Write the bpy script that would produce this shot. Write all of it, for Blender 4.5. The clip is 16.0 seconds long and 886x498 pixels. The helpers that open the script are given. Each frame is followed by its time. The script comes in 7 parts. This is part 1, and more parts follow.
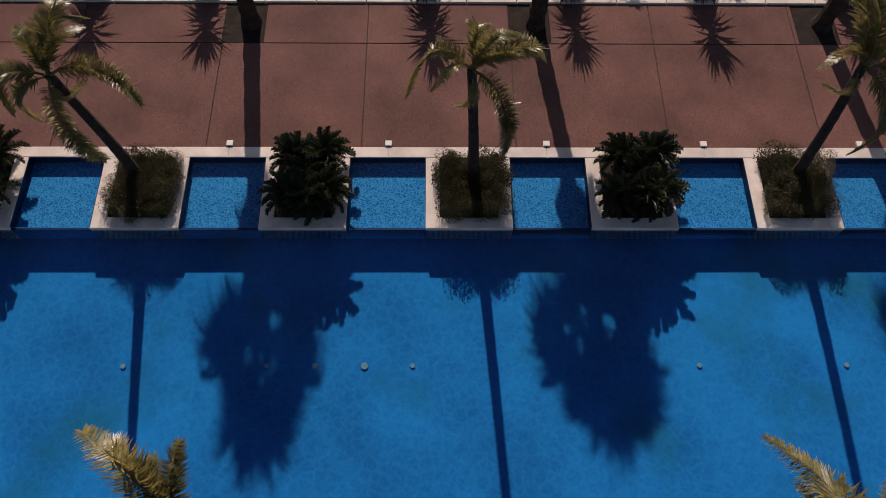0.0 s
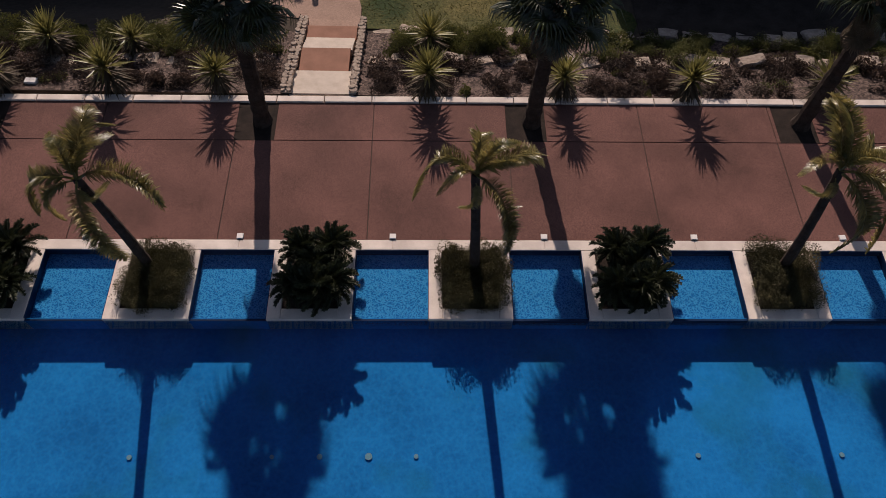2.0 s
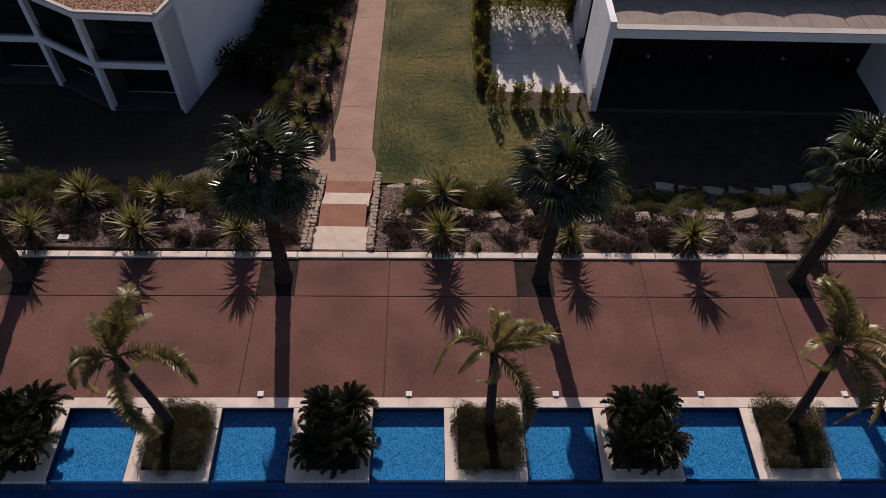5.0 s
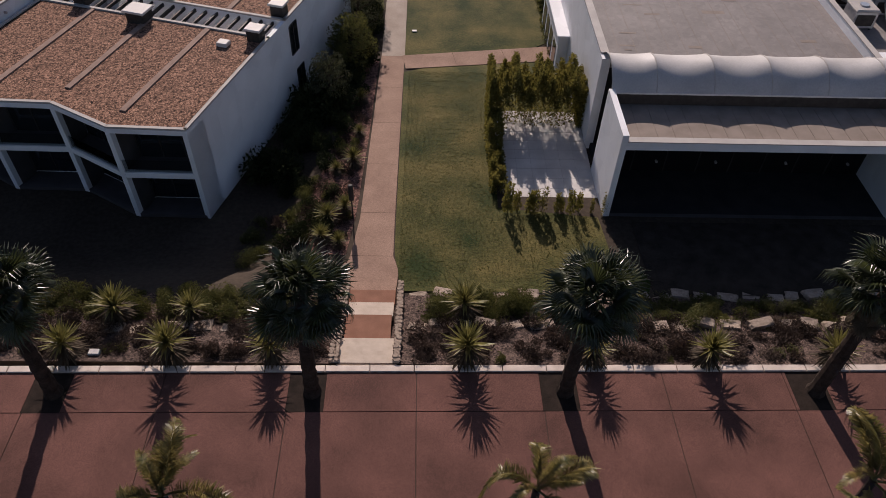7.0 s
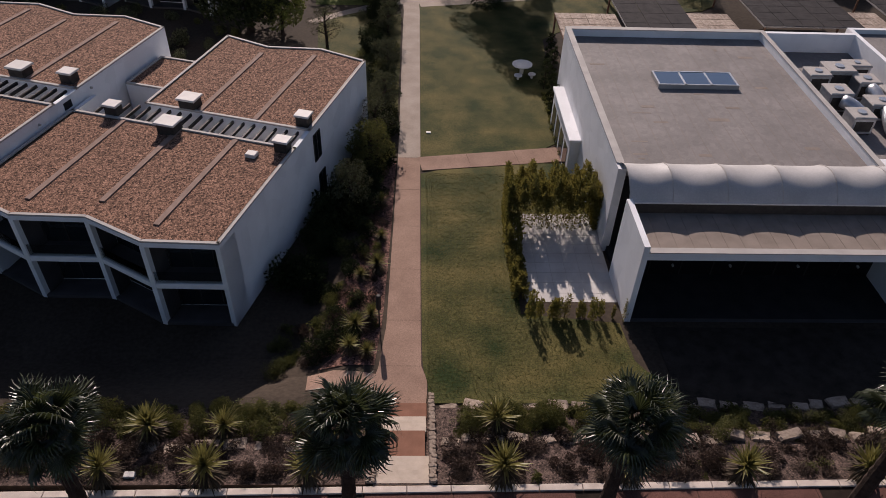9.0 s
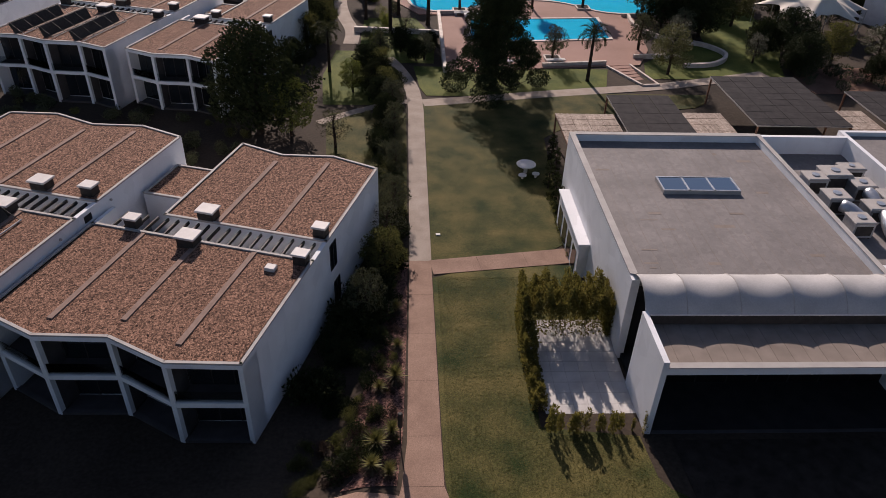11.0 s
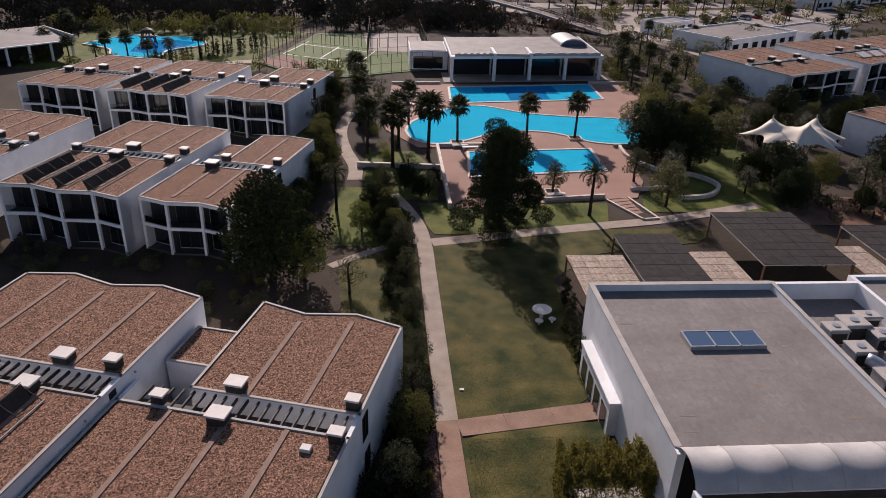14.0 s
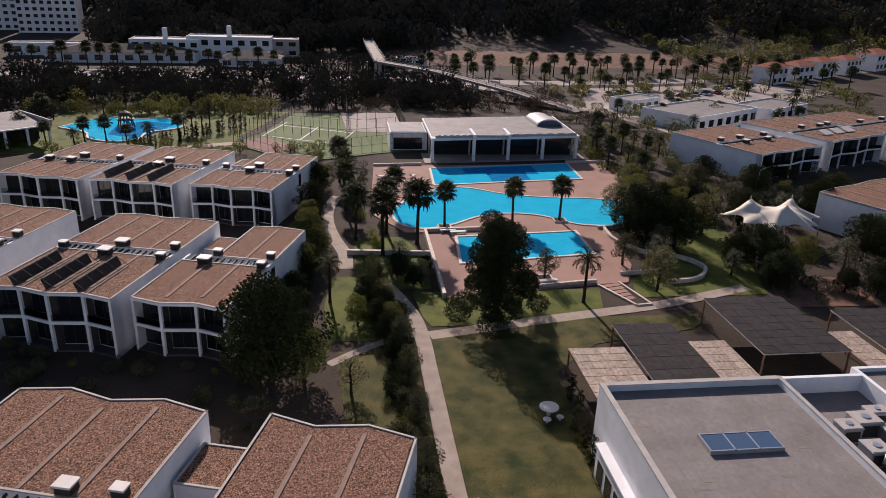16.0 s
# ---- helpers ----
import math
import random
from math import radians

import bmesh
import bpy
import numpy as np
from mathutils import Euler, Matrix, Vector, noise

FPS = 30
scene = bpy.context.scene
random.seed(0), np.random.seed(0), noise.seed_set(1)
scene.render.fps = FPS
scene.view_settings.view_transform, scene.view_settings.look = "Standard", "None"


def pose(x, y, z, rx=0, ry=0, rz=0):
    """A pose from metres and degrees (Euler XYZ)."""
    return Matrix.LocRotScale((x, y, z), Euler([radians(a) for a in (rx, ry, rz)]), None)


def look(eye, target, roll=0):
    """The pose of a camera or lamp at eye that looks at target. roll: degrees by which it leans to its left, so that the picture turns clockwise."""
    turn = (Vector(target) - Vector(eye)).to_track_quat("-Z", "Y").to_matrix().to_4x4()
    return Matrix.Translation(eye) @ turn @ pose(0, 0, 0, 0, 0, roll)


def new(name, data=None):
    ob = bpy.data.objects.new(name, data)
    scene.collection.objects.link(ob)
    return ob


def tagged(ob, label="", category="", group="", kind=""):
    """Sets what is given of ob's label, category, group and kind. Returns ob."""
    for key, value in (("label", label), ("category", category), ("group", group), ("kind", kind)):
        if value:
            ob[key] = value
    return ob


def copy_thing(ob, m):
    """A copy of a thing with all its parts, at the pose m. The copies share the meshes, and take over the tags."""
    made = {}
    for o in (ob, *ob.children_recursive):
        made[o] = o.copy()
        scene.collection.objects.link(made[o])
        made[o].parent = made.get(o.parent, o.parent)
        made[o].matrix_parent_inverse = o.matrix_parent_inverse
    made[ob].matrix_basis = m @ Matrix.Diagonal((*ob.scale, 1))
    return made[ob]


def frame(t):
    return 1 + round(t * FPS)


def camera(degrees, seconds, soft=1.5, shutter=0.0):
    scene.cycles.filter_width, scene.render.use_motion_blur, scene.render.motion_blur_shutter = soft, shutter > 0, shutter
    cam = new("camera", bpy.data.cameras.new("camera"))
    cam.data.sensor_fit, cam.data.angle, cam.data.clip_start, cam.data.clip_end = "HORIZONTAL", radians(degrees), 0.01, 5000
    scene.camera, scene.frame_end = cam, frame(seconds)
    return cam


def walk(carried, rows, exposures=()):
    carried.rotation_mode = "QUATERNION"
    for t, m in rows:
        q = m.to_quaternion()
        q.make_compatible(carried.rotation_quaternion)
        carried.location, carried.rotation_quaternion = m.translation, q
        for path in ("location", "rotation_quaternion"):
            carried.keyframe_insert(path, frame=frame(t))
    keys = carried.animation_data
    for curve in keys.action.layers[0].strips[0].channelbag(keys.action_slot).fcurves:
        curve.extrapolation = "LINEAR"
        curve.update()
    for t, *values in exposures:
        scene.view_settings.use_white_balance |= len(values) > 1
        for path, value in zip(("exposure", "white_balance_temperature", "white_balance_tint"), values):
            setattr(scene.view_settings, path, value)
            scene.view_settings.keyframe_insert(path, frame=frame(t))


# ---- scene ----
cam = camera(63.9, 16.0, 0.6)
PATH = [
    (0, (0.716, 0.617, 21.627), (0.728, 1.457, 19.812), 1.4),
    (1, (0.588, 0.662, 22.073), (0.608, 1.598, 20.306), 1.7),
    (2, (0.356, 0.755, 22.67), (0.386, 1.779, 20.952), 2.2),
    (3, (0.254, 0.886, 23.35), (0.282, 1.996, 21.686), 2.0),
    (3.5, (0.177, 1.066, 23.706), (0.206, 2.216, 22.07), 1.9),
    (4, (0.048, 1.343, 24.048), (0.077, 2.529, 22.438), 1.9),
    (6.5, (-1.433, 2.683, 26.29), (-1.385, 4.048, 24.829), 2.3),
    (7, (-1.854, 2.955, 26.772), (-1.804, 4.354, 25.344), 2.2),
    (7.5, (-2.285, 3.156, 27.179), (-2.235, 4.591, 25.787), 2.1),
    (8, (-2.912, 3.428, 27.765), (-2.852, 4.895, 26.407), 2.3),
    (8.5, (-3.307, 3.654, 28.317), (-3.245, 5.155, 26.997), 2.1),
    (9, (-3.935, 4.017, 28.957), (-3.861, 5.546, 27.67), 2.3),
    (11.5, (-6.202, 5.661, 32.041), (-6.096, 7.336, 30.952), 2.1),
    (12, (-6.78, 6.225, 32.671), (-6.666, 7.923, 31.622), 2.1),
    (12.5, (-7.363, 6.764, 33.333), (-7.24, 8.486, 32.323), 2.1),
    (13, (-8.045, 7.203, 34.075), (-7.913, 8.947, 33.104), 2.0),
    (13.5, (-8.775, 7.631, 34.764), (-8.632, 9.395, 33.832), 2.0),
    (14, (-9.593, 8.131, 35.471), (-9.432, 9.914, 34.581), 2.0),
    (14.5, (-10.5, 8.73, 36.155), (-10.316, 10.532, 35.306), 2.0),
    (15, (-11.48, 9.274, 36.879), (-11.271, 11.092, 36.073), 2.1),
    (15.5, (-12.39, 9.733, 37.634), (-12.157, 11.567, 36.87), 2.0),
    (16, (-13.229, 10.309, 38.344), (-12.974, 12.156, 37.622), 2.0),
]
EXPOSE = [(0, 0.12, 6500, 19), (4, 0.16, 6480, 20.5), (9, 0.06, 6360, 21), (16, 0.24, 6360, 22)]
walk(cam, [(t, look(eye, target, roll)) for t, eye, target, roll in PATH], EXPOSE)

# ---- light ----
SUN = Vector((-0.115, 1.0, 0.545)).normalized()
world = bpy.data.worlds.new("sky")
scene.world = world
world.use_nodes = True
wt = world.node_tree
sky = wt.nodes.new("ShaderNodeTexSky")
sky.sky_type, sky.sun_disc = "NISHITA", False
sky.sun_elevation, sky.sun_rotation = math.asin(SUN.z), math.atan2(SUN.x, SUN.y)
wt.links.new(sky.outputs[0], wt.nodes["Background"].inputs[0])
wt.nodes["Background"].inputs[1].default_value = 0.066
lamp = bpy.data.lights.new("sun", "SUN")
lamp.energy, lamp.angle, lamp.color = 5.0, radians(0.6), (1.0, 0.89, 0.76)
new("sun", lamp).matrix_world = look(SUN * 200, (0, 0, 0))

# ---- materials ----


def material(name, c1, c2, scale=2.0, rough=0.8, bump=0.2, fine=40.0, metal=0.0, vary=0.0, fine_mix=0.35, spec=0.15, spots=None):
    """Two tones mixed by broad stains and fine grain, with relief; vary: how far pieces differ in value."""
    m = bpy.data.materials.new(name)
    m.use_nodes = True
    t = m.node_tree
    L = t.links.new
    bsdf = t.nodes["Principled BSDF"]
    tc = t.nodes.new("ShaderNodeTexCoord")
    n1 = t.nodes.new("ShaderNodeTexNoise")
    n1.inputs["Scale"].default_value, n1.inputs["Detail"].default_value = scale, 5
    n2 = t.nodes.new("ShaderNodeTexNoise")
    n2.inputs["Scale"].default_value, n2.inputs["Detail"].default_value = fine, 3
    for n in (n1, n2):
        L(tc.outputs["Object"], n.inputs["Vector"])
    mixf = t.nodes.new("ShaderNodeMix")
    mixf.inputs[0].default_value = fine_mix
    L(n1.outputs["Fac"], mixf.inputs[2])
    L(n2.outputs["Fac"], mixf.inputs[3])
    ramp = t.nodes.new("ShaderNodeValToRGB")
    ramp.color_ramp.elements[0].position, ramp.color_ramp.elements[1].position = 0.36, 0.64
    ramp.color_ramp.elements[0].color, ramp.color_ramp.elements[1].color = (*c1, 1), (*c2, 1)
    L(mixf.outputs[0], ramp.inputs[0])
    out = ramp.outputs[0]
    if spots:
        vo = t.nodes.new("ShaderNodeTexVoronoi")
        vo.inputs["Scale"].default_value = spots[1]
        L(tc.outputs["Object"], vo.inputs["Vector"])
        mx = t.nodes.new("ShaderNodeMix")
        mx.data_type = "RGBA"
        mx.blend_type = "MULTIPLY"
        mx.inputs[0].default_value = spots[0]
        L(out, mx.inputs[6])
        bw = t.nodes.new("ShaderNodeRGBToBW")
        L(vo.outputs["Color"], bw.inputs[0])
        gain = t.nodes.new("ShaderNodeMath")
        gain.operation = "MULTIPLY"
        gain.inputs[1].default_value = 2.0
        L(bw.outputs[0], gain.inputs[0])
        L(gain.outputs[0], mx.inputs[7])
        out = mx.outputs[2]
    if vary:
        oi = t.nodes.new("ShaderNodeObjectInfo")
        ge = t.nodes.new("ShaderNodeNewGeometry")
        ad = t.nodes.new("ShaderNodeMath")
        ad.operation = "ADD"
        L(oi.outputs["Random"], ad.inputs[0])
        L(ge.outputs["Random Per Island"], ad.inputs[1])
        mr = t.nodes.new("ShaderNodeMapRange")
        mr.inputs[1].default_value, mr.inputs[2].default_value = 0.0, 2.0
        mr.inputs[3].default_value, mr.inputs[4].default_value = 1 - vary, 1 + vary
        L(ad.outputs[0], mr.inputs[0])
        hs = t.nodes.new("ShaderNodeHueSaturation")
        L(mr.outputs[0], hs.inputs["Value"])
        L(out, hs.inputs["Color"])
        out = hs.outputs[0]
    L(out, bsdf.inputs["Base Color"])
    bsdf.inputs["Roughness"].default_value, bsdf.inputs["Metallic"].default_value = rough, metal
    bsdf.inputs["Specular IOR Level"].default_value = spec
    if bump:
        b = t.nodes.new("ShaderNodeBump")
        b.inputs["Strength"].default_value, b.inputs["Distance"].default_value = bump, 0.03
        L(n2.outputs["Fac"], b.inputs["Height"])
        L(b.outputs[0], bsdf.inputs["Normal"])
    return m


def water_material(name, tint, ripple, strength, ior=1.33):
    """Clear water: light passes tinted, and the surface mirrors by Fresnel."""
    m = bpy.data.materials.new(name)
    m.use_nodes = True
    t = m.node_tree
    L = t.links.new
    t.nodes.remove(t.nodes["Principled BSDF"])
    tr, gl, mix, fr = (t.nodes.new(k) for k in ("ShaderNodeBsdfTransparent", "ShaderNodeBsdfGlossy", "ShaderNodeMixShader", "ShaderNodeFresnel"))
    tr.inputs[0].default_value = (*tint, 1)
    gl.inputs["Roughness"].default_value = 0.04
    fr.inputs[0].default_value = ior
    tc, wv, bp = (t.nodes.new(k) for k in ("ShaderNodeTexCoord", "ShaderNodeTexNoise", "ShaderNodeBump"))
    wv.inputs["Scale"].default_value, wv.inputs["Detail"].default_value, wv.inputs["Distortion"].default_value = ripple, 2, 1.2
    L(tc.outputs["Object"], wv.inputs["Vector"])
    L(wv.outputs["Fac"], bp.inputs["Height"])
    bp.inputs["Strength"].default_value, bp.inputs["Distance"].default_value = strength, 0.05
    L(bp.outputs[0], gl.inputs["Normal"])
    L(bp.outputs[0], fr.inputs["Normal"])
    L(fr.outputs[0], mix.inputs[0])
    L(tr.outputs[0], mix.inputs[1])
    L(gl.outputs[0], mix.inputs[2])
    L(mix.outputs[0], t.nodes["Material Output"].inputs[0])
    return m


def basin_material(name, deep, light, net, tile=6.0, amount=0.5, algae=None):
    """Pool lining with the wavering net of light that ripples throw painted into its colour, and greenish algae stains.
    """
    m = material(name, deep, light, 0.35, 0.8, 0.05, 9.0, fine_mix=0.3, spec=0.0)
    t = m.node_tree
    L = t.links.new
    bsdf = t.nodes["Principled BSDF"]
    old = bsdf.inputs["Base Color"].links[0].from_socket
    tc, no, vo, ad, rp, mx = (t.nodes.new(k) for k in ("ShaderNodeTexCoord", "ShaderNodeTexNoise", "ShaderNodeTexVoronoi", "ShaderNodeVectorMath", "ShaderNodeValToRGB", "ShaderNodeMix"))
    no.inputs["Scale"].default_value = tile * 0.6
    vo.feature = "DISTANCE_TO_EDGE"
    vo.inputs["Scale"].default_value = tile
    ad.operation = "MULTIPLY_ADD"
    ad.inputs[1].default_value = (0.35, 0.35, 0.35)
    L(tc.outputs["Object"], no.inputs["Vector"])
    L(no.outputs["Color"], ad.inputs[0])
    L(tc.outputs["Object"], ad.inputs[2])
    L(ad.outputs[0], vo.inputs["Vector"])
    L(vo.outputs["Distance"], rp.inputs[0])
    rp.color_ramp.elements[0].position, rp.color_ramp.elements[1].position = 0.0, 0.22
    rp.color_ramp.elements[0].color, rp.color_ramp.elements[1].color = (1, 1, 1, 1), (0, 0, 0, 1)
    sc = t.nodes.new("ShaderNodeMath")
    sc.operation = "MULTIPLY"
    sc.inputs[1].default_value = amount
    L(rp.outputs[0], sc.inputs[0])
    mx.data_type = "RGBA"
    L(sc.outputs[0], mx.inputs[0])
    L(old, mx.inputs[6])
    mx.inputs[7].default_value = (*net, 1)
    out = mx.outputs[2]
    if algae:
        big, lim, am = (t.nodes.new(k) for k in ("ShaderNodeTexNoise", "ShaderNodeMapRange", "ShaderNodeMix"))
        big.inputs["Scale"].default_value, big.inputs["Detail"].default_value = 0.3, 4
        L(tc.outputs["Object"], big.inputs["Vector"])
        L(big.outputs["Fac"], lim.inputs[0])
        lim.inputs[1].default_value, lim.inputs[2].default_value, lim.inputs[4].default_value = 0.55, 0.72, 0.75
        am.data_type = "RGBA"
        L(lim.outputs[0], am.inputs[0])
        L(out, am.inputs[6])
        am.inputs[7].default_value = (*algae, 1)
        out = am.outputs[2]
    L(out, bsdf.inputs["Base Color"])
    return m


def glass_material(name, tint, rough=0.05):
    m = bpy.data.materials.new(name)
    m.use_nodes = True
    b = m.node_tree.nodes["Principled BSDF"]
    b.inputs["Base Color"].default_value = (*tint, 1)
    b.inputs["Roughness"].default_value, b.inputs["Specular IOR Level"].default_value = rough, 0.6
    return m


def leaf_material(name, c1, c2, rough=0.5, glow=0.25, vary=0.35, spec=0.2):
    """Leaves: two greens, each leaf a little different, with light coming through."""
    m = material(name, c1, c2, 1.2, rough, 0, 8.0, vary=vary, spec=spec)
    t = m.node_tree
    b = t.nodes["Principled BSDF"]
    tr, mix = t.nodes.new("ShaderNodeBsdfTranslucent"), t.nodes.new("ShaderNodeMixShader")
    t.links.new(b.inputs["Base Color"].links[0].from_socket, tr.inputs[0])
    mix.inputs[0].default_value = glow
    t.links.new(b.outputs[0], mix.inputs[1])
    t.links.new(tr.outputs[0], mix.inputs[2])
    t.links.new(mix.outputs[0], t.nodes["Material Output"].inputs[0])
    return m


DECK = material("terracotta_concrete", (0.084, 0.040, 0.032), (0.166, 0.077, 0.062), 0.35, 0.85, 0.4, 40, fine_mix=0.35, spots=(0.4, 36))
JOINT = material("joint_filler", (0.05, 0.035, 0.03), (0.08, 0.05, 0.04), 3, 0.9)
COPING = material("limestone_coping", (0.48, 0.40, 0.345), (0.68, 0.585, 0.51), 1.2, 0.7, 0.2, 45, vary=0.1)
STEP = material("cream_step_stone", (0.44, 0.36, 0.29), (0.56, 0.47, 0.385), 2.0, 0.75, 0.15, 50, vary=0.06)
BRICK = material("terracotta_tile", (0.20, 0.095, 0.06), (0.27, 0.13, 0.085), 1.5, 0.8, 0.2, 40, vary=0.1)
PATHM = material("path_concrete", (0.225, 0.142, 0.105), (0.305, 0.200, 0.150), 0.7, 0.85, 0.25, 50, spots=(0.2, 20))
PATHG = material("pale_path_concrete", (0.28, 0.225, 0.185), (0.38, 0.315, 0.262), 0.7, 0.85, 0.2, 50, spots=(0.15, 20))
SOIL = material("planting_soil", (0.014, 0.010, 0.008), (0.034, 0.023, 0.018), 2.0, 0.95, 0.6, 30)
GRAVEL = material("bed_gravel", (0.024, 0.017, 0.014), (0.135, 0.093, 0.078), 14, 0.95, 0.9, 30, fine_mix=0.6, spots=(0.9, 10))
GROUND = material("garden_ground", (0.032, 0.024, 0.018), (0.072, 0.054, 0.040), 0.12, 0.95, 0.6, 4, fine_mix=0.4)
GRASS = material("dry_lawn", (0.018, 0.031, 0.006), (0.114, 0.094, 0.030), 0.35, 0.9, 0.6, 10, fine_mix=0.33, spots=(0.35, 14))
GREENLAWN = material("watered_lawn", (0.036, 0.060, 0.009), (0.140, 0.148, 0.030), 0.3, 0.9, 0.5, 12, fine_mix=0.45, spots=(0.35, 18))
ROCK = material("limestone_rock", (0.22, 0.165, 0.125), (0.46, 0.37, 0.30), 1.6, 0.9, 0.8, 10, vary=0.25)
WHITE = material("white_render", (0.72, 0.72, 0.735), (0.81, 0.81, 0.825), 0.35, 0.85, 0.12, 20, spots=(0.05, 0.8))
TRIM = material("pale_grey_trim", (0.36, 0.33, 0.31), (0.46, 0.43, 0.40), 1.0, 0.7, 0.05, 30)
ROOF = material("roof_gravel", (0.040, 0.018, 0.012), (0.33, 0.187, 0.128), 5, 0.95, 1.0, 14, fine_mix=0.75, spots=(1.0, 10))
STRIP = material("roof_strip_concrete", (0.22, 0.15, 0.12), (0.30, 0.21, 0.17), 2, 0.85, 0.2)
CAP = material("vent_cap_white", (0.62, 0.58, 0.54), (0.70, 0.66, 0.62), 2, 0.6, 0.05)
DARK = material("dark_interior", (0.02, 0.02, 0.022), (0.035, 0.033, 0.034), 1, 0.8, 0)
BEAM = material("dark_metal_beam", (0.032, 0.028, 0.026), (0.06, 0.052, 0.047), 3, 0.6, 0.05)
METAL = material("galvanised_metal", (0.45, 0.46, 0.48), (0.6, 0.61, 0.63), 4, 0.35, 0.05, 20, metal=0.8)
MEMBRANE = material("roof_membrane", (0.160, 0.143, 0.137), (0.230, 0.206, 0.196), 0.3, 0.75, 0.15, 14, spec=0.3, spots=(0.12, 3))
TERRACE = material("grey_roof_tile", (0.19, 0.155, 0.13), (0.26, 0.215, 0.185), 1.0, 0.85, 0.15, 30, vary=0.06)
AWNING = material("white_awning_fabric", (0.36, 0.345, 0.335), (0.47, 0.45, 0.44), 0.6, 0.55, 0.04, 10, spec=0.3)
TENTM = material("cream_tent_fabric", (0.66, 0.58, 0.48), (0.74, 0.66, 0.56), 0.5, 0.6, 0.04, 10)
MESHROOF = material("dark_shade_cloth", (0.02, 0.018, 0.019), (0.04, 0.035, 0.036), 1.2, 0.9, 0.3, 30, vary=0.15)
REED = material("bleached_reed", (0.26, 0.20, 0.16), (0.50, 0.41, 0.34), 3, 0.9, 0.6, 25, vary=0.2)
WOOD = material("brown_timber", (0.16, 0.08, 0.05), (0.26, 0.14, 0.09), 4, 0.7, 0.2, 30)
BARK = material("palm_bark", (0.020, 0.014, 0.011), (0.060, 0.042, 0.033), 3, 0.95, 0.9, 14)
PATIO = material("white_patio_stone", (0.46, 0.43, 0.41), (0.60, 0.57, 0.545), 0.8, 0.8, 0.15, 40, vary=0.05)
PAVING = material("pale_paving", (0.26, 0.22, 0.20), (0.36, 0.31, 0.28), 0.2, 0.85, 0.1, 10)
PINKDECK = material("pink_pool_paving", (0.27, 0.16, 0.125), (0.36, 0.22, 0.175), 0.15, 0.85, 0.1, 12)
COURT = material("green_court", (0.10, 0.14, 0.055), (0.135, 0.175, 0.075), 0.1, 0.9, 0.05)
SHADEGROUND = material("shade_dark_ground", (0.018, 0.014, 0.011), (0.055, 0.042, 0.034), 1.5, 0.95, 0.7, 18, fine_mix=0.5)
FENCE = material("dark_green_fence_metal", (0.02, 0.028, 0.022), (0.035, 0.045, 0.036), 3, 0.6, 0)
# Small pool walls: their shade is painted in as dark navy.
MOSAIC = material("shade_navy_pool_wall", (0.004, 0.016, 0.05), (0.008, 0.028, 0.075), 4, 0.5, 0.05)
COURTPINK = material("pink_court", (0.22, 0.12, 0.11), (0.28, 0.16, 0.14), 0.2, 0.9, 0.05)
REDSOIL = material("bare_red_soil", (0.11, 0.06, 0.04), (0.20, 0.115, 0.08), 0.4, 0.95, 0.5, 6)
TILER = material("red_roof_tile", (0.32, 0.10, 0.06), (0.42, 0.16, 0.10), 1, 0.85, 0.3, 12)
GLASS = glass_material("dark_window_glass", (0.015, 0.018, 0.022))
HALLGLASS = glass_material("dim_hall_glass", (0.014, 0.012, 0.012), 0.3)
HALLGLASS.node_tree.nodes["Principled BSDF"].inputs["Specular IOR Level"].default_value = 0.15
SKYGLASS = glass_material("blue_skylight_glass", (0.05, 0.09, 0.16), 0.08)
LAMPM = material("lamp_lens", (0.10, 0.20, 0.24), (0.16, 0.26, 0.28), 4, 0.2, 0)
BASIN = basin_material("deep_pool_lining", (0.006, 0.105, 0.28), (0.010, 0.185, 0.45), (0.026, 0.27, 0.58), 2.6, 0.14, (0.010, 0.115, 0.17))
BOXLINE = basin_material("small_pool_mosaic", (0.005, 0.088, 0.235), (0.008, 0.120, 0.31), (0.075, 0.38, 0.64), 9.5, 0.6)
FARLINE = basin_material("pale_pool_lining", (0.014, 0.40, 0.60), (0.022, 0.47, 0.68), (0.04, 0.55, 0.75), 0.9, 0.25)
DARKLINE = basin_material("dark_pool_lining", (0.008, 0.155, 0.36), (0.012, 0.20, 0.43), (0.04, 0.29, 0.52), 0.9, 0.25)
WATER = water_material("pool_water", (0.80, 0.93, 1.0), 3.0, 0.25)
RIPPLE = water_material("rippled_water", (0.80, 0.93, 1.0), 9.0, 0.35)
CALM = water_material("calm_pool_water", (0.80, 0.96, 1.0), 2.0, 0.02, 1.02)
FAN = leaf_material("fan_palm_leaf", (0.014, 0.020, 0.008), (0.052, 0.060, 0.020), 0.34, 0.3, 0.5, 0.7)
FARPALM = leaf_material("far_palm_leaf", (0.024, 0.030, 0.012), (0.075, 0.075, 0.032), 0.7, 0.2, 0.35, 0.1)
WOODS = leaf_material("woodland_leaf", (0.034, 0.032, 0.026), (0.056, 0.051, 0.040), 0.95, 0.05, 0.12, 0.0)
FANDRY = leaf_material("dry_palm_skirt", (0.05, 0.035, 0.02), (0.11, 0.08, 0.05), 0.7, 0.1)
FEATHER = leaf_material("feather_palm_leaf", (0.075, 0.076, 0.022), (0.33, 0.255, 0.085), 0.34, 0.42, 0.55, 0.55)
PLANTER = leaf_material("planter_shrub_leaf", (0.030, 0.029, 0.012), (0.098, 0.084, 0.036), 0.6, 0.3, 0.4)
CYCAD = leaf_material("cycad_leaf", (0.018, 0.024, 0.011), (0.056, 0.060, 0.026), 0.5, 0.2, 0.4, 0.35)
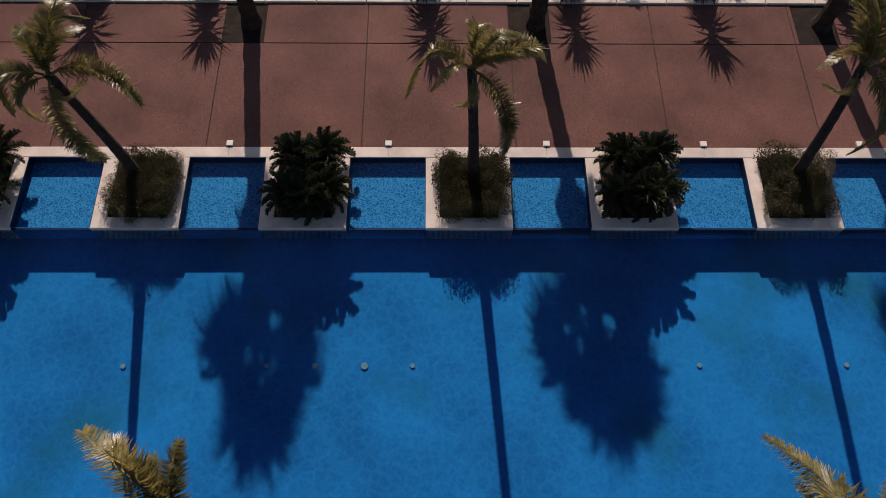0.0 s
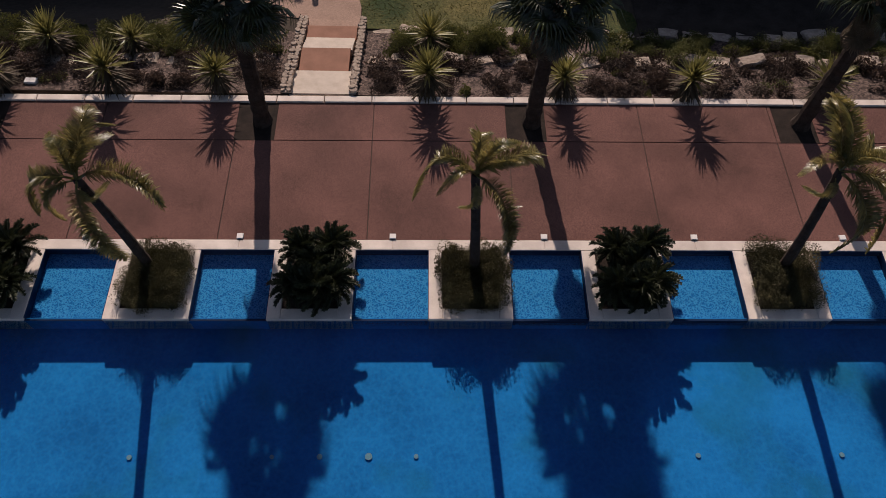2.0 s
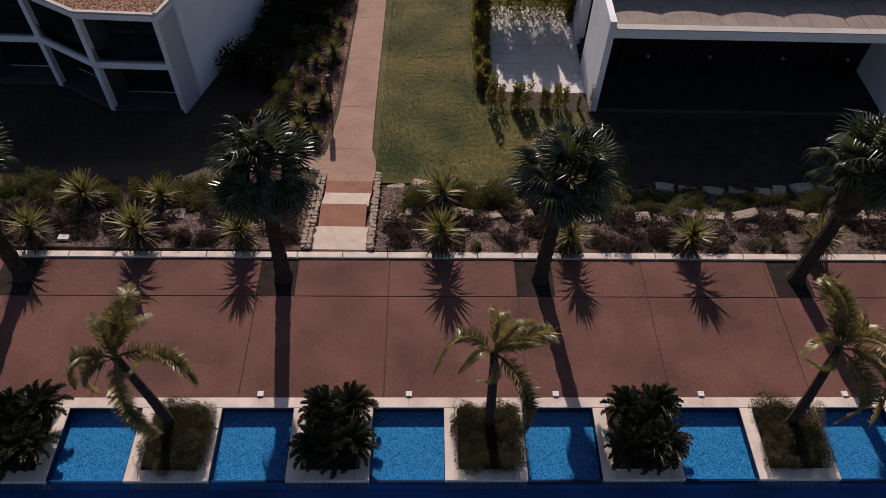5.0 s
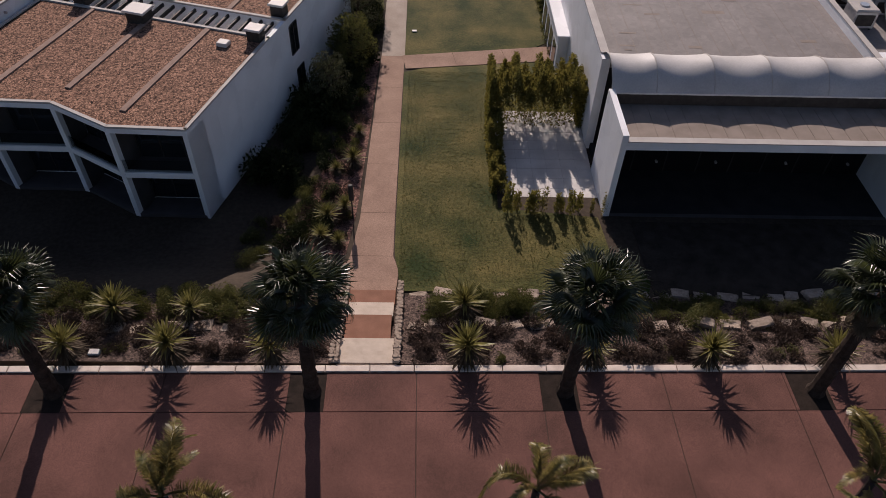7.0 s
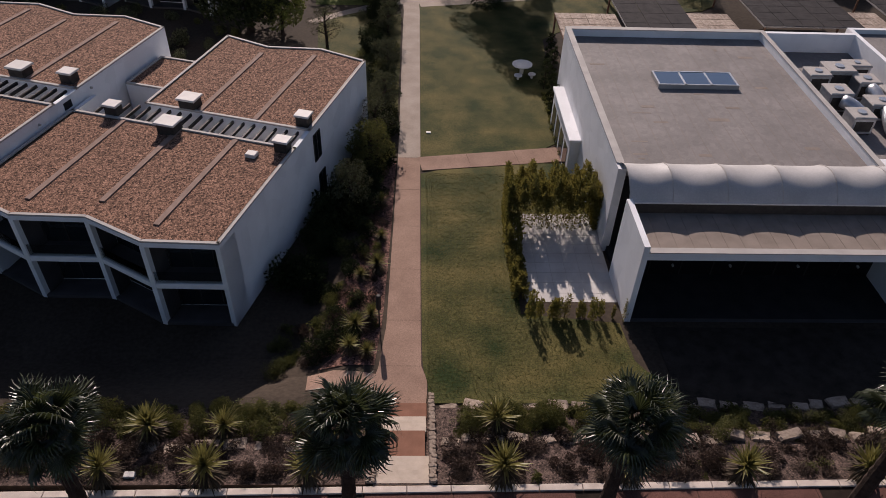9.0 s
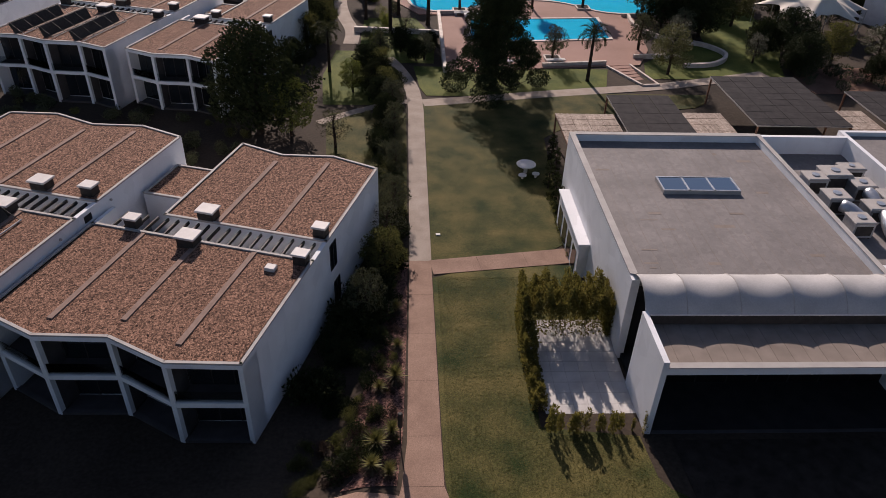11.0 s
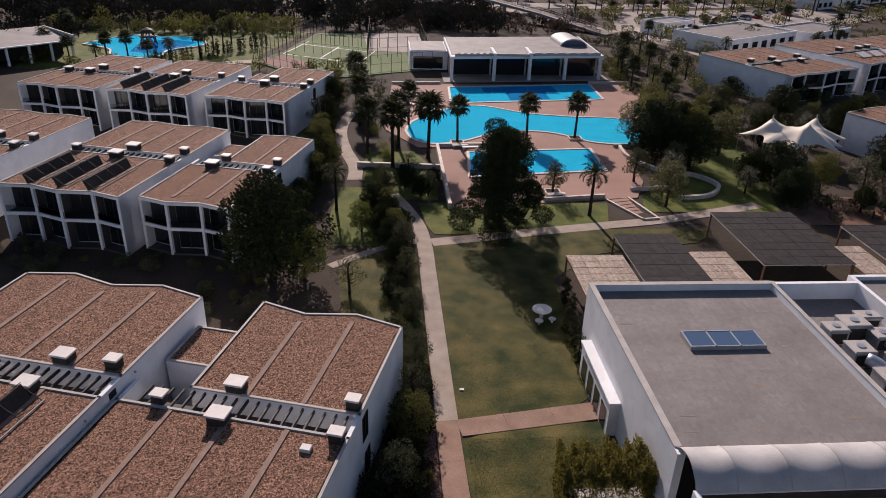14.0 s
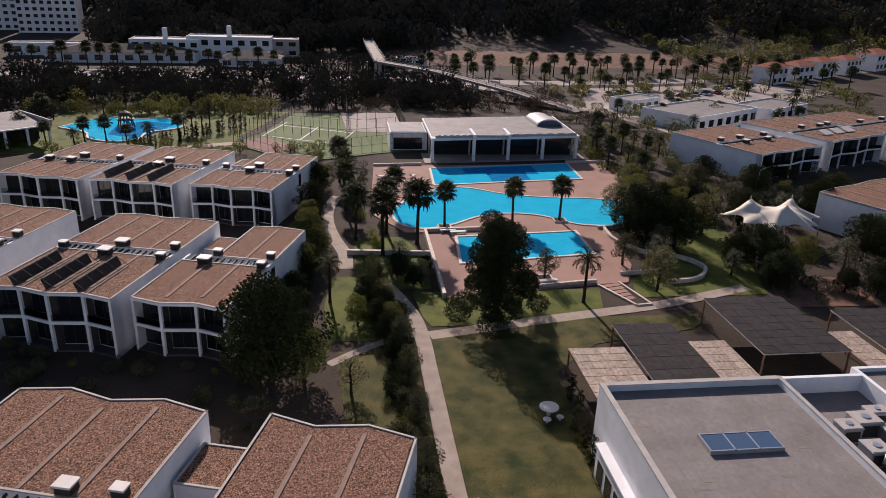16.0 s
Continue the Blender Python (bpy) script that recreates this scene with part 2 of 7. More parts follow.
BUSH = leaf_material("shrub_leaf", (0.048, 0.056, 0.015), (0.150, 0.140, 0.042), 0.6, 0.38, 0.4)
BUSHB = leaf_material("dry_shrub_leaf", (0.035, 0.024, 0.018), (0.095, 0.062, 0.046), 0.7, 0.25)
YUCCA = leaf_material("yucca_leaf", (0.07, 0.075, 0.02), (0.28, 0.24, 0.075), 0.4, 0.36, 0.4, 0.4)
HEDGE = leaf_material("hedge_leaf", (0.085, 0.084, 0.018), (0.27, 0.225, 0.06), 0.5, 0.46)
PINE = leaf_material("pine_needle", (0.014, 0.020, 0.008), (0.045, 0.052, 0.021), 0.8, 0.15, 0.3, 0.05)
OLIVE = leaf_material("olive_leaf", (0.036, 0.042, 0.020), (0.095, 0.096, 0.048), 0.6, 0.25)
LIME = leaf_material("bright_leaf", (0.09, 0.11, 0.02), (0.19, 0.20, 0.045), 0.5, 0.3)
TURF = leaf_material("grass_blade", (0.030, 0.040, 0.009), (0.110, 0.092, 0.030), 0.8, 0.35, 0.3, 0.05)

BEDRED = material("red_bed_gravel", (0.06, 0.03, 0.024), (0.26, 0.14, 0.11), 10, 0.95, 0.9, 26, fine_mix=0.6, spots=(0.9, 9))
BALCONY = material("dark_balcony_grey", (0.06, 0.055, 0.055), (0.09, 0.08, 0.08), 1.0, 0.7, 0.05)

# ---- mesh helpers ----
RND = random.Random(7)


class M:
    """A mesh in the making: lists of corners and faces."""

    def __init__(self):
        self.v, self.f = [], []

    def add(self, vs, fs):
        n = len(self.v)
        self.v += [tuple(p) for p in vs]
        self.f += [tuple(i + n for i in q) for q in fs]
        return self

    def box(self, x0, x1, y0, y1, z0, z1):
        return self.prism([(x0, y0), (x1, y0), (x1, y1), (x0, y1)], z0, z1)

    def cbox(self, x0, x1, y0, y1, z0, z1, c=0.03):
        """A box with chamfered upper edges."""
        lo = [(x0, y0), (x1, y0), (x1, y1), (x0, y1)]
        hi = [(x0 + c, y0 + c), (x1 - c, y0 + c), (x1 - c, y1 - c), (x0 + c, y1 - c)]
        vs = [(*p, z0) for p in lo] + [(*p, z1 - c) for p in lo] + [(*p, z1) for p in hi]
        fs = [(3, 2, 1, 0), (8, 9, 10, 11)]
        for k in (0, 4):
            fs += [(k + i, k + (i + 1) % 4, k + 4 + (i + 1) % 4, k + 4 + i) for i in range(4)]
        return self.add(vs, fs)

    def prism(self, poly, z0, z1):
        n = len(poly)
        if sum(poly[i][0] * poly[(i + 1) % n][1] - poly[(i + 1) % n][0] * poly[i][1] for i in range(n)) < 0:
            poly = poly[::-1]
        vs = [(x, y, z0) for x, y in poly] + [(x, y, z1) for x, y in poly]
        return self.add(vs, [tuple(range(n))[::-1], tuple(range(n, 2 * n))] + [(i, (i + 1) % n, n + (i + 1) % n, n + i) for i in range(n)])

    def seg(self, p, q, w0, w1, z0, z1):
        """A beam from p to q in plan, from w0 to w1 on its left."""
        d = Vector((q[0] - p[0], q[1] - p[1])).normalized()
        n = Vector((-d.y, d.x))
        return self.prism([(p[0] + n.x * w, p[1] + n.y * w) if k else (q[0] + n.x * w, q[1] + n.y * w) for k, w in ((1, w0), (0, w0), (0, w1), (1, w1))], z0, z1)

    def tube(self, pts, radii, n=8, cap=True):
        rings = []
        for i, p in enumerate(pts):
            p = Vector(p)
            d = (Vector(pts[min(i + 1, len(pts) - 1)]) - Vector(pts[max(i - 1, 0)])).normalized()
            a = d.orthogonal().normalized() if abs(d.z) < 0.9 else Vector((1, 0, 0)).cross(d).normalized()
            b = d.cross(a)
            r = radii[i] if isinstance(radii, (list, tuple)) else radii
            rings.append([p + (a * math.cos(k * math.tau / n) + b * math.sin(k * math.tau / n)) * r for k in range(n)])
        vs = [v for ring in rings for v in ring]
        fs = [(i * n + k, i * n + (k + 1) % n, (i + 1) * n + (k + 1) % n, (i + 1) * n + k) for i in range(len(pts) - 1) for k in range(n)]
        if cap:
            fs += [tuple(range(n))[::-1], tuple(range(len(vs) - n, len(vs)))]
        return self.add(vs, fs)

    def merge(self, other, m=None):
        return self.add([m @ Vector(p) for p in other.v] if m else other.v, other.f)

    def sections(self, rows, z, thick=0.0, cross=1):
        """A sheet through rows (y, x_left, x_right), at the height z(x, y)."""
        n = cross + 1
        vs = [(xl + (xr - xl) * k / cross, y, z(xl + (xr - xl) * k / cross, y)) for y, xl, xr in rows for k in range(n)]
        self.add(vs, [(i * n + k, i * n + k + 1, (i + 1) * n + k + 1, (i + 1) * n + k) for i in range(len(rows) - 1) for k in range(cross)])
        if thick:
            for k in (0, cross):
                e = [vs[i * n + k] for i in range(len(rows))]
                self.add(e + [(x, y, h - thick) for x, y, h in e], [(i, i + 1, len(e) + i + 1, len(e) + i) for i in range(len(e) - 1)])
        return self

    def mesh(self, name, mat, smooth=False):
        me = bpy.data.meshes.new(name)
        me.from_pydata(self.v, [], self.f)
        me.materials.append(mat)
        if smooth:
            me.polygons.foreach_set("use_smooth", [True] * len(me.polygons))
        me.update()
        return me


def part(name, m, mat, parent=None, label="", smooth=False, at=None):
    """One mesh object, under a thing or a part."""
    ob = new(name, m if isinstance(m, bpy.types.Mesh) else m.mesh(name, mat, smooth))
    ob.parent = parent
    if at is not None:
        ob.matrix_basis = at
    return tagged(ob, label)


def water(poly, z0, mat, parent):
    """A level sheet of water that faces up and lets daylight through."""
    n = len(poly)
    if sum(poly[i][0] * poly[(i + 1) % n][1] - poly[(i + 1) % n][0] * poly[i][1] for i in range(n)) < 0:
        poly = poly[::-1]
    ob = part("water_surface", M().add([(x, y, z0) for x, y in poly], [tuple(range(n))]), mat, parent)
    ob.visible_shadow = False
    return ob


def thing(name, at, label, category, group="", kind=""):
    ob = new(name)
    ob.empty_display_size = 0.2
    ob.matrix_basis = at if isinstance(at, Matrix) else Matrix.Translation(at)
    return tagged(ob, label, category, group, kind)


def solid(name, m, mat, label, category, kind="structure", smooth=False, group=""):
    return tagged(part(name, m, mat, None, "", smooth), label, category, group, kind)


def smooth_step(a, b, x):
    k = min(1.0, max(0.0, (x - a) / (b - a)))
    return k * k * (3 - 2 * k)


def land(x, y):
    """Height of the garden ground."""
    z = -1.45 * min(1, max(0, (y - 21.8) / 5.4)) - 0.15 * smooth_step(27.2, 28.6, y) - 1.7 * min(1, max(0, (y - 28.5) / 25)) + 0.2 * smooth_step(56, 90, y)
    z -= smooth_step(-7.5, -11.5, x) * max(0, z + 3.2) * smooth_step(27.4, 32, y)
    hill = smooth_step(400, 800, y + 0.05 * x) * (70 + 16 * math.sin(x * 0.006 + 1) + 8 * math.sin(x * 0.017))
    return z + hill + 3 * smooth_step(330, 400, y)


def interp(rows, y):
    for (y0, a0, b0), (y1, a1, b1) in zip(rows, rows[1:]):
        if y0 <= y <= y1:
            k = (y - y0) / (y1 - y0)
            return a0 + (a1 - a0) * k, b0 + (b1 - b0) * k
    return rows[-1][1:]


def refine(rows, step):
    ys = np.arange(rows[0][0], rows[-1][0], step).tolist() + [rows[-1][0]]
    return [(y, *interp(rows, y)) for y in ys]


def band(pts, width, z, thick=0.1):
    """A flat strip along a plan line, at the height z(x, y)."""
    m = M()
    left, right = [], []
    for i, p in enumerate(pts):
        a, b = Vector(pts[max(i - 1, 0)][:2]), Vector(pts[min(i + 1, len(pts) - 1)][:2])
        d = (b - a).normalized()
        w = (p[2] if len(p) > 2 else width) / 2
        left.append((p[0] - d.y * w, p[1] + d.x * w))
        right.append((p[0] + d.y * w, p[1] - d.x * w))
    n = len(pts)
    vs = [(x, y, z(x, y)) for x, y in left + right] + [(x, y, z(x, y) - thick) for x, y in left + right]
    fs = []
    for i in range(n - 1):
        fs += [(n + i, n + i + 1, i + 1, i), (i, i + 1, 2 * n + i + 1, 2 * n + i), (n + i + 1, n + i, 3 * n + i, 3 * n + i + 1)]
    return m.add(vs, fs)


def curve(pts, k=6):
    """Catmull-Rom through plan points."""
    out = []
    for i in range(len(pts) - 1):
        p0, p1, p2, p3 = (np.array(pts[min(max(j, 0), len(pts) - 1)], float) for j in (i - 1, i, i + 1, i + 2))
        for s in range(k):
            t = s / k
            out.append(tuple(0.5 * (2 * p1 + (p2 - p0) * t + (2 * p0 - 5 * p1 + 4 * p2 - p3) * t * t + (3 * p1 - p0 - 3 * p2 + p3) * t ** 3)))
    return out + [tuple(pts[-1])]

# ---- main pool, small pools and terrace ----
SKEW = 0.0125  # the terrace runs a little askew


def ty(x, y):
    return y + SKEW * x


def tpose(x, y, z=0.0):
    return pose(x, ty(x, y), z, 0, 0, math.degrees(SKEW))


PERIOD, FIRST = 5.68, 1.89
X0, X1 = -38.0, 42.0
pool = thing("swimming_pool", tpose(0, 0), "long deep-blue swimming pool in the shade of palms", "pool", kind="structure")
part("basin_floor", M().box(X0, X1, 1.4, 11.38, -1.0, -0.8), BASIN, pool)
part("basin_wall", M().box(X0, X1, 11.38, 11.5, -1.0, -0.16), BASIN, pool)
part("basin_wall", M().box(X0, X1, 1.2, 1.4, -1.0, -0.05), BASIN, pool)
water([(X0, 1.4), (X1, 1.4), (X1, 11.38), (X0, 11.38)], -0.14, WATER, pool)
for i, (x, r) in enumerate(((-9.3, 0.12), (-3.15, 0.13), (-1.55, 0.17), (0.0, 0.11), (9.3, 0.12), (14.1, 0.12), (-4.7, 0.1))):
    ring = M().tube([(0, 0, -0.8), (0, 0, -0.76)], r * 0.7, 14)
    part("pool_lamp", ring, LAMPM, pool, at=pose(x, 6.82, 0))
apron = thing("pool_apron", tpose(0, 0), "terracotta paving on the near side of the pool", "paving", kind="structure")
part("slab", M().box(X0, X1, -40, 1.2, -0.6, 0), DECK, apron)

coping = thing("pool_coping", tpose(0, 0), "pale limestone coping along the small pools", "coping", kind="structure")
small = []
nlow, nhigh = -6, 6
for i in range(nlow, nhigh + 1):
    c = FIRST + i * PERIOD
    part("coping_stone", M().cbox(c - PERIOD / 2, c + PERIOD / 2, 14.2, 14.64, -0.3, 0.02, 0.02), COPING, coping)
    for x0, x1, y0, y1 in ((c - 1.49, c - 1.0, 11.38, 14.2), (c + 1.0, c + 1.49, 11.38, 14.2), (c - 1.0, c + 1.0, 11.38, 11.8)):
        part("coping_stone", M().cbox(x0, x1, y0, y1, -0.9, 0.018, 0.02), COPING, coping)
    part("planter_soil", M().box(c - 1.0, c + 1.0, 11.8, 14.2, -0.4, -0.06), SOIL, coping)
    p = c + PERIOD / 2
    basin = thing("plunge_pool", tpose(p, 0), "small square pool with rippled blue water", "pool", "row of plunge pools", "structure")
    h = PERIOD / 2 - 1.49
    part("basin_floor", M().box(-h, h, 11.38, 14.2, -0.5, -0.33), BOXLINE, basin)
    part("basin_lip", M().box(-h, h, 11.38, 11.45, -0.5, -0.1), MOSAIC, basin)
    for x0, x1, y0, y1 in ((-h, -h + 0.02, 11.45, 14.18), (h - 0.02, h, 11.45, 14.18), (-h, h, 14.18, 14.2)):
        part("mosaic_wall", M().box(x0, x1, y0, y1, -0.36, 0.0), MOSAIC, basin)
    water([(-h, 11.4), (h, 11.4), (h, 14.18), (-h, 14.18)], -0.08, RIPPLE, basin)
    lampx = p + 0.02
    dl = thing("deck_lamp", tpose(lampx - 0.2, 14.78), "small white square lamp on the terrace edge", "lamp", "terrace lamps")
    part("lamp_body", M().cbox(-0.12, 0.12, -0.11, 0.11, 0, 0.07, 0.015), CAP, dl)
    part("lens", M().box(-0.06, 0.06, -0.116, -0.11, 0.015, 0.05), LAMPM, dl)

terrace = thing("terrace", tpose(0, 0), "brown terracotta concrete terrace in large slabs", "terrace", kind="structure")
part("sub_base", M().box(X0, X1, 14.64, 21.42, -0.6, -0.03), JOINT, terrace)
PITS = [-28.95, -17.85, -6.72, 4.42, 15.75, 26.9]
joints = [X0] + [-7.47 + 5.56 * k for k in range(-5, 9)] + [X1]
for a, b in zip(joints, joints[1:]):
    part("slab", M().cbox(a + 0.02, b - 0.02, 14.64, 19.37, -0.2, 0, 0.008), DECK, terrace)
    cuts = [a + 0.02]
    for c in PITS:
        if a - 0.8 < c < b + 0.8:
            cuts += [min(max(c - 0.82, a + 0.02), b - 0.012), min(max(c + 0.82, a + 0.02), b - 0.012)]
    cuts += [b - 0.012]
    for l, r in zip(cuts[::2], cuts[1::2]):
        if r - l > 0.05:
            part("slab", M().cbox(l, r, 19.405, 21.41, -0.2, 0, 0.008), DECK, terrace)
for c in PITS:
    part("tree_pit", M().box(c - 0.82, c + 0.82, 19.4, 21.4, -0.2, -0.018), SOIL, terrace)
kerb = thing("kerb", tpose(0, 0), "pale limestone kerb between terrace and planting", "kerb", kind="structure")
x = X0
while x < X1:
    n = min(X1, x + 1.98)
    part("kerb_stone", M().cbox(x + 0.006, n - 0.006, 21.42, 21.76, -0.6, 0.07, 0.02), COPING, kerb)
    x += 2.0

# ---- ground ----
gx = [-2500, -1200, -600, -400] + list(range(-300, -40, 20)) + list(range(-40, 41, 2)) + list(range(60, 301, 20)) + [340, 400, 600, 1000, 1800, 3000]
gy = [-1500, -300, 21.5] + [21.82, 23, 24.5, 26, 27.2, 28, 29, 30, 32, 34, 36, 38, 40, 42, 44, 46, 48, 50, 52, 53.5, 55, 58, 62, 70, 80, 100, 140, 200, 260, 320, 360, 400, 440, 480, 520, 560, 600, 640, 680, 720, 760, 800, 900, 1200, 2000, 4200]
nx = len(gx)
gv = [(x, y, land(x, y) if y > 21.6 else -3.3) for y in gy for x in gx]
solid("ground", M().add(gv, [(j * nx + i, j * nx + i + 1, (j + 1) * nx + i + 1, (j + 1) * nx + i) for j in range(len(gy) - 1) for i in range(nx - 1)]), GROUND, "dry garden earth rising to a wooded hill", "ground")
up = lambda d: (lambda x, y: land(x, y) + d)
bed = solid("gravel_bed", M().sections(refine([(21.8, -38, 42), (27.15, -38, 42)], 0.9), up(0.03), 0, 40), GRAVEL, "brown gravel planting bed sloping down from the terrace", "bed")

# ---- steps and garden path ----
stairs = thing("garden_steps", (-4.45, 21.78, 0), "cream stone steps going down between rubble walls", "steps", kind="structure")
for i in range(6):
    part("step", M().box(-1.36, 1.36, i * 0.285, i * 0.285 + 0.285, -1.8, 0.01 - i * 0.058), STEP, stairs)
part("landing", M().cbox(-1.2, 1.0, 1.71, 3.2, -1.9, -0.345, 0.01), BRICK, stairs, "terracotta landing")
for i in range(4):
    part("step", M().box(-1.2, 1.06, 3.2 + i * 0.31, 3.51 + i * 0.31, -2.2, -0.46 - i * 0.145), STEP, stairs)
part("landing", M().cbox(-1.25, 1.1, 4.44, 5.4, -2.2, -1.04, 0.01), BRICK, stairs, "terracotta landing")


def stone(rx, ry, rz, rnd, n=12):
    """An uneven block of stone, standing on z = 0."""
    m = M()
    rings = []
    for k, (s, h) in enumerate(((0.94, 0), (1.0, 0.35), (0.98, 0.8), (0.86, 1.0))):
        rings += [(rx * s * RNDX(rnd, a, n, 0) * rnd.uniform(0.92, 1.06), ry * s * RNDX(rnd, a, n, 1) * rnd.uniform(0.92, 1.06), rz * h * rnd.uniform(0.9, 1.05) if k else 0) for a in range(n)]
    fs = [(k * n + a, k * n + (a + 1) % n, (k + 1) * n + (a + 1) % n, (k + 1) * n + a) for k in range(3) for a in range(n)]
    return m.add(rings, fs + [tuple(range(3 * n, 4 * n))])


def RNDX(rnd, a, n, axis):
    """A rounded-square outline."""
    t = (a + 0.5) * math.tau / n
    c, s = math.cos(t), math.sin(t)
    k = 1 / max(abs(c), abs(s)) ** 1.0
    return (c if axis == 0 else s) * k


stones = [stone(0.46, 0.34, 0.42, random.Random(k)).mesh("rock", ROCK) for k in range(7)]
pebbles = [stone(0.13, 0.11, 0.12, random.Random(40 + k), 6).mesh("stone", ROCK) for k in range(5)]
for side, (xa, xb) in enumerate(((-3.2, -2.98), (-6.12, -5.78))):
    wall = thing("stair_wall", (0, 0, 0), "low rubble stone wall beside the garden steps", "wall", "stair walls", "structure")
    y = 21.85
    while y < 27.6:
        zt = 0.12 - max(0, y - 22.2) * 0.24
        part("wall_core", M().box(xa, xb, y, y + 0.62, -2.4, zt), ROCK, wall)
        for k in range(3):
            for x in (xa + 0.05, xb - 0.05):
                part("stone", pebbles[RND.randrange(5)], ROCK, wall, at=Matrix.LocRotScale((x, y + 0.1 + k * 0.2, zt - 0.04), Euler((0, 0, RND.uniform(0, 6))), (RND.uniform(0.7, 1.2),) * 3))
        y += 0.6
for name, y0, xa, xb, z in (("upper", 24.75, -2.7, 30.5, -0.72), ("lower", 27.25, -2.7, 31.0, -1.5), ("upper", 24.5, -24.0, -7.0, -0.7)):
    row = thing("rock_row", (0, 0, 0), "row of rough limestone boulders edging the planting bed", "rock wall", "boulder rows", "structure")
    x = xa
    while x < xb:
        s = RND.uniform(0.8, 1.5)
        part("rock", stones[RND.randrange(7)], ROCK, row, at=Matrix.LocRotScale((x + s * 0.5, ty(x, y0) - 0.08 + RND.uniform(-0.2, 0.2), z - RND.uniform(0.18, 0.3)), Euler((RND.uniform(-0.08, 0.08), RND.uniform(-0.08, 0.08), RND.choice((0, math.pi)) + RND.uniform(-0.3, 0.3))), (s, RND.uniform(0.75, 1.1), RND.uniform(0.85, 1.1))))
        x += s * RND.uniform(0.95, 1.25)

path = thing("garden_path", (0, 0, 0), "reddish concrete path running straight between lawns", "path", kind="structure")
edges = [(27.1, -5.7, -3.4), (28.4, -6.3, -3.3), (29.2, -6.2, -3.32), (30.2, -6.0, -3.62), (33.5, -5.7, -3.66), (54, -5.55, -3.72)]
cutsy = [27.1, 30.2, 34, 39, 44, 49, 54]
for a, b in zip(cutsy, cutsy[1:]):
    rows = [(y, l, r) for y, l, r in refine(edges, 0.5) if a + 0.01 < y < b - 0.01]
    rows = [(a + 0.01, *interp(edges, a + 0.01))] + rows + [(b - 0.012, *interp(edges, b - 0.012))]
    part("slab", M().sections(rows, up(0.07), 0.2), PATHM, path)
part("slab", band([(-9.9, 29.2), (-8.5, 29.3), (-7.2, 29.1), (-6.2, 28.9)], 1.4, up(0.06)), PATHM, path)
cross = thing("garden_path", (0, 0, 0), "brown concrete side path crossing the lawn", "path", kind="structure")
for k in range(3):
    part("slab", band([(-3.72 + k * 4.02, 53.0 + k * 0.62), (-3.72 + k * 4.02 + 2.0, 53.3 + k * 0.62), (-3.72 + k * 4.02 + 4.0, 53.62 + k * 0.62)], 2.15, up(0.09), 0.2), PATHM, cross)
north = thing("garden_path", (0, 0, 0), "pale concrete path winding towards the pools", "path", kind="structure")
line = curve([(-4.62, 54), (-4.65, 60), (-4.7, 70), (-4.75, 80), (-4.8, 86), (-5.3, 92), (-6.8, 98), (-8.6, 103)], 8)
for a in range(0, len(line) - 1, 4):
    part("slab", band(line[a:a + 5], 1.85, up(0.07)), PATHG, north)
part("slab", band(curve([(-3.9, 87.2), (0, 88), (6, 89.3), (11, 90.4), (20, 92.2), (27, 93.6), (35, 96), (44, 99)]), 2.1, up(0.055)), PATHG, north)
part("slab", band(curve([(-5.4, 87.6), (-8, 86.9), (-12, 84.5), (-16, 81.2)]), 1.2, up(0.055)), PATHG, north)
part("slab", band(curve([(-14.2, 109), (-14.3, 115), (-16, 122), (-17.3, 130), (-17.4, 138), (-16, 146)]), 2.2, up(0.055)), PATHG, north)

# ---- lawns ----
lawn = solid("lawn", M().sections(refine([(27.45, -3.2, 10.0), (28.8, -3.25, 10.5), (30.2, -3.55, 8.6), (34.2, -3.6, 8.4), (34.6, -3.6, 2.5), (45.4, -3.65, 2.6), (45.7, -3.65, 8.5), (51.9, -3.68, 8.3), (53.4, 4.3, 8.3)], 0.8), up(0.05), 0.1, 6), GRASS, "dry mown lawn beside the garden path", "lawn")
solid("lawn", M().sections(refine([(53.8, -3.7, -3.0), (55.6, -3.7, 8.2), (64, -3.72, 8.8), (78, -3.75, 9.6), (84, -3.85, 16.5), (87, -3.9, 31), (88.6, 1, 32), (91, 12, 33)], 1.5), up(0.045), 0.1, 6), GRASS, "dry mown lawn in front of the white building", "lawn")
solid("lawn", M().sections(refine([(60, -13, -5.8), (70, -14, -5.8), (80, -15, -5.9), (84, -15, -6)], 2), up(0.045), 0.1, 4), GRASS, "dry lawn with low shrubs beside the path", "lawn")
solid("lawn", M().sections(refine([(86.5, -16, -9), (96, -17, -9), (106, -16, -10)], 2), up(0.045), 0.1, 4), GREENLAWN, "green lawn behind the shrubs", "lawn")
solid("lawn", M().sections(refine([(89.5, -3.4, 2), (92, -4.2, 20), (99.8, -5.0, 22)], 1.5), up(0.05), 0.1, 4), GREENLAWN, "lawn beside the pool terrace", "lawn")
solid("lawn", M().sections(refine([(101, -12.5, -2.2), (112, -12.8, -1.6), (122, -12.8, -4.6)], 2), up(0.05), 0.1, 4), GREENLAWN, "green lawn under the garden palms", "lawn")
solid("lawn", M().sections(refine([(96.5, 26.5, 46), (103, 28, 48), (112, 40, 52), (150, 46, 56)], 2), up(0.05), 0.1, 4), GREENLAWN, "lawn under the trees", "lawn")
# the building's shade is deepened here by a near-black ground colour
solid("lawn", M().sections(refine([(27.4, 10.3, 38), (33.5, 10.3, 38)], 0.8), up(0.045), 0.1, 10), SHADEGROUND, "ground coloured dark for the shade of the white building", "bed")
